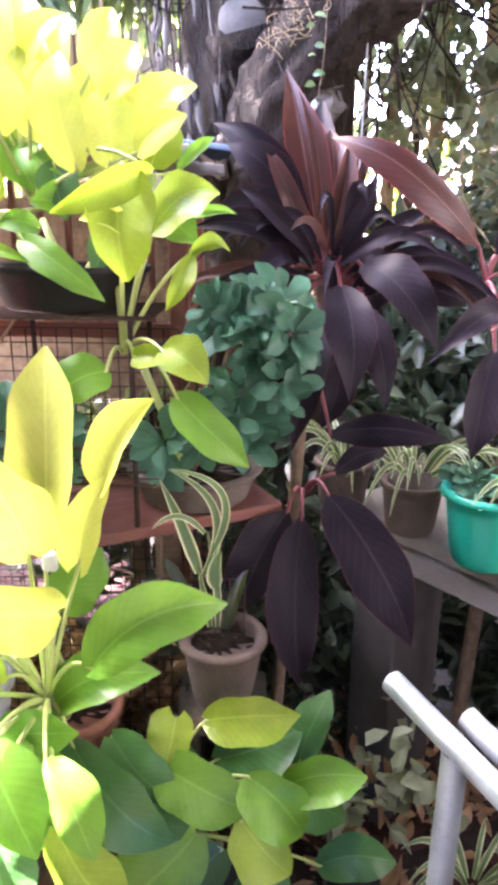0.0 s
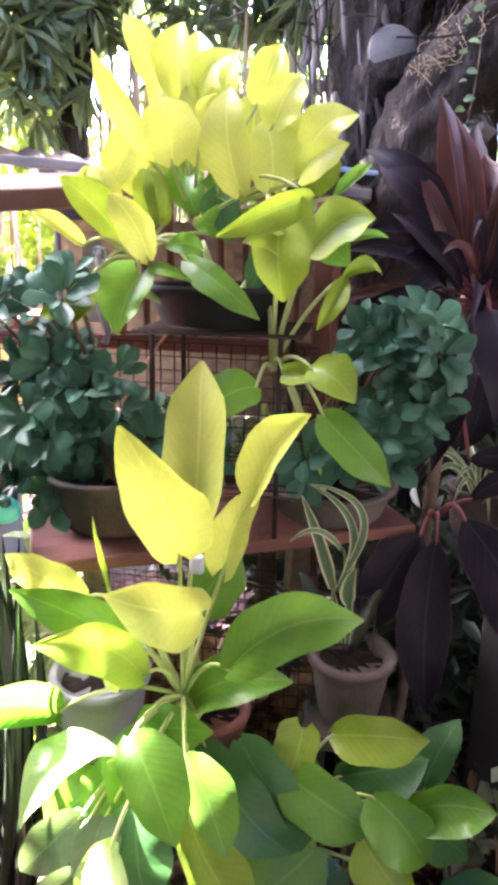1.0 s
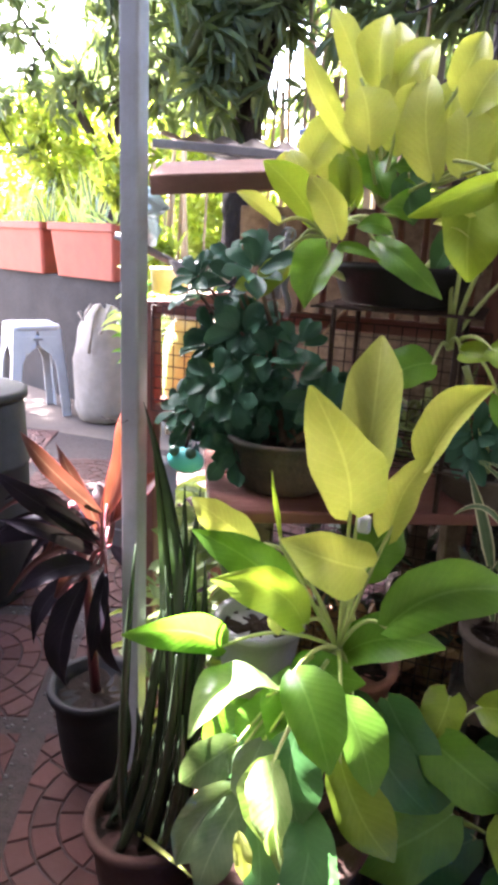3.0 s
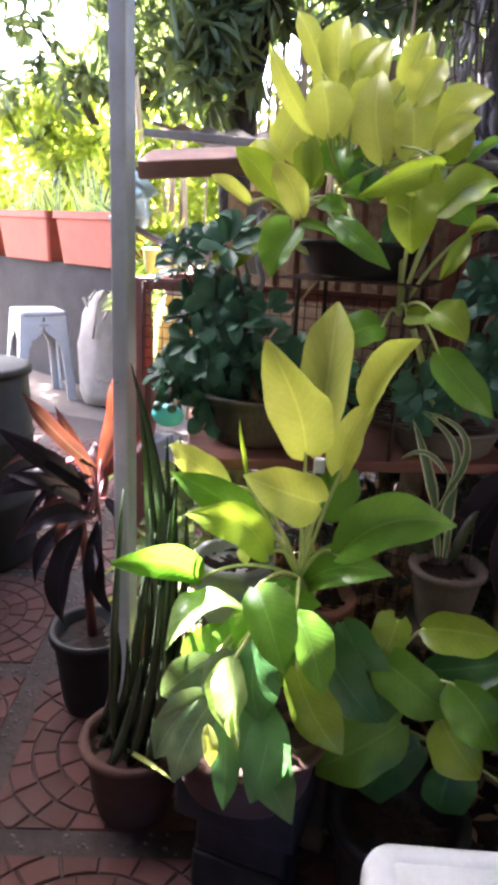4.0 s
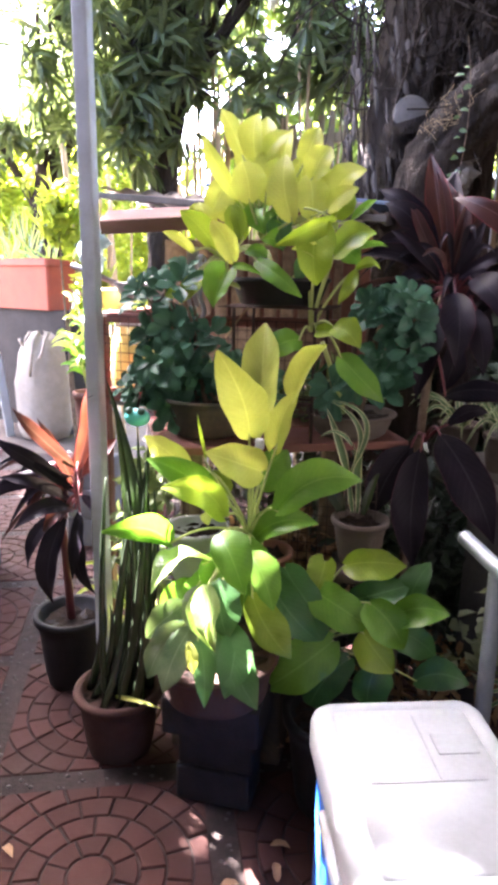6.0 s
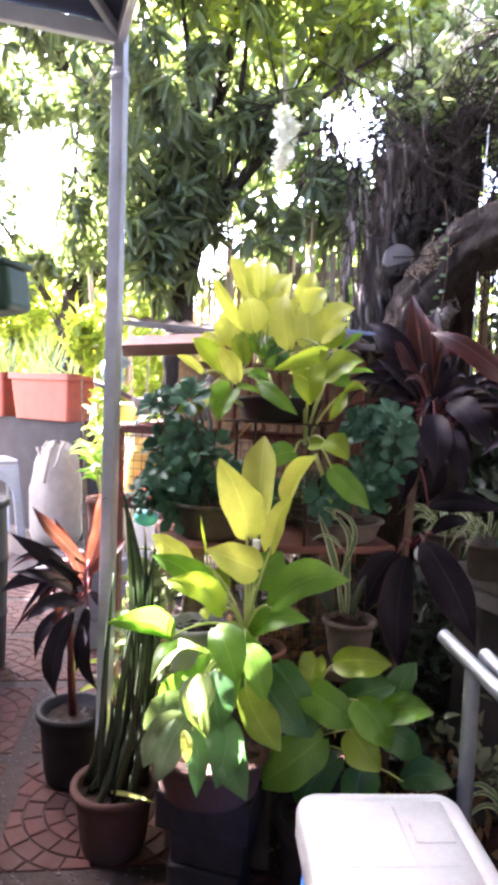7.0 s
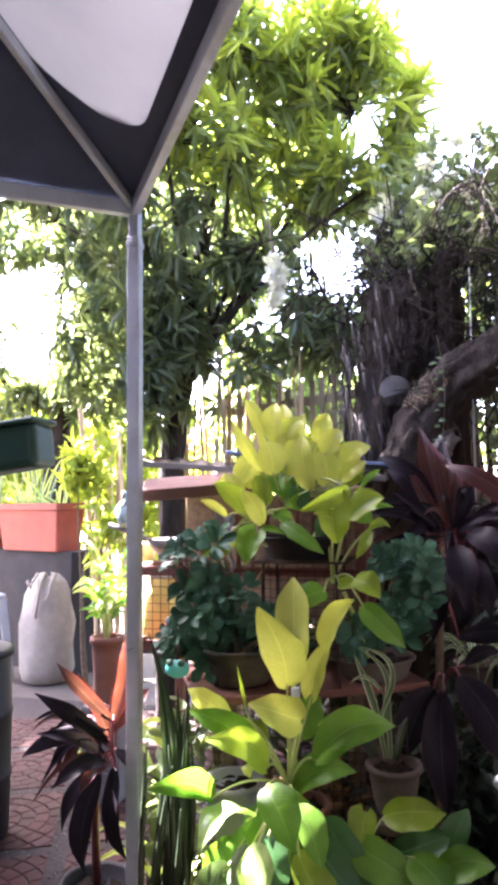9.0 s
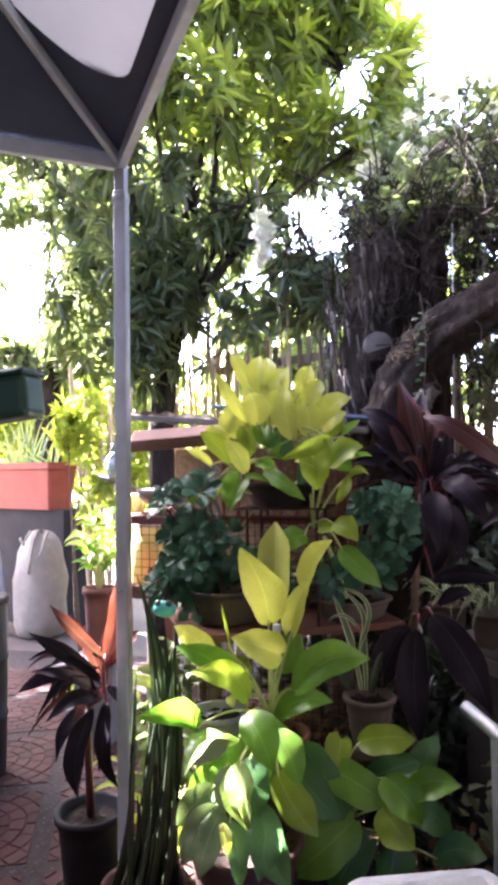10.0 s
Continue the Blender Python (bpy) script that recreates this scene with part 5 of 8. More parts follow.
part("latch_plate", box_bm((0.075, 0.055, 0.004), (0.075, 0.085, 0.466), 0.0015), WHITEPLASTIC, lid)
part("panel_rib", box_bm((0.004, 0.17, 0.003), (0.022, 0.085, 0.4655), 0.001), WHITEPLASTIC, lid)
part("panel_rib", box_bm((0.20, 0.004, 0.003), (0.0, -0.005, 0.4655), 0.001), WHITEPLASTIC, lid)
for x in (-0.160, 0.160):
    part("handle", box_bm((0.02, 0.16, 0.03), (x, 0, 0.33), 0.008), WHITEPLASTIC, cooler, "white carrying handle")

# ---- yard behind: planters, stools, sack ----
PLANTER_WAY = Vector((-0.93, 0.36, 0))
planter_turn = math.degrees(math.atan2(-0.36, 0.93))


def planter(place, label):
    ob = thing("planter_box", place, label, "planter", "orange planters", turn=planter_turn)
    bm = bmesh.new()
    loops = []
    for w, d, z in ((0.74, 0.24, 0.0), (0.82, 0.30, 0.34), (0.86, 0.34, 0.345), (0.86, 0.34, 0.40), (0.80, 0.28, 0.40), (0.78, 0.26, 0.33)):
        r = 0.03
        ring = []
        for cx, cy, a0 in ((1, 1, 0), (-1, 1, 90), (-1, -1, 180), (1, -1, 270)):
            for k in range(5):
                a = radians(a0 + 90 * k / 4)
                ring.append(bm.verts.new((cx * (w / 2 - r) + r * math.cos(a), cy * (d / 2 - r) + r * math.sin(a), z)))
        loops.append(ring)
    for lo, hi in zip(loops, loops[1:]):
        for k in range(len(lo)):
            bm.faces.new((lo[k], lo[(k + 1) % len(lo)], hi[(k + 1) % len(lo)], hi[k]))
    bm.faces.new(list(reversed(loops[0])))
    bm.faces.new(loops[-1])
    part("body", bm, ORANGE, ob, smooth=False)
    part("soil", box_bm((0.77, 0.25, 0.03), (0, 0, 0.325), 0.004), SOIL, ob)
    return ob


for k in range(3):
    at = Vector((-3.12, 4.46, 0.985)) + PLANTER_WAY * (0.94 * k)
    planter(at, "long orange-red plastic planter on the low wall")
    plant = thing("grassy_plant", at + Vector((0, 0, 0.33)), "pale strap-leaved plants growing in the orange planter", "plant", "planter plants")
    for j in range(46):
        b = Vector(at) + PLANTER_WAY * random.uniform(-0.36, 0.36) + Vector((0, random.uniform(-0.06, 0.06), 0.33))
        w = Vector((random.gauss(0, 0.14), random.gauss(-0.04, 0.10), random.uniform(0.14, 0.50)))
        strap(plant, b, b + w, random.uniform(0.014, 0.022), STRAP if j % 3 else STRIPED, (0, 0, random.uniform(0.0, 0.07)), rows=7)


def stool(place, turn, label):
    """A moulded stool: a rounded square seat over four sides with an arch in each, splaying to the feet."""
    ob = thing("plastic_stool", place, label, "stool", "stacked stools", turn=turn)
    top, foot, h = 0.165, 0.215, 0.60
    bm = bmesh.new()
    rings = []
    for grow, z in ((0.0, h - 0.035), (0.004, h - 0.012), (-0.006, h), (-0.04, h - 0.004)):
        ring = []
        for cx, cy, a0 in ((1, 1, 0), (-1, 1, 90), (-1, -1, 180), (1, -1, 270)):
            for k in range(5):
                a = radians(a0 + 90 * k / 4)
                ring.append(bm.verts.new((cx * (top - 0.04) + (0.045 + grow) * math.cos(a), cy * (top - 0.04) + (0.045 + grow) * math.sin(a), z)))
        rings.append(ring)
    for lo, hi in zip(rings, rings[1:]):
        for k in range(len(lo)):
            bm.faces.new((lo[k], lo[(k + 1) % len(lo)], hi[(k + 1) % len(lo)], hi[k]))
    bm.faces.new(rings[-1])
    bm.faces.new(list(reversed(rings[0])))
    part("seat", bm, GREYPLASTIC, ob, smooth=True)
    for side in range(4):
        spin = Matrix.Rotation(side * math.pi / 2, 4, "Z")
        for hand in (-1, 1):
            # half of an arched side: the leg and the haunch above it
            verts, faces = [], []
            n = 10
            for q in range(n + 1):
                z = (h - 0.03) * q / n
                half = foot + (top - foot) * (z / h)
                inner = half - 0.062 if z < 0.36 else (half - 0.062) * math.sqrt(max(0.0, 1 - ((z - 0.36) / 0.155) ** 2)) if z < 0.515 else 0.0
                for x, y in ((half, half), (inner, half), (inner, half - 0.010), (half, half - 0.010)):
                    verts.append(spin @ Vector((hand * x, y, z)))
            for q in range(n):
                for k in range(4):
                    a, b = q * 4 + k, q * 4 + (k + 1) % 4
                    faces.append((a, b, b + 4, a + 4))
            faces += [(0, 1, 2, 3), tuple(n * 4 + k for k in (3, 2, 1, 0))]
            mesh_object("leg", verts, faces, GREYPLASTIC, ob, smooth=False)
    return ob


stool((-3.37, 3.97, -0.004), 53, "white plastic stool in the yard, at the bottom of a stack")
stool((-3.37, 3.97, 0.066), 53, "white plastic stool stacked on another")

drum = thing("plastic_drum", (-1.84, 1.67, 0), "dark grey plastic drum standing at the patio's edge", "drum")
part("body", lathe_bm([(0.19, 0), (0.205, 0.02), (0.21, 0.25), (0.216, 0.26), (0.21, 0.27), (0.212, 0.5), (0.218, 0.51), (0.212, 0.52), (0.205, 0.73), (0.19, 0.75)], 40), BLACKPOT, drum, smooth=True)
part("lid", lathe_bm([(0.205, 0.742), (0.218, 0.745), (0.218, 0.768), (0.20, 0.775)], 40), BLACKPOT, drum, "dark lid with a worn pale rim", smooth=True)

sack = thing("rice_sack", (-2.80, 4.03, -0.004), "full white woven plastic sack with a tied, floppy neck", "sack")
verts, faces = [], []
shape = [(0.13, 0.0), (0.185, 0.02), (0.21, 0.12), (0.215, 0.3), (0.21, 0.48), (0.19, 0.62), (0.165, 0.72), (0.14, 0.79), (0.11, 0.83), (0.075, 0.85), (0.03, 0.86)]
for i, (r, z) in enumerate(shape):
    for k in range(32):
        a = 2 * math.pi * k / 32
        q = r * (1 + 0.10 * noise.noise(Vector((math.cos(a) * 2, math.sin(a) * 2, z * 5))) + (0.12 * math.sin(7 * a) if z > 0.65 else 0.015 * math.sin(11 * a + z * 20)))
        verts.append(Vector((q * math.cos(a), q * 0.85 * math.sin(a), z * 0.96 + 0.02 * math.sin(3 * a) * (z > 0.6))))
for i in range(len(shape) - 1):
    for k in range(32):
        n = (k + 1) % 32
        faces.append((i * 32 + k, i * 32 + n, (i + 1) * 32 + n, (i + 1) * 32 + k))
faces.append(tuple(reversed(range(32))))
mesh_object("bag", verts, faces, SACKING, sack)
for x, low in ((0.02, 0.52), (0.11, 0.66), (-0.05, 0.80)):
    v, f = tube([(x, -0.06, 0.835), (x + 0.02, -0.16, 0.79), (x + 0.015, -0.185, 0.70 if low < 0.7 else 0.74), (x - 0.005, -0.20, low)], [0.012, 0.011, 0.010, 0.012], 6)
    mesh_object("tie", v, f, SACKING, sack, "twisted end of the sack's mouth")

bin_box = thing("green_box", (-1.085, 0.815, 1.525), "dark green plastic box hung from the canopy's side", "box")
slant = pose(0, 0, 0, 0, -7, 0)
part("body", box_bm((0.26, 0.12, 0.125), (0, 0, 0), 0.02, slant, segments=3), DARKGREEN, bin_box)
part("rim", box_bm((0.275, 0.135, 0.016), slant @ Vector((0, 0, 0.066)), 0.006, slant), DARKGREEN, bin_box)
for x in (-0.10, 0.10):
    v, f = tube([(x, 0, 0.06), (x * 0.9, x * 0.6 + 0.01, 0.765)], 0.002, 5)
    mesh_object("cord", v, f, WIRE, bin_box)

# ---- the leafy plants ----

lower_philodendron_plant = thing("golden_philodendron", (-0.300, 0.860, 0.620), "lime-yellow philodendron with long glossy leaves in clay pots", "plant")
leaf(lower_philodendron_plant, (-0.280, 0.870, 0.909), (-0.287, 0.950, 1.170), 0.094, LIME, bow=0.05, shape=BROAD, root=(-0.287, 0.840, 0.666), sag=0, stem=STEM, thick=0.0032, sweep=0.02, fold=0.22)
leaf(lower_philodendron_plant, (-0.278, 0.790, 0.926), (-0.326, 0.700, 1.116), 0.098, LIME, bow=0.07, shape=BROAD, root=(-0.287, 0.840, 0.666), sag=0, stem=STEM, thick=0.0032, sweep=0.07, fold=0.28)
leaf(lower_philodendron_plant, (-0.221, 0.820, 0.900), (-0.168, 0.790, 1.037), 0.055, LIME, bow=0.05, shape=HEART, root=(-0.287, 0.840, 0.666), sag=0.01, stem=STEM, thick=0.0032, sweep=-0.06, fold=0.4)
leaf(lower_philodendron_plant, (-0.182, 0.800, 1.013), (-0.110, 0.760, 1.140), 0.066, LIME, roll=-25, bow=-0.05, shape=OVATE, sweep=-0.10, fold=0.7)
leaf(lower_philodendron_plant, (-0.247, 0.790, 0.844), (-0.348, 0.700, 0.903), 0.088, LIME, shape=OVATE, root=(-0.287, 0.840, 0.666), sag=0.02, stem=STEM, thick=0.0032, sweep=-0.10, fold=0.35, bow=0.16)
leaf(lower_philodendron_plant, (-0.441, 0.840, 0.819), (-0.528, 0.780, 0.906), 0.059, LIME, bow=0.12, fold=0.2, shape=OVATE, root=(-0.287, 0.840, 0.666), sag=0.06, stem=STEM, thick=0.0032)
leaf(lower_philodendron_plant, (-0.367, 0.840, 0.719), (-0.515, 0.760, 0.856), 0.074, GREEN, bow=0.1, shape=OVATE, root=(-0.287, 0.840, 0.666), sag=0.04, stem=STEM, thick=0.0032, sweep=0.08, fold=0.4)
leaf(lower_philodendron_plant, (-0.338, 0.800, 0.720), (-0.464, 0.720, 0.805), 0.072, CHARTREUSE, shape=OVATE, root=(-0.287, 0.840, 0.666), sag=0.03, stem=STEM, thick=0.0032, sweep=0.16, fold=0.4, bow=0.16)
leaf(lower_philodendron_plant, (-0.210, 0.800, 0.749), (-0.024, 0.830, 0.833), 0.092, GREEN, shape=OVATE, root=(-0.287, 0.840, 0.666), sag=0.03, stem=STEM, thick=0.0032, sweep=-0.10, fold=0.6, bow=0.12)
leaf(lower_philodendron_plant, (-0.281, 0.850, 0.650), (-0.123, 0.830, 0.717), 0.075, GREEN, bow=0.1, fold=0.2, shape=OVATE, root=(-0.287, 0.840, 0.666), sag=0.01, stem=STEM, thick=0.0032)
leaf(lower_philodendron_plant, (-0.286, 0.930, 0.761), (-0.222, 0.950, 0.858), 0.086, GREEN, bow=0.05, fold=0.15, shape=OVATE, root=(-0.287, 0.840, 0.666), sag=0.02, stem=STEM, thick=0.0032)
leaf(lower_philodendron_plant, (-0.365, 0.900, 0.742), (-0.404, 0.920, 0.799), 0.056, CHARTREUSE, bow=0.05, fold=0.15, shape=OVATE, root=(-0.287, 0.840, 0.666), sag=0.02, stem=STEM, thick=0.0032)
leaf(lower_philodendron_plant, (-0.390, 0.800, 0.724), (-0.372, 0.780, 0.704), 0.028, LIME, bow=0.05, fold=0.15, shape=OVATE)
leaf(lower_philodendron_plant, (-0.383, 0.800, 0.850), (-0.408, 0.800, 0.966), 0.008, CHARTREUSE, bow=0.03, fold=0.6, shape=LANCE, root=(-0.287, 0.840, 0.666), sag=0, stem=STEM, thick=0.0032)
leaf(lower_philodendron_plant, (-0.354, 0.820, 0.616), (-0.231, 0.770, 0.663), 0.074, GREEN, bow=0.08, fold=0.15, shape=OVATE, root=(-0.287, 0.840, 0.666), sag=0.02, stem=STEM, thick=0.0032)
leaf(lower_philodendron_plant, (-0.344, 0.800, 0.638), (-0.270, 0.720, 0.517), 0.106, GREEN, bow=0.08, fold=0.2, shape=OVATE, root=(-0.287, 0.840, 0.666), sag=0.02, stem=STEM, thick=0.0032)
leaf(lower_philodendron_plant, (-0.277, 0.780, 0.619), (-0.197, 0.740, 0.470), 0.086, GREEN, bow=0.08, fold=0.2, shape=OVATE, root=(-0.287, 0.840, 0.666), sag=0.02, stem=STEM, thick=0.0032)
leaf(lower_philodendron_plant, (-0.253, 0.830, 0.597), (-0.104, 0.800, 0.430), 0.104, DEEP, bow=0.06, fold=0.2, shape=OVATE, root=(-0.287, 0.840, 0.666), sag=0.02, stem=STEM, thick=0.0032)
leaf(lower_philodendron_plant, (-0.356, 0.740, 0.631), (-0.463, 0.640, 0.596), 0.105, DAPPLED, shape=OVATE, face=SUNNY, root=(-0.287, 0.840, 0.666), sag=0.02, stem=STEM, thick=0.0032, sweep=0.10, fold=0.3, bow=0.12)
leaf(lower_philodendron_plant, (-0.480, 0.815, 0.632), (-0.592, 0.680, 0.698), 0.068, GREEN, shape=BROAD, root=(-0.287, 0.840, 0.666), sag=0.03, stem=STEM, thick=0.0032, sweep=0.08, fold=0.35, bow=0.12)
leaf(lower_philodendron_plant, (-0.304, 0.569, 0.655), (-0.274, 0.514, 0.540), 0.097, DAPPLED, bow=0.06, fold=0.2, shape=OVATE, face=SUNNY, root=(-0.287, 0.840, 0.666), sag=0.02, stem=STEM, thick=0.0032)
leaf(lower_philodendron_plant, (-0.417, 0.740, 0.514), (-0.504, 0.700, 0.431), 0.072, MARBLED, bow=0.06, fold=0.2, shape=OVATE, root=(-0.287, 0.840, 0.666), sag=0.02, stem=STEM, thick=0.0032)
leaf(lower_philodendron_plant, (-0.385, 0.660, 0.510), (-0.447, 0.580, 0.408), 0.072, MARBLED, bow=0.06, fold=0.2, shape=OVATE, root=(-0.287, 0.840, 0.666), sag=0.02, stem=STEM, thick=0.0032)
leaf(lower_philodendron_plant, (-0.370, 0.640, 0.506), (-0.404, 0.560, 0.393), 0.069, MARBLED, bow=0.06, fold=0.2, shape=OVATE)
leaf(lower_philodendron_plant, (-0.411, 0.760, 0.497), (-0.459, 0.720, 0.453), 0.057, DEEP, bow=0.06, fold=0.2, shape=OVATE, root=(-0.287, 0.840, 0.666), sag=0.02, stem=STEM, thick=0.0032)
leaf(lower_philodendron_plant, (-0.264, 0.640, 0.517), (-0.263, 0.560, 0.407), 0.074, DEEP, bow=0.06, fold=0.2, shape=OVATE)
leaf(lower_philodendron_plant, (-0.312, 0.670, 0.725), (-0.237, 0.600, 0.634), 0.089, GREEN, bow=0.1, fold=0.25, shape=OVATE, root=(-0.287, 0.840, 0.666), sag=0.02, stem=STEM, thick=0.0032)
leaf(lower_philodendron_plant, (-0.249, 0.700, 0.678), (-0.182, 0.640, 0.584), 0.072, GREEN, bow=0.08, fold=0.25, shape=OVATE, root=(-0.287, 0.840, 0.666), sag=0.02, stem=STEM, thick=0.0032)
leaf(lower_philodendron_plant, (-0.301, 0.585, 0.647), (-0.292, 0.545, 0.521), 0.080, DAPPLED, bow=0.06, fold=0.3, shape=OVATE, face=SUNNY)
leaf(lower_philodendron_plant, (-0.304, 0.680, 0.619), (-0.276, 0.620, 0.511), 0.092, DEEP, bow=0.06, fold=0.2, shape=OVATE)
leaf(lower_philodendron_plant, (-0.348, 0.660, 0.604), (-0.352, 0.610, 0.522), 0.062, MARBLED, bow=0.06, fold=0.2, shape=OVATE)
leaf(lower_philodendron_plant, (-0.241, 0.700, 0.578), (-0.143, 0.660, 0.461), 0.084, CHARTREUSE, bow=0.06, fold=0.25, shape=OVATE, root=(-0.287, 0.840, 0.666), sag=0.02, stem=STEM, thick=0.0032)
leaf(lower_philodendron_plant, (-0.307, 0.660, 0.525), (-0.196, 0.555, 0.397), 0.095, DEEP, bow=0.04, fold=0.2, shape=OVATE, root=(-0.287, 0.840, 0.666), sag=0.02, stem=STEM, thick=0.0032)
leaf(lower_philodendron_plant, (-0.342, 0.620, 0.503), (-0.306, 0.545, 0.385), 0.051, DEEP, bow=0.04, fold=0.3, shape=LANCE, root=(-0.287, 0.840, 0.666), sag=0.02, stem=STEM, thick=0.0032)
leaf(lower_philodendron_plant, (-0.349, 0.580, 0.515), (-0.334, 0.560, 0.451), 0.028, LIME, bow=0.04, fold=0.3, shape=LANCE)
leaf(lower_philodendron_plant, (-0.348, 0.800, 0.572), (-0.432, 0.760, 0.472), 0.105, GREEN, bow=0.06, fold=0.2, shape=OVATE)
leaf(lower_philodendron_plant, (-0.403, 0.800, 0.536), (-0.488, 0.760, 0.456), 0.080, GREEN, bow=0.06, fold=0.2, shape=OVATE)
v, f = tube(bend((0.02, 0.03, -0.02), (0.02, 0.0, 0.12), (0.01, 0, 0)), [0.011, 0.011, 0.011, 0.010, 0.010, 0.009, 0.008, 0.007, 0.006], 9)
mesh_object("stalk", v, f, STEM, lower_philodendron_plant)

trail_plant = thing("trailing_philodendron", (-0.050, 0.880, 0.250), "trailing philodendron with mid-green and chartreuse leaves over the pots", "plant")
leaf(trail_plant, (-0.104, 0.880, 0.606), (-0.125, 0.850, 0.524), 0.071, CHARTREUSE, bow=0.05, fold=0.12, shape=HEART, root=(-0.144, 0.900, 0.354), sag=0.05, stem=STEM, thick=0.0028)
leaf(trail_plant, (-0.057, 0.880, 0.601), (0.086, 0.860, 0.626), 0.076, CHARTREUSE, bow=0.08, fold=0.2, shape=OVATE, root=(-0.144, 0.900, 0.354), sag=0.04, stem=STEM, thick=0.0028)
leaf(trail_plant, (-0.128, 0.860, 0.534), (0.020, 0.830, 0.468), 0.098, GREEN, bow=0.08, fold=0.2, shape=OVATE, root=(-0.144, 0.900, 0.354), sag=0.04, stem=STEM, thick=0.0028)
leaf(trail_plant, (0.065, 0.860, 0.492), (0.191, 0.840, 0.526), 0.075, GREEN, bow=0.08, fold=0.2, shape=OVATE, root=(-0.144, 0.900, 0.354), sag=0.05, stem=STEM, thick=0.0028)
leaf(trail_plant, (0.009, 0.840, 0.531), (0.097, 0.820, 0.432), 0.093, GREEN, bow=0.08, fold=0.2, shape=OVATE, root=(-0.144, 0.900, 0.354), sag=0.04, stem=STEM, thick=0.0028)
leaf(trail_plant, (-0.001, 0.830, 0.457), (0.077, 0.800, 0.380), 0.084, CHARTREUSE, bow=0.08, fold=0.2, shape=OVATE, root=(-0.144, 0.900, 0.354), sag=0.03, stem=STEM, thick=0.0028)
leaf(trail_plant, (0.093, 0.920, 0.483), (0.143, 0.940, 0.607), 0.073, DEEP, bow=0.04, fold=0.2, shape=OVATE, root=(-0.144, 0.900, 0.354), sag=0.02, stem=STEM, thick=0.0028)
leaf(trail_plant, (-0.043, 0.920, 0.490), (0.098, 0.920, 0.552), 0.092, DEEP, bow=0.06, fold=0.2, shape=OVATE, root=(-0.144, 0.900, 0.354), sag=0.02, stem=STEM, thick=0.0028)
leaf(trail_plant, (-0.071, 0.840, 0.420), (-0.235, 0.800, 0.279), 0.123, GREEN, bow=0.06, fold=0.2, shape=OVATE, root=(-0.144, 0.900, 0.354), sag=0.02, stem=STEM, thick=0.0028)
leaf(trail_plant, (-0.140, 0.840, 0.495), (-0.095, 0.820, 0.425), 0.092, DEEP, bow=0.06, fold=0.2, shape=OVATE, root=(-0.144, 0.900, 0.354), sag=0.02, stem=STEM, thick=0.0028)
leaf(trail_plant, (0.036, 0.840, 0.376), (0.021, 0.820, 0.265), 0.092, DEEP, bow=0.06, fold=0.2, shape=OVATE, root=(-0.144, 0.900, 0.354), sag=0.02, stem=STEM, thick=0.0028)
leaf(trail_plant, (-0.031, 0.860, 0.367), (-0.129, 0.840, 0.205), 0.095, DEEP, bow=0.06, fold=0.2, shape=OVATE, root=(-0.144, 0.900, 0.354), sag=0.02, stem=STEM, thick=0.0028)
leaf(trail_plant, (0.128, 0.860, 0.334), (0.249, 0.840, 0.356), 0.077, DEEP, bow=0.06, fold=0.2, shape=OVATE, root=(-0.144, 0.900, 0.354), sag=0.02, stem=STEM, thick=0.0028)
leaf(trail_plant, (0.067, 0.900, 0.435), (0.175, 0.900, 0.378), 0.080, DEEP, bow=0.06, fold=0.2, shape=OVATE, root=(-0.144, 0.900, 0.354), sag=0.02, stem=STEM, thick=0.0028)
leaf(trail_plant, (-0.098, 0.900, 0.544), (-0.143, 0.860, 0.469), 0.094, DEEP, bow=0.06, fold=0.2, shape=OVATE, root=(-0.144, 0.900, 0.354), sag=0.02, stem=STEM, thick=0.0028)
leaf(trail_plant, (-0.201, 0.860, 0.586), (-0.100, 0.840, 0.472), 0.092, DEEP, bow=0.06, fold=0.2, shape=OVATE, root=(-0.144, 0.900, 0.354), sag=0.02, stem=STEM, thick=0.0028)

up_plant = thing("golden_philodendron", (-0.250, 1.100, 1.200), "bushy lime-yellow philodendron growing above the wire rack", "plant")
leaf(up_plant, (-0.387, 1.120, 1.557), (-0.461, 1.140, 1.694), 0.048, LIME, bow=-0.05, fold=0.48, shape=LANCE, root=(-0.346, 1.140, 1.372), sag=0, stem=STEM, thick=0.0032)
leaf(up_plant, (-0.359, 1.120, 1.557), (-0.363, 1.140, 1.676), 0.064, LIME, bow=0.05, fold=0.4, shape=BROAD, root=(-0.346, 1.140, 1.372), sag=0, stem=STEM, thick=0.0032)
leaf(up_plant, (-0.395, 1.100, 1.461), (-0.479, 1.050, 1.615), 0.040, LIME, bow=0.14, fold=0.48, shape=LANCE, root=(-0.346, 1.140, 1.372), sag=0, stem=STEM, thick=0.0032)
leaf(up_plant, (-0.344, 1.130, 1.555), (-0.270, 1.100, 1.621), 0.051, LIME, bow=0.12, fold=0.48, shape=BROAD, root=(-0.346, 1.140, 1.372), sag=0, stem=STEM, thick=0.0032)
leaf(up_plant, (-0.358, 1.060, 1.453), (-0.380, 1.060, 1.550), 0.085, LIME, bow=0.06, fold=0.48, shape=BROAD, root=(-0.346, 1.140, 1.372), sag=0, stem=STEM, thick=0.0032)
leaf(up_plant, (-0.324, 1.090, 1.477), (-0.296, 1.090, 1.560), 0.056, LIME, bow=0.06, fold=0.32, shape=BROAD, root=(-0.346, 1.140, 1.372), sag=0, stem=STEM, thick=0.0032)
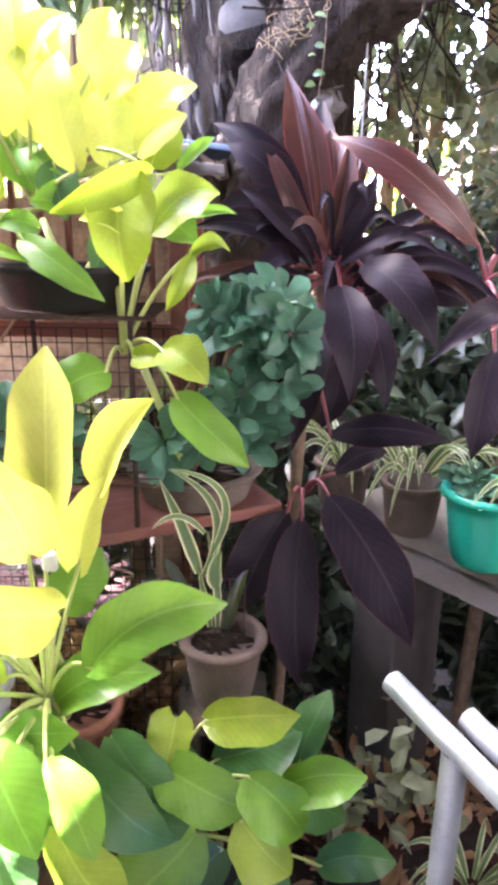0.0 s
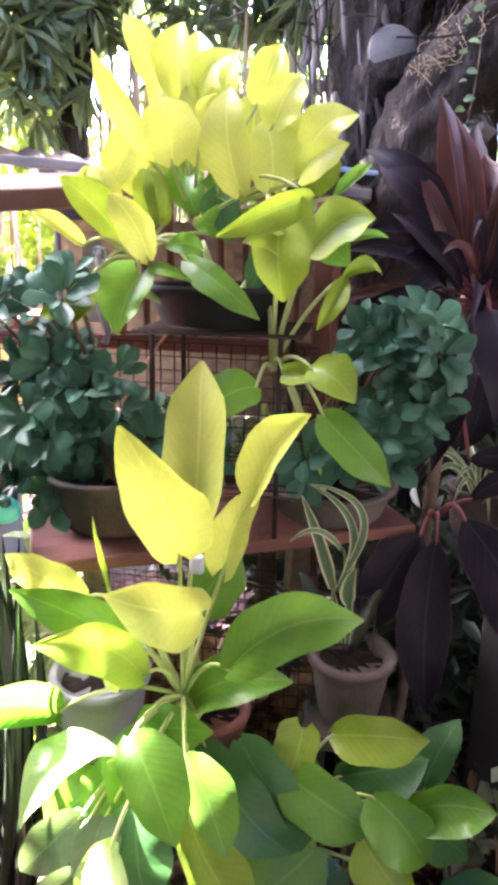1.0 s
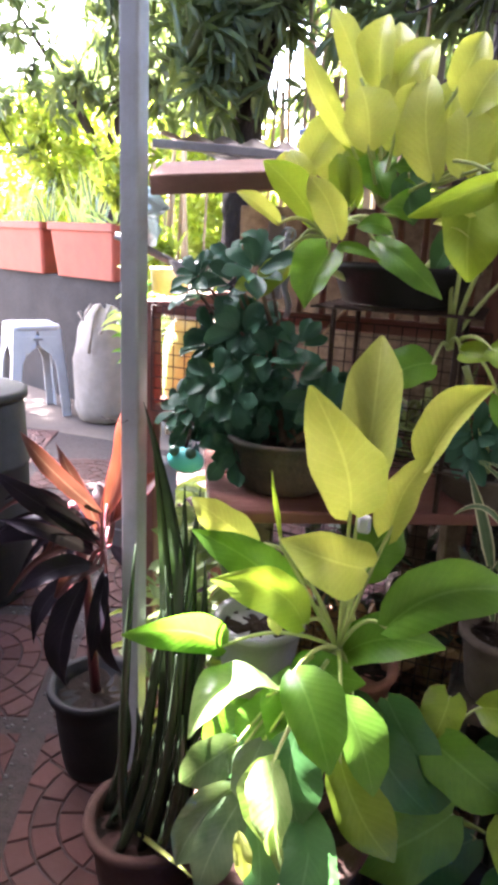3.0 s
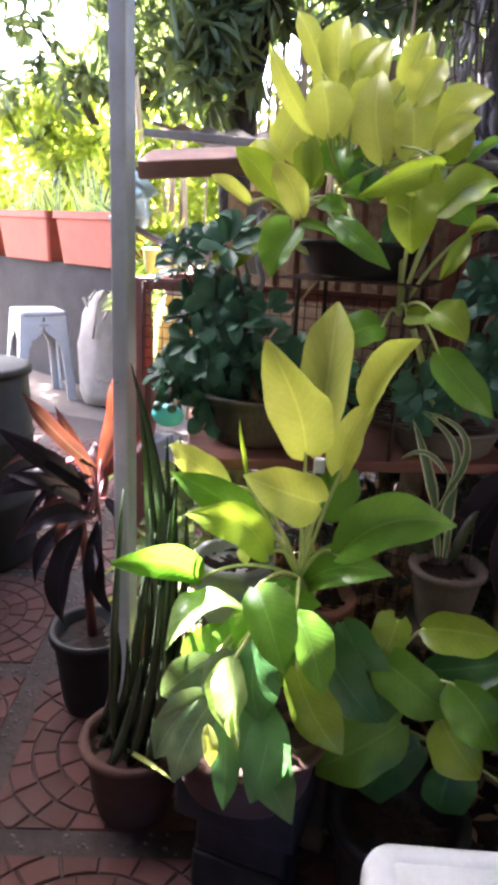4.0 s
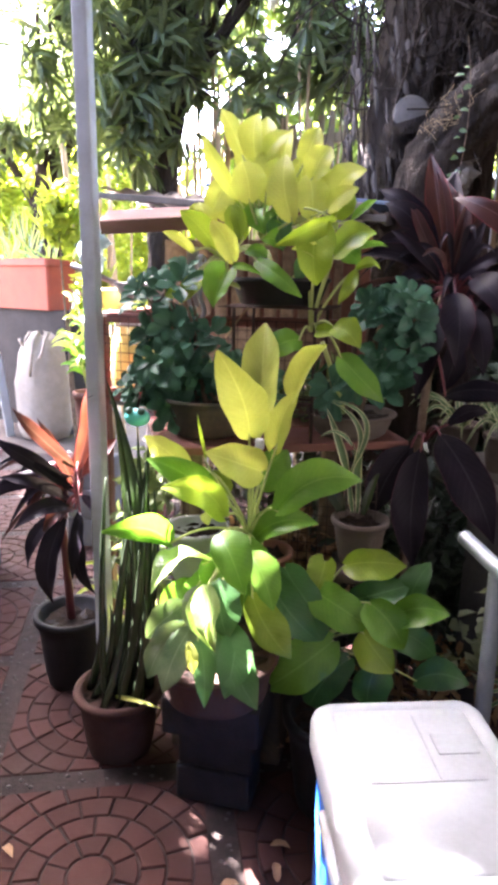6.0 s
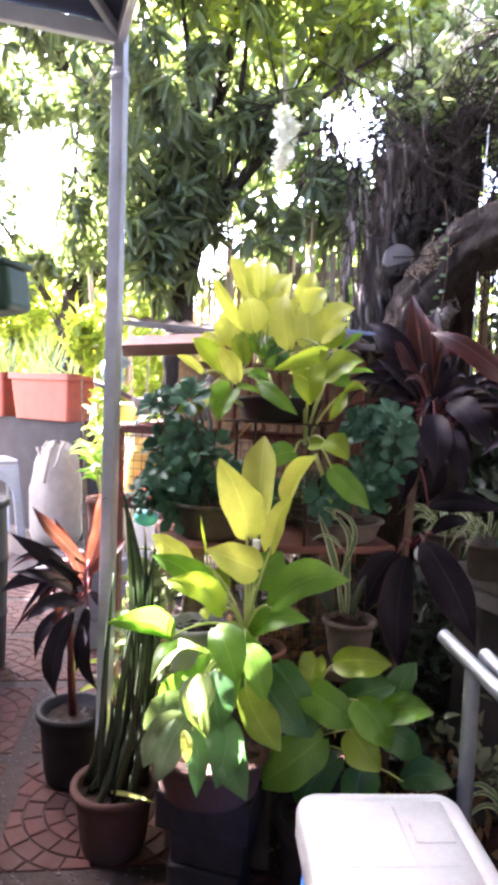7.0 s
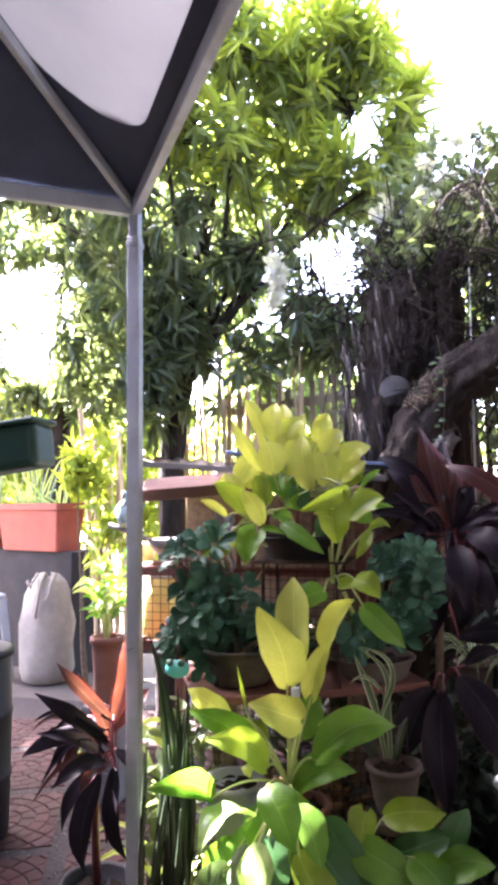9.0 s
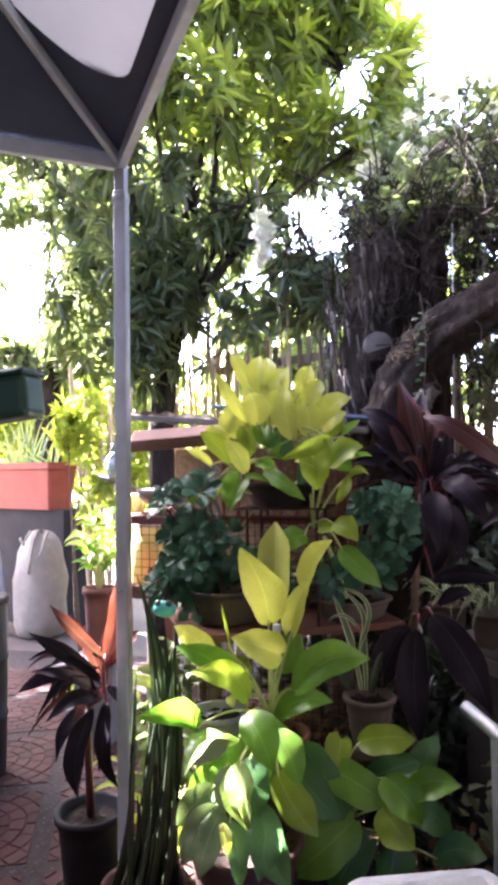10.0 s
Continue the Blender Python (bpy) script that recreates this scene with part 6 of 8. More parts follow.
leaf(up_plant, (-0.236, 1.120, 1.549), (-0.203, 1.120, 1.634), 0.064, LIME, bow=0.06, fold=0.32, shape=BROAD, root=(-0.346, 1.140, 1.372), sag=0, stem=STEM, thick=0.0032)
leaf(up_plant, (-0.246, 1.040, 1.408), (-0.268, 1.050, 1.563), 0.070, LIME, bow=0.05, fold=0.32, shape=BROAD, root=(-0.346, 1.140, 1.372), sag=0, stem=STEM, thick=0.0032)
leaf(up_plant, (-0.207, 1.080, 1.507), (-0.165, 1.080, 1.580), 0.070, LIME, bow=0.08, fold=0.32, shape=BROAD, root=(-0.346, 1.140, 1.372), sag=0, stem=STEM, thick=0.0032)
leaf(up_plant, (-0.157, 1.100, 1.464), (-0.081, 1.080, 1.528), 0.066, LIME, bow=0.08, fold=0.32, shape=BROAD, root=(-0.346, 1.140, 1.372), sag=0, stem=STEM, thick=0.0032)
leaf(up_plant, (-0.160, 1.140, 1.457), (-0.159, 1.140, 1.544), 0.075, LIME, bow=0.05, fold=0.32, shape=BROAD, root=(-0.346, 1.140, 1.372), sag=0, stem=STEM, thick=0.0032)
leaf(up_plant, (-0.162, 1.060, 1.433), (-0.092, 1.030, 1.481), 0.051, LIME, bow=0.16, fold=0.48, shape=BROAD, root=(-0.346, 1.140, 1.372), sag=0, stem=STEM, thick=0.0032)
leaf(up_plant, (-0.138, 1.020, 1.403), (-0.262, 0.950, 1.347), 0.045, CHARTREUSE, roll=-30, bow=0.25, fold=0.24, shape=BROAD, root=(-0.346, 1.140, 1.372), sag=0.05, stem=STEM, thick=0.0032)
leaf(up_plant, (-0.174, 1.000, 1.403), (-0.169, 0.960, 1.260), 0.091, CHARTREUSE, bow=0.1, fold=0.48, shape=BROAD, root=(-0.191, 1.040, 1.145), sag=0.1, stem=STEM, thick=0.0032)
leaf(up_plant, (-0.140, 1.020, 1.325), (-0.043, 1.050, 1.384), 0.071, CHARTREUSE, bow=0.12, fold=0.32, shape=BROAD, root=(-0.191, 1.040, 1.145), sag=0.02, stem=STEM, thick=0.0032)
leaf(up_plant, (-0.163, 0.980, 1.318), (-0.228, 0.960, 1.340), 0.034, LIME, bow=0.05, fold=0.8, shape=BROAD)
leaf(up_plant, (-0.326, 1.020, 1.311), (-0.206, 0.980, 1.233), 0.046, GREEN, bow=0.1, fold=0.32, shape=OVATE, root=(-0.416, 1.040, 1.311), sag=0.03, stem=STEM, thick=0.0032)
leaf(up_plant, (-0.082, 1.020, 1.295), (-0.121, 1.000, 1.215), 0.033, CHARTREUSE, bow=0.1, fold=0.64, shape=LANCE, root=(-0.191, 1.040, 1.145), sag=0.02, stem=STEM, thick=0.0032)
leaf(up_plant, (-0.088, 1.020, 1.292), (-0.025, 1.040, 1.298), 0.027, CHARTREUSE, bow=0.1, fold=0.64, shape=LANCE)
leaf(up_plant, (-0.110, 1.100, 1.411), (-0.053, 1.120, 1.464), 0.021, GREEN, bow=0.1, fold=0.64, shape=LANCE, root=(-0.346, 1.140, 1.372), sag=0, stem=STEM, thick=0.0032)
leaf(up_plant, (-0.107, 1.100, 1.343), (-0.018, 1.120, 1.354), 0.020, GREEN, bow=0.1, fold=0.64, shape=LANCE, root=(-0.346, 1.140, 1.372), sag=0, stem=STEM, thick=0.0032)
leaf(up_plant, (-0.263, 1.150, 1.457), (-0.249, 1.160, 1.578), 0.085, LIME, bow=0.05, fold=0.32, shape=BROAD, root=(-0.346, 1.140, 1.372), sag=0, stem=STEM, thick=0.0032)
leaf(up_plant, (-0.371, 1.160, 1.449), (-0.390, 1.160, 1.546), 0.087, CHARTREUSE, bow=0.05, fold=0.32, shape=BROAD, root=(-0.346, 1.140, 1.372), sag=0, stem=STEM, thick=0.0032)
leaf(up_plant, (-0.294, 1.160, 1.511), (-0.281, 1.180, 1.645), 0.051, LIME, bow=0.05, fold=0.32, shape=BROAD, root=(-0.346, 1.140, 1.372), sag=0, stem=STEM, thick=0.0032)
leaf(up_plant, (-0.295, 1.100, 1.422), (-0.276, 1.080, 1.340), 0.067, DEEP, bow=0.05, fold=0.32, shape=OVATE, root=(-0.346, 1.140, 1.372), sag=0, stem=STEM, thick=0.0032)
leaf(up_plant, (-0.357, 1.140, 1.456), (-0.328, 1.100, 1.383), 0.068, GREEN, bow=0.05, fold=0.32, shape=OVATE, root=(-0.346, 1.140, 1.372), sag=0, stem=STEM, thick=0.0032)
leaf(up_plant, (-0.492, 1.020, 1.331), (-0.554, 0.980, 1.380), 0.027, LIME, bow=0.08, fold=0.48, shape=BROAD, root=(-0.416, 1.040, 1.311), sag=0.02, stem=STEM, thick=0.0032)
leaf(up_plant, (-0.437, 1.060, 1.333), (-0.525, 1.020, 1.432), 0.058, CHARTREUSE, bow=0.06, fold=0.32, shape=BROAD, root=(-0.416, 1.040, 1.311), sag=0, stem=STEM, thick=0.0032)
leaf(up_plant, (-0.386, 1.020, 1.310), (-0.431, 0.980, 1.403), 0.055, LIME, bow=0.06, fold=0.4, shape=BROAD, root=(-0.416, 1.040, 1.311), sag=0, stem=STEM, thick=0.0032)
leaf(up_plant, (-0.478, 1.120, 1.432), (-0.427, 1.120, 1.522), 0.067, LIME, bow=0.06, fold=0.32, shape=BROAD, root=(-0.416, 1.040, 1.311), sag=0, stem=STEM, thick=0.0032)
leaf(up_plant, (-0.515, 1.120, 1.413), (-0.523, 1.120, 1.460), 0.036, LIME, bow=0.06, fold=0.32, shape=BROAD, root=(-0.416, 1.040, 1.311), sag=0, stem=STEM, thick=0.0032)
leaf(up_plant, (-0.378, 1.080, 1.367), (-0.402, 1.080, 1.456), 0.039, CHARTREUSE, bow=0.06, fold=0.32, shape=BROAD, root=(-0.416, 1.040, 1.311), sag=0, stem=STEM, thick=0.0032)
leaf(up_plant, (-0.395, 1.000, 1.289), (-0.420, 0.960, 1.200), 0.076, GREEN, bow=0.06, fold=0.24, shape=HEART, root=(-0.416, 1.040, 1.311), sag=0.03, stem=STEM, thick=0.0032)
leaf(up_plant, (-0.473, 1.020, 1.270), (-0.519, 0.990, 1.206), 0.052, CHARTREUSE, bow=0.06, fold=0.32, shape=BROAD, root=(-0.416, 1.040, 1.311), sag=0.03, stem=STEM, thick=0.0032)
leaf(up_plant, (-0.506, 1.000, 1.234), (-0.553, 0.980, 1.225), 0.031, CHARTREUSE, bow=0.06, fold=0.32, shape=BROAD, root=(-0.416, 1.040, 1.311), sag=0.03, stem=STEM, thick=0.0032)
leaf(up_plant, (-0.301, 1.020, 1.326), (-0.353, 1.000, 1.332), 0.035, GREEN, bow=0.2, fold=0.32, shape=OVATE, root=(-0.416, 1.040, 1.311), sag=0.03, stem=STEM, thick=0.0032)
leaf(up_plant, (-0.383, 1.000, 1.299), (-0.305, 0.980, 1.281), 0.021, GREEN, bow=0.1, fold=0.48, shape=LANCE)
leaf(up_plant, (-0.206, 0.980, 1.128), (-0.280, 0.940, 1.094), 0.072, GREEN, bow=0.06, fold=0.24, shape=OVATE, root=(-0.191, 1.040, 1.145), sag=0.02, stem=STEM, thick=0.0032)
leaf(up_plant, (-0.167, 0.990, 1.148), (-0.114, 0.970, 1.146), 0.039, CHARTREUSE, bow=0.06, fold=0.48, shape=BROAD, root=(-0.191, 1.040, 1.145), sag=0.02, stem=STEM, thick=0.0032)
leaf(up_plant, (-0.123, 0.970, 1.160), (-0.057, 0.940, 1.121), 0.064, CHARTREUSE, bow=0.1, fold=0.32, shape=BROAD, root=(-0.191, 1.040, 1.145), sag=0.02, stem=STEM, thick=0.0032)
leaf(up_plant, (-0.103, 0.970, 1.092), (0.005, 0.940, 0.996), 0.064, GREEN, bow=0.08, fold=0.32, shape=OVATE, root=(-0.191, 1.040, 1.145), sag=0.03, stem=STEM, thick=0.0032)
leaf(up_plant, (-0.377, 1.180, 1.461), (-0.438, 1.200, 1.653), 0.058, LIME, bow=0.05, fold=0.4, shape=BROAD, root=(-0.346, 1.140, 1.372), sag=0, stem=STEM, thick=0.0032)
leaf(up_plant, (-0.345, 1.180, 1.523), (-0.354, 1.200, 1.682), 0.068, LIME, bow=0.05, fold=0.4, shape=BROAD, root=(-0.346, 1.140, 1.372), sag=0, stem=STEM, thick=0.0032)
leaf(up_plant, (-0.312, 1.120, 1.454), (-0.313, 1.120, 1.602), 0.083, LIME, bow=0.05, fold=0.4, shape=BROAD, root=(-0.346, 1.140, 1.372), sag=0, stem=STEM, thick=0.0032)
leaf(up_plant, (-0.259, 1.100, 1.422), (-0.289, 1.120, 1.566), 0.079, LIME, bow=0.06, fold=0.4, shape=BROAD, root=(-0.346, 1.140, 1.372), sag=0, stem=STEM, thick=0.0032)
leaf(up_plant, (-0.229, 1.160, 1.459), (-0.204, 1.180, 1.598), 0.077, LIME, bow=0.05, fold=0.32, shape=BROAD, root=(-0.346, 1.140, 1.372), sag=0, stem=STEM, thick=0.0032)
leaf(up_plant, (-0.206, 1.080, 1.417), (-0.218, 1.080, 1.522), 0.083, LIME, bow=0.06, fold=0.32, shape=BROAD, root=(-0.346, 1.140, 1.372), sag=0, stem=STEM, thick=0.0032)
leaf(up_plant, (-0.152, 1.120, 1.421), (-0.115, 1.120, 1.486), 0.066, CHARTREUSE, bow=0.08, fold=0.32, shape=BROAD, root=(-0.346, 1.140, 1.372), sag=0, stem=STEM, thick=0.0032)
leaf(up_plant, (-0.425, 1.140, 1.416), (-0.461, 1.150, 1.520), 0.075, LIME, bow=0.06, fold=0.32, shape=BROAD, root=(-0.416, 1.040, 1.311), sag=0, stem=STEM, thick=0.0032)
leaf(up_plant, (-0.396, 1.080, 1.364), (-0.415, 1.080, 1.451), 0.055, CHARTREUSE, bow=0.06, fold=0.4, shape=BROAD, root=(-0.416, 1.040, 1.311), sag=0, stem=STEM, thick=0.0032)
leaf(up_plant, (-0.472, 1.100, 1.368), (-0.507, 1.100, 1.460), 0.053, LIME, bow=0.06, fold=0.4, shape=BROAD, root=(-0.416, 1.040, 1.311), sag=0, stem=STEM, thick=0.0032)
leaf(up_plant, (-0.281, 1.100, 1.349), (-0.323, 1.060, 1.364), 0.050, GREEN, bow=0.1, fold=0.32, shape=OVATE, root=(-0.416, 1.040, 1.311), sag=0.02, stem=STEM, thick=0.0032)
leaf(up_plant, (-0.261, 1.140, 1.413), (-0.318, 1.100, 1.435), 0.068, GREEN, bow=0.1, fold=0.32, shape=OVATE, root=(-0.346, 1.140, 1.372), sag=0, stem=STEM, thick=0.0032)
leaf(up_plant, (-0.133, 1.080, 1.351), (-0.077, 1.060, 1.310), 0.056, GREEN, bow=0.1, fold=0.32, shape=OVATE, root=(-0.191, 1.040, 1.145), sag=0.02, stem=STEM, thick=0.0032)
leaf(up_plant, (-0.212, 1.080, 1.332), (-0.232, 1.040, 1.263), 0.049, DEEP, bow=0.1, fold=0.32, shape=OVATE, root=(-0.191, 1.040, 1.145), sag=0.02, stem=STEM, thick=0.0032)
up_at = up_plant.location.copy()
for a, b in (((-0.10, 1.06, 0.94), (-0.16, 1.04, 1.12)), ((-0.28, 1.12, 1.22), (-0.45, 1.04, 1.28)), ((-0.28, 1.12, 1.22), (-0.33, 1.14, 1.34)), ((-0.30, 1.12, 1.22), (-0.20, 1.10, 1.36))):
    v, f = tube([p - up_at for p in bend(a, b, (0.01, -0.02, -0.01))], 0.006, 8)
    mesh_object("vine_stem", v, f, STEM, up_plant)

cord_plant = thing("cordyline", (0.120, 1.220, 0.000), "tall dark purple cordyline with maroon new leaves", "plant")
leaf(cord_plant, (0.125, 1.260, 1.300), (0.063, 1.330, 1.604), 0.066, MAROON, bow=0.04, fold=0.35, shape=LANCE, root=(0.135, 1.240, 1.262), sag=0, stem=REDSTEM, thick=0.0036)
leaf(cord_plant, (0.147, 1.220, 1.310), (0.141, 1.280, 1.504), 0.068, MAROON, bow=0.04, fold=0.3, shape=LANCE, root=(0.135, 1.240, 1.262), sag=0, stem=REDSTEM, thick=0.0036)
leaf(cord_plant, (0.124, 1.210, 1.291), (0.080, 1.240, 1.559), 0.032, MAROON, bow=0.05, fold=0.5, shape=LANCE, root=(0.135, 1.240, 1.262), sag=0, stem=REDSTEM, thick=0.0036)
leaf(cord_plant, (0.139, 1.200, 1.292), (0.167, 1.220, 1.480), 0.038, MAROON, bow=0.05, fold=0.5, shape=LANCE, root=(0.135, 1.240, 1.262), sag=0, stem=REDSTEM, thick=0.0036)
leaf(cord_plant, (0.116, 1.210, 1.287), (0.025, 1.200, 1.468), 0.036, MAROON, bow=0.06, fold=0.5, shape=LANCE, root=(0.135, 1.240, 1.262), sag=0, stem=REDSTEM, thick=0.0036)
leaf(cord_plant, (0.146, 1.200, 1.283), (0.208, 1.180, 1.425), 0.032, PURPLE, bow=0.1, fold=0.5, shape=LANCE, root=(0.135, 1.240, 1.262), sag=0, stem=REDSTEM, thick=0.0036)
leaf(cord_plant, (0.112, 1.200, 1.280), (-0.011, 1.160, 1.396), 0.030, PURPLE, bow=0.12, fold=0.5, shape=LANCE, root=(0.135, 1.240, 1.262), sag=0, stem=REDSTEM, thick=0.0036)
leaf(cord_plant, (0.154, 1.200, 1.273), (0.263, 1.150, 1.339), 0.028, PURPLE, bow=0.16, fold=0.5, shape=LANCE, root=(0.135, 1.240, 1.262), sag=0, stem=REDSTEM, thick=0.0036)
leaf(cord_plant, (0.137, 1.280, 1.319), (0.102, 1.340, 1.551), 0.061, MAROON, bow=0.04, fold=0.3, shape=LANCE, root=(0.135, 1.240, 1.262), sag=0, stem=REDSTEM, thick=0.0036)
leaf(cord_plant, (0.165, 1.300, 1.314), (0.138, 1.400, 1.575), 0.063, PURPLE, bow=0.04, fold=0.3, shape=LANCE, root=(0.135, 1.240, 1.262), sag=0, stem=REDSTEM, thick=0.0036)
leaf(cord_plant, (0.104, 1.260, 1.338), (-0.065, 1.300, 1.517), 0.066, PURPLE, bow=0.04, fold=0.3, shape=LANCE, root=(0.135, 1.240, 1.262), sag=0, stem=REDSTEM, thick=0.0036)
leaf(cord_plant, (0.083, 1.220, 1.351), (-0.035, 1.200, 1.467), 0.073, PURPLE, bow=0.08, fold=0.15, shape=LANCE, root=(0.135, 1.240, 1.262), sag=0, stem=REDSTEM, thick=0.0036)
leaf(cord_plant, (0.081, 1.220, 1.339), (-0.061, 1.160, 1.359), 0.043, PURPLE, bow=0.06, fold=0.3, shape=LANCE, root=(0.135, 1.240, 1.262), sag=0, stem=REDSTEM, thick=0.0036)
leaf(cord_plant, (0.088, 1.220, 1.272), (-0.087, 1.140, 1.334), 0.053, PURPLE, bow=0.14, fold=0.25, shape=LANCE, root=(0.135, 1.240, 1.262), sag=0, stem=REDSTEM, thick=0.0036)
leaf(cord_plant, (0.083, 1.220, 1.272), (0.000, 1.120, 1.238), 0.042, PURPLE, bow=0.2, fold=0.25, shape=LANCE, root=(0.135, 1.240, 1.262), sag=0, stem=REDSTEM, thick=0.0036)
leaf(cord_plant, (0.167, 1.220, 1.273), (0.314, 1.200, 1.374), 0.035, PURPLE, bow=0.12, fold=0.3, shape=LANCE, root=(0.135, 1.240, 1.262), sag=0, stem=REDSTEM, thick=0.0036)
leaf(cord_plant, (0.163, 1.220, 1.254), (0.240, 1.150, 1.284), 0.042, PURPLE, bow=0.12, fold=0.3, shape=LANCE, root=(0.135, 1.240, 1.262), sag=0, stem=REDSTEM, thick=0.0036)
leaf(cord_plant, (0.187, 1.160, 1.276), (0.300, 1.060, 1.160), 0.078, PURPLE, bow=0.22, fold=0.2, shape=LANCE, root=(0.135, 1.240, 1.262), sag=0.02, stem=REDSTEM, thick=0.0036)
leaf(cord_plant, (0.151, 1.140, 1.245), (0.164, 1.040, 1.078), 0.082, PURPLE, bow=0.12, fold=0.2, shape=LANCE, root=(0.135, 1.240, 1.262), sag=0.03, stem=REDSTEM, thick=0.0036)
leaf(cord_plant, (0.204, 1.180, 1.205), (0.234, 1.100, 1.049), 0.057, PURPLE, bow=0.1, fold=0.2, shape=LANCE, root=(0.135, 1.240, 1.262), sag=0.03, stem=REDSTEM, thick=0.0036)
leaf(cord_plant, (0.119, 1.160, 1.210), (0.077, 1.060, 0.987), 0.066, PURPLE, bow=0.08, fold=0.3, shape=LANCE, root=(0.108, 1.200, 1.107), sag=0.03, stem=REDSTEM, thick=0.0036)
leaf(cord_plant, (0.149, 1.160, 0.983), (0.334, 1.080, 1.001), 0.056, PURPLE, bow=0.12, fold=0.2, shape=LANCE, root=(0.108, 1.200, 1.107), sag=0.02, stem=REDSTEM, thick=0.0036)
leaf(cord_plant, (0.260, 1.240, 1.263), (0.384, 1.200, 1.210), 0.069, PURPLE, bow=0.12, fold=0.2, shape=LANCE, root=(0.135, 1.240, 1.262), sag=0.02, stem=REDSTEM, thick=0.0036)
leaf(cord_plant, (0.075, 1.120, 0.852), (-0.013, 1.060, 0.667), 0.090, PURPLE, bow=0.1, fold=0.2, shape=LANCE, root=(0.107, 1.200, 0.848), sag=0.03, stem=REDSTEM, thick=0.0036)
leaf(cord_plant, (0.099, 1.100, 0.850), (0.101, 1.020, 0.552), 0.092, PURPLE, bow=0.08, fold=0.2, shape=LANCE, root=(0.107, 1.200, 0.848), sag=0.03, stem=REDSTEM, thick=0.0036)
leaf(cord_plant, (0.142, 1.100, 0.893), (0.291, 1.000, 0.651), 0.105, PURPLE, bow=0.12, fold=0.2, shape=LANCE, root=(0.107, 1.200, 0.848), sag=0.03, stem=REDSTEM, thick=0.0036)
leaf(cord_plant, (0.161, 1.180, 0.901), (0.266, 1.200, 0.940), 0.042, PURPLE, bow=0.1, fold=0.2, shape=LANCE, root=(0.107, 1.200, 0.848), sag=0.01, stem=REDSTEM, thick=0.0036)
leaf(cord_plant, (0.165, 1.220, 1.125), (0.138, 1.200, 0.982), 0.062, PURPLE, bow=0.1, fold=0.2, shape=LANCE, root=(0.108, 1.200, 1.107), sag=0.01, stem=REDSTEM, thick=0.0036)
cord_at = cord_plant.location.copy()
v, f = tube([Vector(p) - cord_at for p in ((0.06, 1.18, 0.0), (0.07, 1.19, 0.4), (0.09, 1.20, 0.8), (0.10, 1.21, 1.0), (0.13, 1.23, 1.30))], [0.014, 0.013, 0.012, 0.012, 0.011], 10)
mesh_object("stalk", v, f, WOODSTEM, cord_plant)

rc = random.Random(21)
for k in range(16):
    a = k * 2.4 + rc.uniform(-0.3, 0.3)
    ln = rc.uniform(0.16, 0.27)
    b = Vector((0.155, 1.24, 1.20 - 0.006 * k)) + Vector((math.cos(a), math.sin(a), 0)) * 0.012
    t = b + Vector((math.cos(a) * ln * 0.8, math.sin(a) * ln * 0.55 - 0.02, rc.uniform(-0.10, 0.12)))
    strap(cord_plant, b, t, rc.uniform(0.022, 0.036), MAROON if k % 4 == 0 else PURPLE, (0, 0, rc.uniform(0.04, 0.09)), 0.35, neck=0.22)
for k in range(6):
    a = k * 1.05
    b = Vector((0.155, 1.25, 1.22))
    t = b + Vector((rc.uniform(-0.07, 0.06), rc.uniform(-0.02, 0.06), rc.uniform(0.18, 0.27)))
    strap(cord_plant, b, t, rc.uniform(0.026, 0.036), MAROON, (rc.uniform(-0.015, 0.015), 0, 0), 0.4, neck=0.22)
# arching side leaves on red stalks
for k in range(18):
    a = radians(-25 + 230 * (k + rc.uniform(-0.3, 0.3)) / 17)
    ln = rc.uniform(0.17, 0.25)
    b = Vector((0.15 + 0.05 * math.cos(a), 1.19, 1.245 + 0.045 * math.sin(a)))
    t = b + Vector((math.cos(a) * ln, rc.uniform(-0.09, -0.01), math.sin(a) * ln * 0.4 - rc.uniform(0.01, 0.06)))
    strap(cord_plant, b, t, rc.uniform(0.016, 0.026), MAROON if k % 5 == 0 else PURPLE, (0, 0, rc.uniform(0.03, 0.07)), 0.4, neck=0.2)
    v, f = tube(bend(Vector((0.148, 1.225, 1.19 + 0.003 * k)) - cord_at, b - cord_at, (0, 0, 0.01), 4), [0.006, 0.005, 0.0042, 0.0036, 0.003], 6)
    mesh_object("leaf_stalk", v, f, REDSTEM, cord_plant)

cord2_plant = thing("cordyline", (0.420, 1.180, 0.000), "second dark purple cordyline with a red stem", "plant")
leaf(cord2_plant, (0.377, 1.160, 1.309), (0.135, 1.140, 1.476), 0.070, MAROON, bow=0.1, fold=0.3, shape=LANCE, root=(0.397, 1.160, 1.251), sag=0, stem=REDSTEM, thick=0.0036)
leaf(cord2_plant, (0.405, 1.100, 1.184), (0.274, 1.000, 1.145), 0.044, PURPLE, bow=0.25, fold=0.2, shape=LANCE, root=(0.397, 1.160, 1.251), sag=0.02, stem=REDSTEM, thick=0.0036)
leaf(cord2_plant, (0.402, 1.100, 1.147), (0.365, 1.040, 0.978), 0.070, PURPLE, bow=0.12, fold=0.2, shape=LANCE, root=(0.397, 1.160, 1.251), sag=0.02, stem=REDSTEM, thick=0.0036)
leaf(cord2_plant, (0.414, 1.180, 1.193), (0.266, 1.200, 1.265), 0.058, PURPLE, bow=0.12, fold=0.2, shape=LANCE, root=(0.397, 1.160, 1.251), sag=0.02, stem=REDSTEM, thick=0.0036)
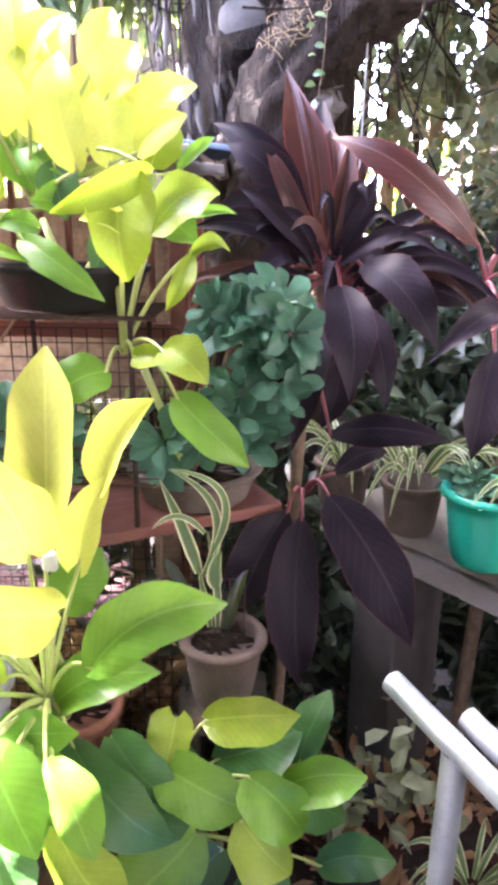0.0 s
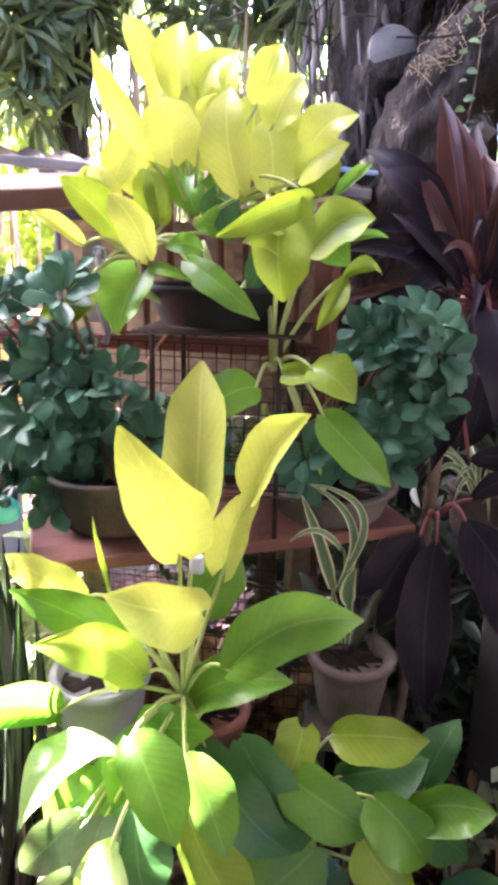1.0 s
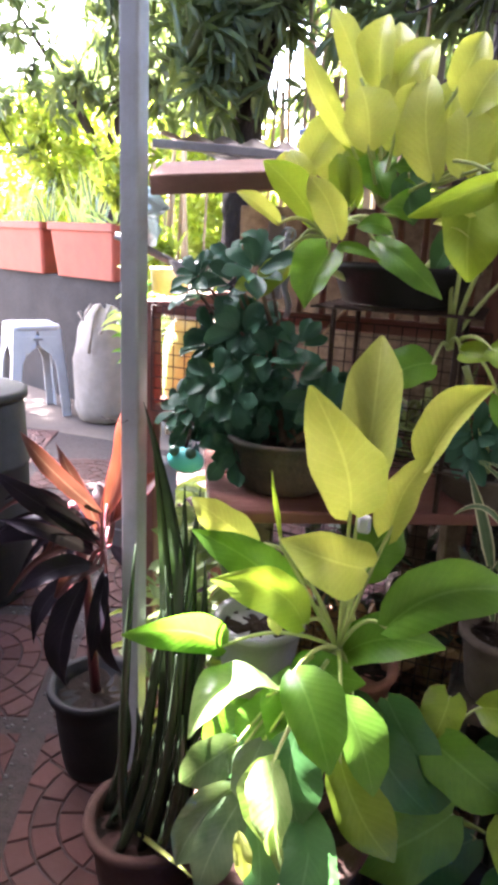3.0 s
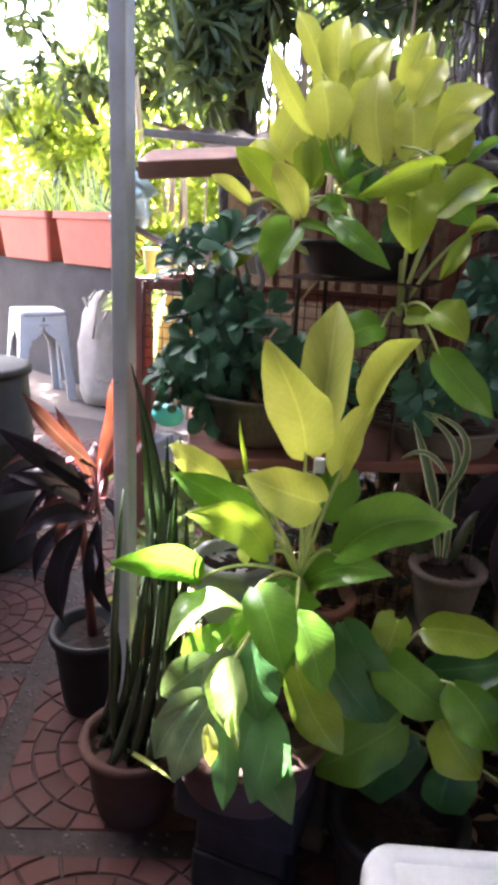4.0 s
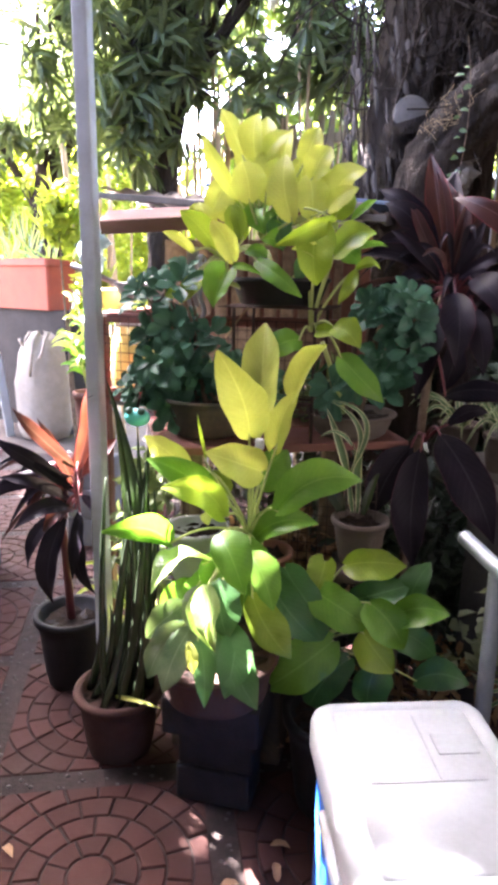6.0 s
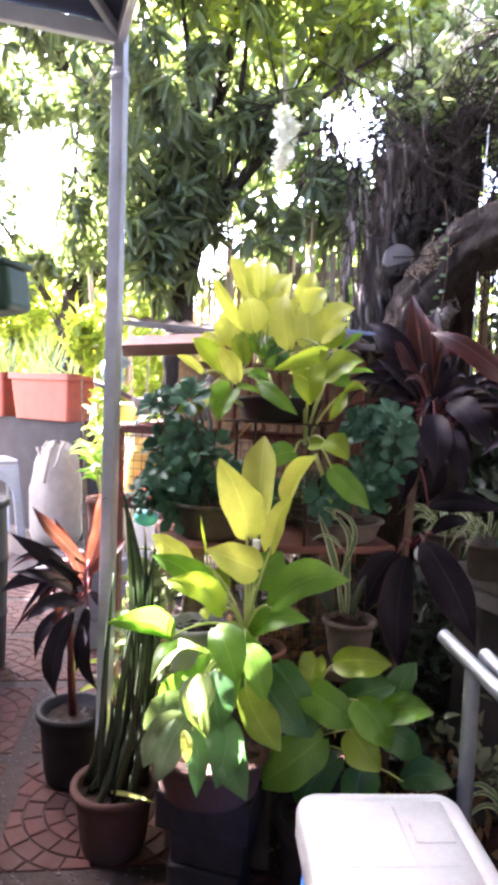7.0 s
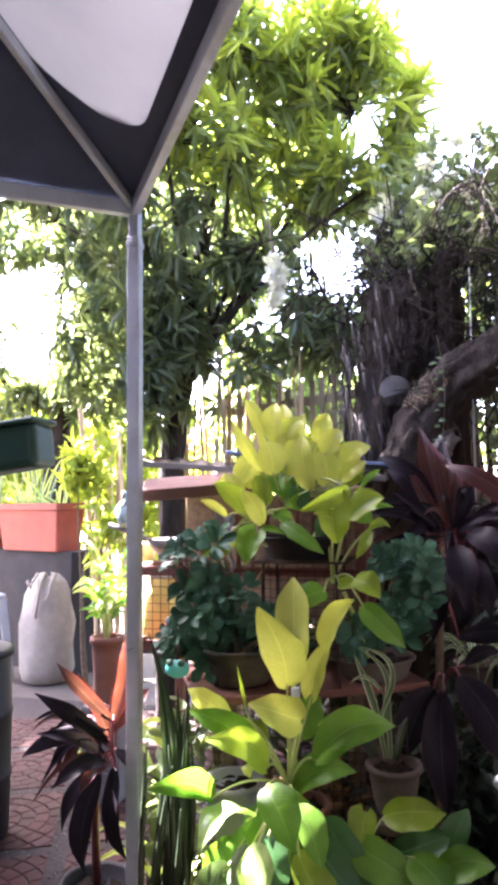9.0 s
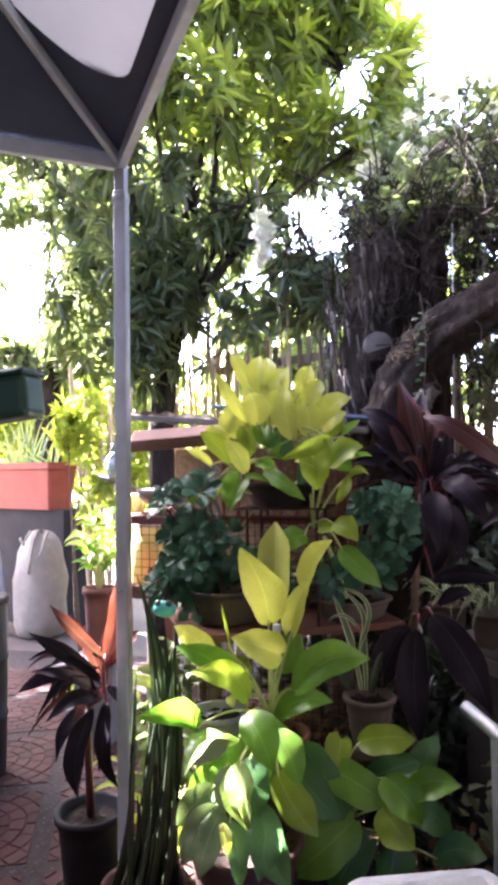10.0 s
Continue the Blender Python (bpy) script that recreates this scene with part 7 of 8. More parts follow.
leaf(cord2_plant, (0.426, 1.160, 1.306), (0.469, 1.200, 1.515), 0.073, MAROON, bow=0.05, fold=0.2, shape=LANCE, root=(0.397, 1.160, 1.251), sag=0.02, stem=REDSTEM, thick=0.0036)
leaf(cord2_plant, (0.425, 1.120, 1.236), (0.580, 1.100, 1.204), 0.073, PURPLE, bow=0.2, fold=0.2, shape=LANCE, root=(0.397, 1.160, 1.251), sag=0.02, stem=REDSTEM, thick=0.0036)
leaf(cord2_plant, (0.405, 1.080, 1.169), (0.443, 1.020, 0.981), 0.072, PURPLE, bow=0.1, fold=0.2, shape=LANCE, root=(0.397, 1.160, 1.251), sag=0.02, stem=REDSTEM, thick=0.0036)
leaf(cord2_plant, (0.410, 1.160, 1.287), (0.513, 1.100, 1.399), 0.063, PURPLE, bow=0.12, fold=0.2, shape=LANCE, root=(0.397, 1.160, 1.251), sag=0.02, stem=REDSTEM, thick=0.0036)
cord_at = cord2_plant.location.copy()
v, f = tube([Vector(p) - cord_at for p in ((0.44, 1.20, 0.0), (0.46, 1.19, 0.6), (0.47, 1.17, 1.0), (0.455, 1.16, 1.28))], [0.016, 0.014, 0.013, 0.012], 10)
mesh_object("stalk", v, f, WOODSTEM, cord2_plant)

red_plant = thing("cordyline", (-0.930, 1.100, 0.200), "red and purple cordyline in a dark pot beside the canopy leg", "plant")
leaf(red_plant, (-0.826, 0.980, 0.749), (-0.962, 0.900, 0.922), 0.039, MAROON, bow=0.1, fold=0.25, shape=LANCE, root=(-0.824, 0.980, 0.669), sag=0, stem=REDSTEM, thick=0.0034)
leaf(red_plant, (-0.844, 1.020, 0.723), (-0.827, 1.060, 0.973), 0.050, SCARLET, bow=-0.05, fold=0.25, shape=LANCE, root=(-0.824, 0.980, 0.669), sag=0, stem=REDSTEM, thick=0.0034)
leaf(red_plant, (-0.843, 0.980, 0.690), (-1.004, 0.860, 0.847), 0.047, PURPLE, bow=0.14, fold=0.2, shape=LANCE, root=(-0.824, 0.980, 0.669), sag=0, stem=REDSTEM, thick=0.0034)
leaf(red_plant, (-0.837, 0.960, 0.638), (-0.940, 0.840, 0.608), 0.047, PURPLE, bow=0.2, fold=0.2, shape=LANCE, root=(-0.824, 0.980, 0.669), sag=0, stem=REDSTEM, thick=0.0034)
leaf(red_plant, (-0.858, 0.960, 0.615), (-0.921, 0.860, 0.489), 0.042, PURPLE, bow=0.2, fold=0.2, shape=LANCE, root=(-0.824, 0.980, 0.669), sag=0.02, stem=REDSTEM, thick=0.0034)
leaf(red_plant, (-0.851, 0.960, 0.610), (-0.876, 0.900, 0.363), 0.067, PURPLE, bow=0.12, fold=0.2, shape=LANCE, root=(-0.824, 0.980, 0.669), sag=0.02, stem=REDSTEM, thick=0.0034)
leaf(red_plant, (-0.831, 1.000, 0.620), (-0.788, 0.980, 0.361), 0.051, PURPLE, bow=0.12, fold=0.2, shape=LANCE, root=(-0.824, 0.980, 0.669), sag=0.02, stem=REDSTEM, thick=0.0034)
leaf(red_plant, (-0.855, 1.000, 0.717), (-1.087, 0.920, 0.653), 0.050, PURPLE, bow=0.2, fold=0.2, shape=LANCE, root=(-0.824, 0.980, 0.669), sag=0.02, stem=REDSTEM, thick=0.0034)
leaf(red_plant, (-0.860, 1.060, 0.691), (-0.781, 1.150, 0.803), 0.048, SCARLET, bow=0.12, fold=0.2, shape=LANCE, root=(-0.824, 0.980, 0.669), sag=0, stem=REDSTEM, thick=0.0034)
leaf(red_plant, (-0.861, 1.060, 0.638), (-0.933, 1.120, 0.761), 0.049, MAROON, bow=0.12, fold=0.2, shape=LANCE, root=(-0.824, 0.980, 0.669), sag=0, stem=REDSTEM, thick=0.0034)
leaf(red_plant, (-0.843, 1.000, 0.669), (-0.922, 0.880, 0.793), 0.027, PURPLE, bow=0.16, fold=0.3, shape=LANCE, root=(-0.824, 0.980, 0.669), sag=0, stem=REDSTEM, thick=0.0034)
leaf(red_plant, (-0.850, 1.000, 0.642), (-1.022, 0.900, 0.725), 0.033, PURPLE, bow=0.2, fold=0.3, shape=LANCE, root=(-0.824, 0.980, 0.669), sag=0, stem=REDSTEM, thick=0.0034)
leaf(red_plant, (-0.831, 0.980, 0.630), (-0.881, 0.880, 0.582), 0.038, MAROON, bow=0.2, fold=0.3, shape=LANCE, root=(-0.824, 0.980, 0.669), sag=0, stem=REDSTEM, thick=0.0034)
leaf(red_plant, (-0.811, 0.970, 0.627), (-0.809, 0.900, 0.450), 0.041, PURPLE, bow=0.14, fold=0.3, shape=LANCE, root=(-0.824, 0.980, 0.669), sag=0, stem=REDSTEM, thick=0.0034)
leaf(red_plant, (-0.844, 1.040, 0.651), (-0.784, 1.080, 0.565), 0.035, PURPLE, bow=0.2, fold=0.3, shape=LANCE, root=(-0.824, 0.980, 0.669), sag=0, stem=REDSTEM, thick=0.0034)
leaf(red_plant, (-0.856, 1.020, 0.683), (-0.942, 0.980, 0.878), 0.034, MAROON, bow=0.08, fold=0.3, shape=LANCE, root=(-0.824, 0.980, 0.669), sag=0, stem=REDSTEM, thick=0.0034)
leaf(red_plant, (-0.868, 1.060, 0.657), (-0.847, 1.120, 0.878), 0.041, MAROON, bow=0.06, fold=0.3, shape=LANCE, root=(-0.824, 0.980, 0.669), sag=0, stem=REDSTEM, thick=0.0034)
cord_at = red_plant.location.copy()
v, f = tube([Vector(p) - cord_at for p in ((-0.93, 1.10, 0.2), (-0.92, 1.06, 0.5), (-0.91, 1.0, 0.75))], [0.013, 0.012, 0.011], 10)
mesh_object("stalk", v, f, REDSTEM, red_plant)

rr = random.Random(8)
for k in range(15):
    a = math.pi * (0.62 + 0.95 * rr.random())
    ln = rr.uniform(0.17, 0.30)
    b = Vector((-0.885, 1.03, 0.69 - 0.005 * k))
    t = b + Vector((math.cos(a) * ln * 0.8, math.sin(a) * ln * 0.6, rr.uniform(-0.20, 0.10)))
    strap(red_plant, b, t, rr.uniform(0.016, 0.030), MAROON if k % 4 == 0 else PURPLE, (0, 0, rr.uniform(0.05, 0.10)), 0.35, neck=0.22)


# ---- blue-green bushes with rosettes of rounded leaves ----


def rosette_mesh(seed, leaves=9, size=0.055):
    r = random.Random(seed)
    verts, faces, uvs = [], [], []
    for k in range(leaves):
        a = k * 2.4 + r.uniform(-0.3, 0.3)
        lift = 0.15 + 0.75 * (k / leaves)
        ln = size * r.uniform(0.8, 1.15) * (1 - 0.35 * k / leaves)
        way = Vector((math.cos(a), math.sin(a), lift)).normalized()
        b = way * 0.008
        v, f, u = blade(b, b + way * ln, ln * 0.56, 0, -0.05, 0.2, OBOVATE, 6, 4, 0.02, face=Vector((0, 0, 1)))
        faces += [tuple(i + len(verts) for i in q) for q in f]
        verts += v
        uvs += u
    me = bpy.data.meshes.new("leaf_rosette")
    me.from_pydata([tuple(v) for v in verts], [], faces)
    layer = me.uv_layers.new(name="uv")
    for lp, d in zip(me.loops, layer.data):
        d.uv = uvs[lp.vertex_index]
    me.polygons.foreach_set("use_smooth", [True] * len(me.polygons))
    me.materials.append(BLUEGREEN)
    return me


ROSETTES = [rosette_mesh(k, 8 + k % 3) for k in range(5)]


def bush(place, crowns, n, seed, label, big=1.0):
    """A shrub with woody stems and a rosette at the end of each twig."""
    ob = thing("rosette_shrub", place, label, "shrub", "rosette shrubs")
    r = random.Random(seed)
    root = Vector((0, 0, 0))
    for k in range(n):
        c, s = crowns[k % len(crowns)]
        d = Vector((r.gauss(0, 1), r.gauss(0, 1), r.gauss(0, 1))).normalized() * (r.random() ** 0.4)
        p = Vector(c) - Vector(place) + Vector((d.x * s[0], d.y * s[1], d.z * s[2]))
        way = (Vector((d.x * 0.8, d.y * 0.7 - 0.75, d.z * 0.5 + 0.55))).normalized()
        me = new("leaf_rosette", r.choice(ROSETTES))
        me.parent = ob
        me.matrix_basis = Matrix.Translation(p) @ way.to_track_quat("Z", "Y").to_matrix().to_4x4() @ Matrix.Rotation(r.uniform(0, 6), 4, "Z") @ Matrix.Scale(big * r.uniform(0.8, 1.25), 4)
        if k % 2 == 0:
            v, f = tube(bend(root + Vector((r.uniform(-0.03, 0.03), r.uniform(-0.03, 0.03), 0)), p, (0, 0.02, 0.02), 6), [0.005 - 0.0004 * i for i in range(7)], 6)
            mesh_object("twig", v, f, WOODSTEM, ob)
    return ob


bush((-0.46, 1.02, 0.95), [((-0.56, 1.02, 1.20), (0.13, 0.08, 0.10)), ((-0.50, 0.98, 1.08), (0.15, 0.09, 0.08)), ((-0.42, 1.04, 1.00), (0.16, 0.09, 0.06)), ((-0.58, 1.0, 0.97), (0.09, 0.06, 0.06))], 64, 3,
     "blue-green shrub with rosettes of rounded leaves in a mossy bowl")
bush((-0.09, 1.15, 0.925), [((0.005, 1.02, 1.20), (0.075, 0.05, 0.045)), ((0.01, 1.03, 1.08), (0.07, 0.05, 0.09)), ((0.0, 1.03, 1.19), (0.08, 0.05, 0.05)), ((-0.08, 1.06, 1.02), (0.12, 0.07, 0.06))], 38, 8,
     "blue-green shrub with rosettes of rounded leaves in a clay bowl")

# ---- snake plant ----
snake = thing("snake_plant", (-0.645, 0.84, 0.16), "dark upright rod-leaved snake plant in a terracotta pot", "plant")
sn = random.Random(12)
for k in range(19):
    a = k * 2.4
    q = 0.018 + 0.0042 * k
    b = Vector((q * math.cos(a), q * math.sin(a), 0))
    h = sn.uniform(0.45, 0.74) if k < 12 else sn.uniform(0.25, 0.45)
    t = b * 1.2 + Vector((sn.gauss(0.05, 0.035), sn.gauss(0.03, 0.03), h))
    t.x = max(t.x, -0.03)
    q = sn.uniform(0.7, 1.1)
    v, f = tube(bend(b, t, (sn.gauss(0.01, 0.015), sn.gauss(0, 0.01), 0), 10), [q * w for w in (0.011, 0.0125, 0.013, 0.013, 0.0125, 0.012, 0.011, 0.01, 0.008, 0.005, 0.0015)], 10)
    mesh_object("leaf", v, f, SNAKE, snake)
strap(snake, (-0.605, 0.88, 0.20), (-0.684, 0.90, 1.02), 0.046, SNAKE, (0.055, 0, 0), 0.5, name="broad_leaf")
strap(snake, (-0.60, 0.87, 0.20), (-0.60, 0.90, 0.88), 0.036, SNAKE, (0.01, 0, 0), 0.5, name="broad_leaf")
strap(snake, (-0.625, 0.86, 0.20), (-0.655, 0.88, 0.96), 0.034, SNAKE, (0.03, 0, 0), 0.6, name="broad_leaf")
strap(snake, (-0.585, 0.86, 0.20), (-0.565, 0.87, 0.80), 0.030, SNAKE, (0.012, 0, 0), 0.6, name="broad_leaf")
strap(snake, (-0.63, 0.79, 0.19), (-0.465, 0.695, 0.252), 0.011, STRAP, (0.0, 0, 0.006), 0.3, name="dead_leaf")

# ---- spider plants with striped leaves ----


def spider(place, n, length, width, label, seed, up=0.9, material=STRIPED):
    ob = thing("spider_plant", place, label, "plant", "spider plants")
    r = random.Random(seed)
    for k in range(n):
        a = k * 2.4 + r.uniform(-0.3, 0.3)
        ln = length * r.uniform(0.65, 1.15)
        b = Vector(place) + Vector((0.012 * math.cos(a), 0.012 * math.sin(a), 0))
        t = b + Vector((math.cos(a) * ln * 0.75, math.sin(a) * ln * 0.75, ln * up * r.uniform(-0.25, 0.5)))
        strap(ob, b, t, width * r.uniform(0.8, 1.2), material, (0, 0, ln * 0.35), rows=10)
    return ob


spider((0.315, 1.20, 0.87), 24, 0.18, 0.010, "spider plant with white-edged arching leaves in a clay pot", 1)
spider((0.20, 1.32, 0.87), 22, 0.17, 0.010, "spider plant with white-edged arching leaves in the shade", 2)
spider((0.47, 1.02, 0.90), 16, 0.13, 0.011, "spider plant with white-edged leaves beside the teal pot", 3)
spider((0.40, 0.90, 0.25), 16, 0.16, 0.012, "spider plant in the dark under the pipe rails", 4)
croton = thing("croton", (-1.42, 2.2, 0.70), "dense yellow-green mottled croton in a tall terracotta pot", "plant")
cr = random.Random(5)
for k in range(9):
    a = k * 2.4
    top = Vector((0.085 * math.cos(a) * cr.uniform(0.4, 1.3), 0.06 * math.sin(a), cr.uniform(0.16, 0.42)))
    v, f = tube(bend((0, 0, 0), top, (0, 0, 0.02), 6), [0.005, 0.0048, 0.0045, 0.004, 0.0035, 0.003, 0.002], 6)
    mesh_object("stem", v, f, STEM, croton)
    for j in range(9):
        p = croton.location + top * (0.42 + 0.58 * j / 8)
        b = j * 2.4 + a
        ln = cr.uniform(0.09, 0.15)
        strap(croton, p, p + Vector((math.cos(b) * ln * 0.85, math.sin(b) * ln * 0.85, ln * cr.uniform(-0.35, 0.55))), cr.uniform(0.020, 0.032), STRAP if cr.random() < 0.6 else GREEN, (0, 0, ln * 0.2), 0.3, 8, neck=0.25)
spider((-1.55, 2.6, 0.0), 26, 0.40, 0.035, "bright green strap-leaved plant in the yard", 6, 0.8, STRAP)
spider((-0.72, 1.30, 0.0), 30, 0.42, 0.022, "bright yellow-green leafy plant behind the snake plant", 9, 0.9, STRAP)

striped_plant = thing("striped_plant", (-0.035, 0.98, 0.59), "striped strap-leaved plant in a weathered clay pot", "plant")
strap(striped_plant, (-0.073, 0.970, 0.807), (-0.128, 0.950, 0.969), 0.020, STRIPED, (0.004, 0, 0))
strap(striped_plant, (-0.066, 0.970, 0.802), (-0.117, 0.960, 0.984), 0.014, STRIPED, (0.045, 0, 0.02))
strap(striped_plant, (-0.055, 0.970, 0.837), (-0.113, 0.940, 0.991), 0.012, STRIPED, (0.05, 0, 0.03))
strap(striped_plant, (-0.063, 0.960, 0.880), (-0.140, 0.930, 0.899), 0.009, STRIPED, (0, 0, 0.025))
strap(striped_plant, (-0.046, 0.970, 0.782), (-0.037, 0.950, 0.856), 0.024, STRIPED, (-0.006, 0, 0))
strap(striped_plant, (-0.056, 0.980, 0.703), (-0.073, 0.970, 0.812), 0.012, STRIPED, (0, 0, 0))
strap(striped_plant, (-0.044, 0.980, 0.703), (-0.060, 0.970, 0.880), 0.012, STRIPED, (0.006, 0, 0))
strap(striped_plant, (-0.086, 0.980, 0.703), (-0.160, 0.940, 0.807), 0.030, SNAKE, (0, 0, 0.02))
strap(striped_plant, (-0.081, 0.980, 0.703), (-0.127, 0.960, 0.836), 0.026, SNAKE, (0, 0, 0.02))
strap(striped_plant, (-0.030, 0.980, 0.698), (0.006, 0.970, 0.813), 0.020, SNAKE, (0, 0, 0.02))

teal_leaves = thing("small_succulent", (0.412, 1.07, 0.90), "small bluish green succulent in the teal pot", "plant")
for k in range(9):
    me = new("leaf_rosette", ROSETTES[k % 5])
    me.parent = teal_leaves
    me.matrix_basis = pose(random.uniform(-0.05, 0.05), random.uniform(-0.04, 0.04), random.uniform(0.0, 0.04), random.uniform(-40, 40), random.uniform(-40, 40), random.uniform(0, 360)) @ Matrix.Scale(0.7, 4)

# pale grey-leaved shrub in the dark by the pipes, and litter
c = lump(rng, (0.30, 1.02, 0.32), (0.09, 0.07, 0.14), 13)
tagged(cloud("grey_shrub", *whorls(c, 5, 0.05, 0.034, 0.2), GREY_LEAF), "dusty grey-leaved low shrub under the pipe rails", "shrub", "", "stuff")
c = lump(rng, (0.15, 1.3, 0.10), (0.5, 0.35, 0.10), 120)
tagged(cloud("leaf_litter", *whorls(c, 5, 0.06, 0.022, 0.1, 0.1), DRY), "dry brown leaf litter under the shelves", "litter", "", "stuff")
c = lump(rng, (-0.3, 1.35, 0.95), (0.3, 0.10, 0.10), 60)
tagged(cloud("weeds", *whorls(c, 8, 0.05, 0.012, -0.2), CREEPER), "small green weeds growing through the wire mesh", "weeds", "", "stuff")
c = np.concatenate([lump(rng, (-0.72, 1.2, 0.45), (0.10, 0.10, 0.22), 26), lump(rng, (-0.64, 1.08, 0.72), (0.06, 0.06, 0.10), 9)])
tagged(cloud("undergrowth", *whorls(c, 7, 0.075, 0.03, 0.1), CREEPER), "dull green undergrowth between the pots", "undergrowth", "", "stuff")

# ---- hanging vine and string by the old tree ----
vine = thing("hanging_vine", (0.13, 1.65, 1.52), "thin hanging vine with small paired round leaves", "vine")
v, f = tube(bend((0, 0, 0.0), (0.01, 0, 0.45), (0.025, 0, 0), 10), 0.0012, 6)
mesh_object("stem", v, f, WOODSTEM, vine)
for k in range(7):
    for s in (-1, 1):
        b = Vector((0.006 + 0.004 * random.uniform(-1, 1), 0, 0.01 + 0.058 * k + 0.01 * s))
        ln = random.uniform(0.017, 0.029)
        vv, ff, uu = blade(b, b + Vector((s * ln, -0.006, random.uniform(-0.008, 0.012))), ln * 0.62, random.uniform(-40, 40), 0.02, 0.1, OVATE, 5, 4)
        mesh_object("leaf", vv, ff, MARBLED, vine, "", True, uu)
wrap_bag = thing("plastic_wrap", (0.15, 1.60, 1.535), "crumpled grey plastic wrap caught beside the trunk", "wrapper")
verts, faces = tube(bend((-0.01, 0, 0.0), (0.02, 0, 0.085), (0.008, 0, 0), 12), [0.014, 0.022, 0.028, 0.026, 0.031, 0.024, 0.028, 0.022, 0.024, 0.016, 0.018, 0.010, 0.014], 18)
verts = [q + Vector((0.03 * noise.noise(q * 45), 0.02 * noise.noise(q * 45 + Vector((5, 0, 0))), 0.02 * noise.noise(q * 45 + Vector((0, 7, 0))))) for q in verts]
mesh_object("wrap", verts, faces, PALEWOOD, wrap_bag)
string = thing("white_string", (0.26, 1.75, 1.25), "taut white string hanging from the tree", "string")
v, f = tube([(0, 0, 0), (0.012, 0, 1.0)], 0.0022, 6)
mesh_object("cord", v, f, WHITEPLASTIC, string)
twig = thing("dry_twig", (-0.41, 1.27, 1.19), "thin dry twig stuck in the wire mesh", "twig")
v, f = tube(bend((-0.07, 0, -0.09), (0, 0, 0), (0, 0, 0.004)), 0.003, 6)
mesh_object("stick", v, f, BAMBOO, twig)
wire_tie = thing("wire_tie", (-0.80, 1.0, 0.955), "bit of thin wire twisted round the canopy leg", "wire")
v, f = tube([(-0.022 + 0.004 * k, -0.025 + 0.003 * math.sin(k), 0.003 * math.cos(k * 1.3)) for k in range(16)], 0.0009, 5)
mesh_object("wire", v, f, WIRE, wire_tie)
wrap = thing("white_tag", (-0.262, 0.825, 0.885), "scrap of white plastic on a plant stalk", "tag")
part("scrap", box_bm((0.020, 0.014, 0.028), (0, 0, 0.014), 0.005, segments=3), WHITEPLASTIC, wrap)

for k, (x, y) in enumerate(((-0.165, 0.62), (-0.13, 0.53), (-0.21, 0.50), (-0.75, 0.45), (-1.05, 0.75), (-0.30, 0.30))):
    fallen = thing("fallen_leaf", (x, y, 0.002), "curled dry brown leaf lying on the paving", "leaf", "fallen leaves")
    a = k * 1.9
    v, f, u = blade((0, 0, 0), (0.045 * math.cos(a), 0.045 * math.sin(a), 0.006), 0.02, 0, 0.12, 0.4, OVATE, 8, 6, face=Vector((0, 0, 1)))
    mesh_object("blade", v, f, DRY, fallen, "", True, u)
scroll = thing("scroll_bracket", (-0.513, 1.15, 1.16), "small grey wrought-metal scroll hanging at the hut's front", "ornament")
for k, (z, r0) in enumerate(((0.155, 0.016), (0.125, 0.013))):
    pts = [((r0 * (1 - a / 11)) * math.cos(a) * (1 if k else -1), -0.004, z + (r0 * (1 - a / 11)) * math.sin(a)) for a in [0.45 * q for q in range(21)]]
    v, f = tube(pts, 0.0026, 7)
    mesh_object("curl", v, f, STEEL, scroll)
v, f = tube([(0.006 * math.sin(q * 0.9), 0, 0.012 * q) for q in range(15)], 0.006, 8)
mesh_object("rod", v, f, STEEL, scroll)

# ---- red paving with rings of stones ----
PITCH, STRIP = 0.60, 0.07
tile_axis = Matrix.Rotation(radians(TILE_TURN), 4, "Z")
ORIGIN = Vector((-0.53, 0.44, 0))
RINGS = [(0.052, 0.108, 8), (0.108, 0.168, 12), (0.168, 0.228, 16), (0.228, 0.288, 20), (0.288, 0.348, 24), (0.348, 0.40, 26)]


def clipped(poly, half):
    """A polygon cut to its square tile."""
    for axis, sign in ((0, 1), (0, -1), (1, 1), (1, -1)):
        out = []
        for k, p in enumerate(poly):
            q = poly[(k + 1) % len(poly)]
            a, b = half - sign * p[axis], half - sign * q[axis]
            if a >= 0:
                out.append(p)
            if (a >= 0) != (b >= 0):
                t = a / (a - b)
                out.append((p[0] + (q[0] - p[0]) * t, p[1] + (q[1] - p[1]) * t))
        poly = out
        if len(poly) < 3:
            return []
    return poly


def stone(poly, h=0.010):
    """Verts and faces of one flat stone with worn edges over a polygon."""
    n = len(poly)
    cx, cy = sum(p[0] for p in poly) / n, sum(p[1] for p in poly) / n
    verts, faces = [], []
    for z, g in ((0.0, 0.0), (h * 0.7, 0.0003), (h, 0.0032)):
        for x, y in poly:
            d = math.hypot(x - cx, y - cy) or 1.0
            verts.append(Vector((x - (x - cx) / d * g, y - (y - cy) / d * g, z)))
    for lo in (0, n):
        for k in range(n):
            faces.append((lo + k, lo + (k + 1) % n, lo + n + (k + 1) % n, lo + n + k))
    faces.append(tuple(range(2 * n, 3 * n)))
    return verts, faces


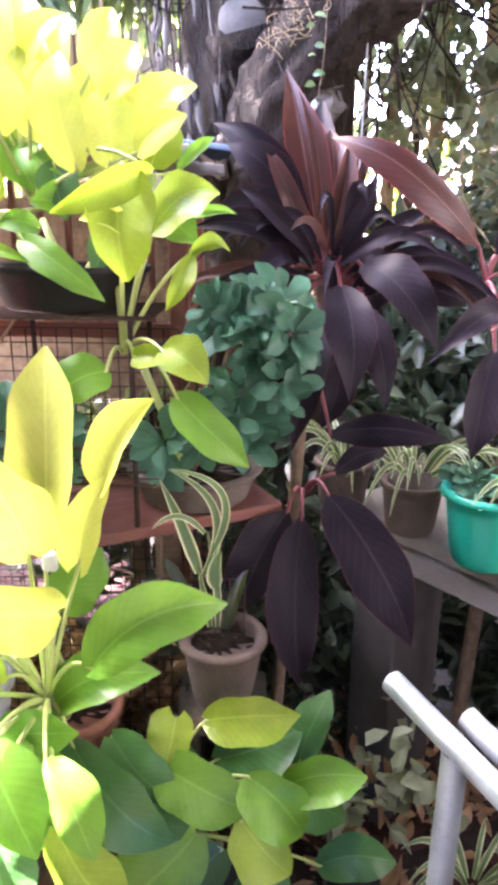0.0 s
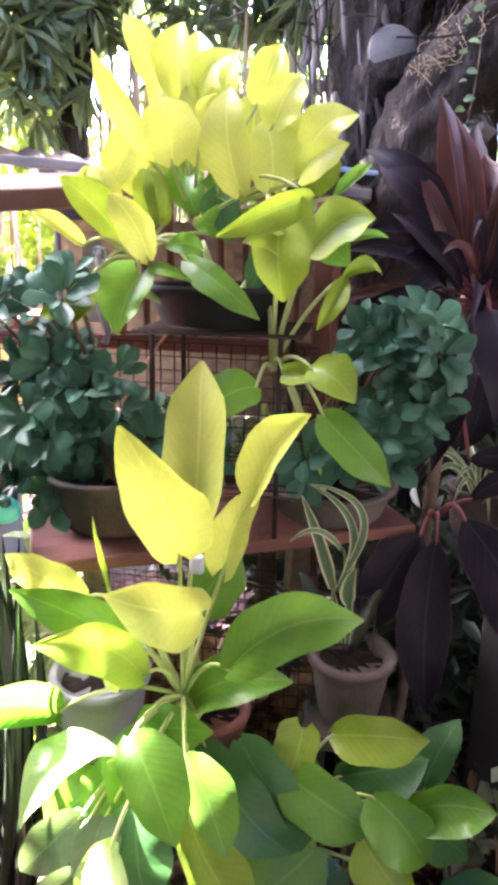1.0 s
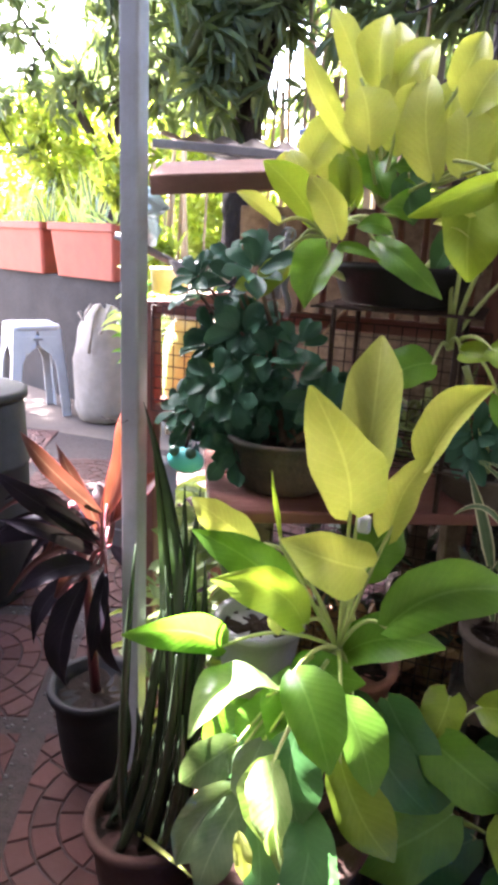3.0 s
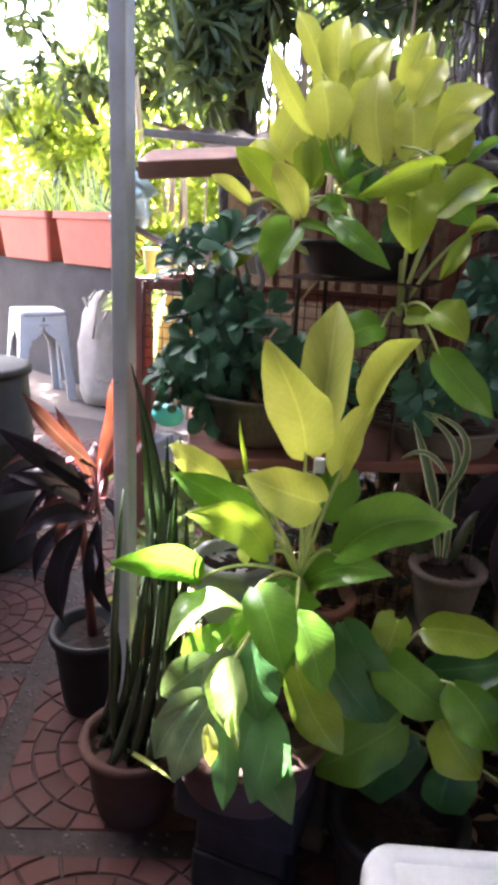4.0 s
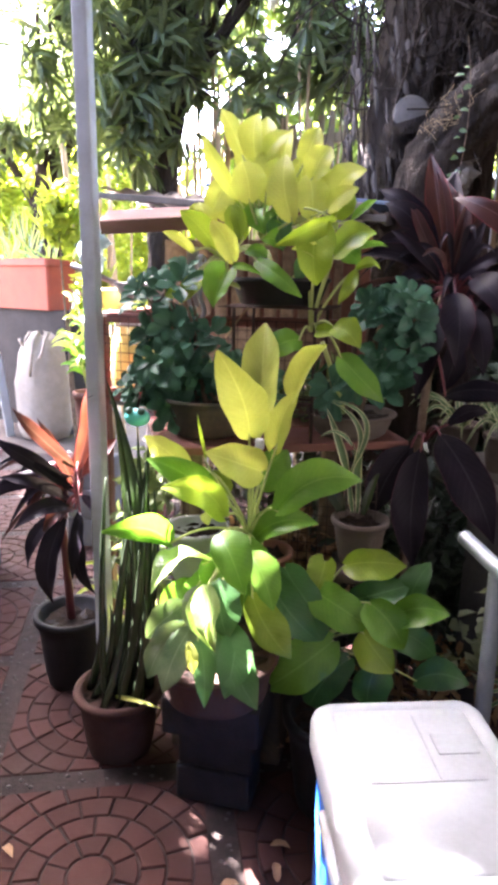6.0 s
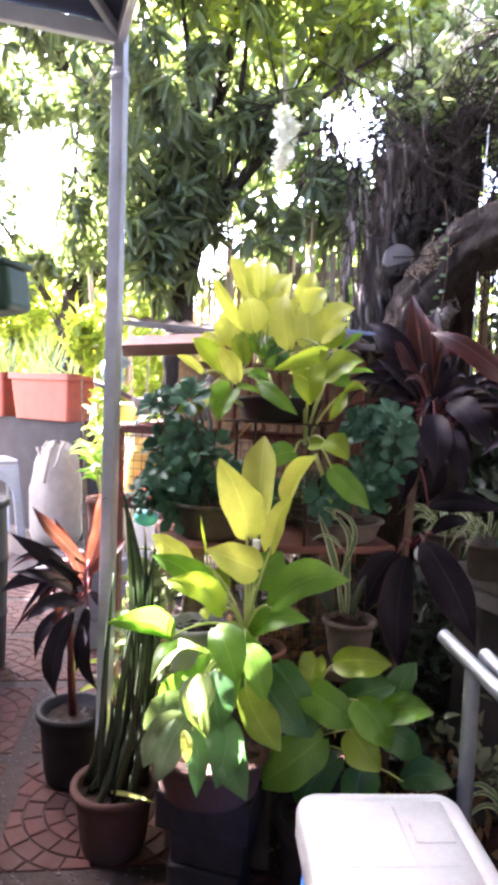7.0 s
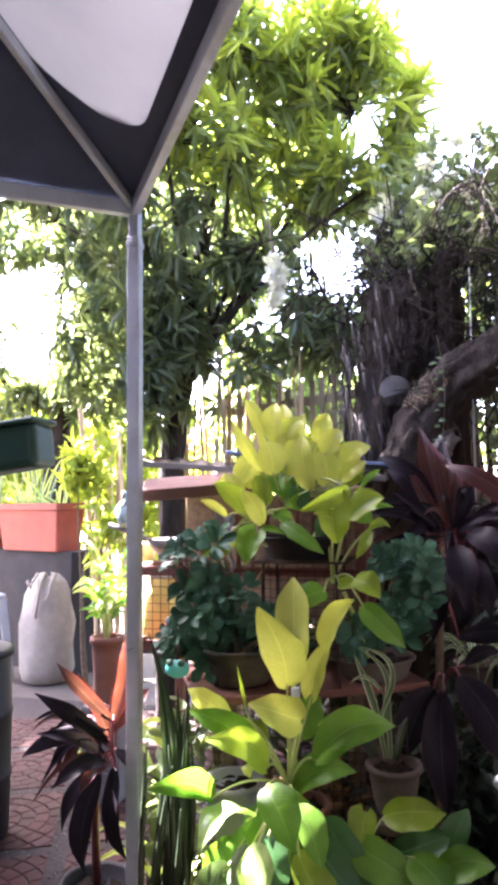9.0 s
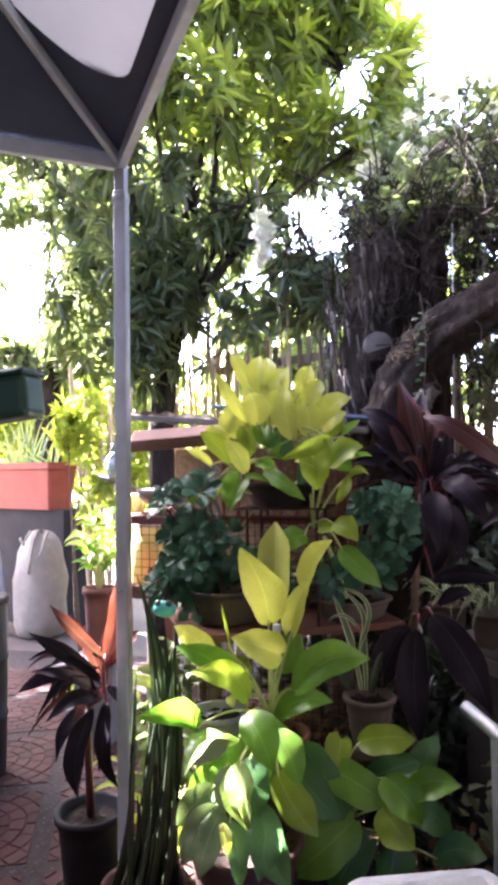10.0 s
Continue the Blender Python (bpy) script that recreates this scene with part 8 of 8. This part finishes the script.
def wedge(r0, r1, n, a, gap=0.0022):
    """Outline of one stone of a ring, at the angle a."""
    pts = []
    for r, order in ((r0 + gap, (-1, -0.33, 0.33, 1)), (r1 - gap, (1, 0.33, -0.33, -1))):
        for q in order:
            b = a + q * (math.pi / n - gap / r)
            pts.append((r * math.cos(b), r * math.sin(b)))
    return pts


half = (PITCH - STRIP) / 2
disc = [(0.050 * math.cos(math.pi * k / 10), 0.050 * math.sin(math.pi * k / 10)) for k in range(20)]
TILE = [stone(disc)]
for ring, (r0, r1, n) in enumerate(RINGS):
    for k in range(n):
        poly = clipped(wedge(r0, r1, n, 2 * math.pi * (k + 0.5 * (ring % 2)) / n), half)
        if len(poly) > 2:
            xs, ys = [p[0] for p in poly], [p[1] for p in poly]
            if (max(xs) - min(xs)) * (max(ys) - min(ys)) > 0.00012:
                TILE.append(stone(poly))
STONES = []
for verts, faces in TILE:
    me = bpy.data.meshes.new("paving_stone")
    me.from_pydata([tuple(v) for v in verts], [], faces)
    me.materials.append(STONE)
    STONES.append(me)
stones = 0
rest_v, rest_f = [], []
r = random.Random(4)
for i in range(-7, 4):
    for j in range(-4, 8):
        mid = ORIGIN + tile_axis @ Vector((i * PITCH, j * PITCH, 0))
        if not (-3.4 < mid.x < 0.6 and -0.3 < mid.y < 3.35):
            continue
        near = mid.x > -1.6 and mid.y < 1.5 and mid.x < 0.0
        for k, (verts, faces) in enumerate(TILE):
            m = Matrix.Translation(mid + Vector((0, 0, -0.012 + r.uniform(-0.001, 0.001)))) @ tile_axis @ Matrix.Rotation(r.uniform(-0.008, 0.008), 4, "Z")
            if near and stones < 295:
                ob = new("paving_stone", STONES[k])
                ob.parent, ob.matrix_basis = floor, m
                stones += 1
            else:
                base = len(rest_v)
                rest_v += [m @ v for v in verts]
                rest_f += [tuple(base + q for q in f) for f in faces]
tagged(mesh_object("paving_stones", rest_v, rest_f, STONE, floor, "", False), "red ring-laid paving stones further off", "", "", "stuff")

# pebbles set in the strips between the tiles
verts, faces = [], []
for k in range(9000):
    x, y = r.uniform(-3.0, 0.5), r.uniform(-0.3, 3.3)
    q = tile_axis.inverted() @ (Vector((x, y, 0)) - ORIGIN)
    ex, ey = abs((q.x + PITCH / 2) % PITCH - PITCH / 2), abs((q.y + PITCH / 2) % PITCH - PITCH / 2)
    if max(ex, ey) < half + 0.006:
        continue
    s = r.uniform(0.004, 0.009)
    b = len(verts)
    for dx, dy, dz in ((1, 0, 0), (0, 1, 0), (-1, 0, 0), (0, -1, 0), (0.55, 0.55, 0.7), (-0.55, 0.55, 0.7), (-0.55, -0.55, 0.7), (0.55, -0.55, 0.7)):
        verts.append((x + dx * s, y + dy * s * 0.8, -0.008 + dz * s * 0.8))
    faces += [(b, b + 1, b + 4), (b + 1, b + 2, b + 5), (b + 2, b + 3, b + 6), (b + 3, b, b + 7), (b + 4, b + 1, b + 5), (b + 5, b + 2, b + 6), (b + 6, b + 3, b + 7), (b + 7, b, b + 4), (b + 4, b + 5, b + 6, b + 7)]
tagged(mesh_object("pebbles", verts, faces, PEBBLE), "grey pebbles set in mortar between the paving tiles", "pebbles", "", "stuff")
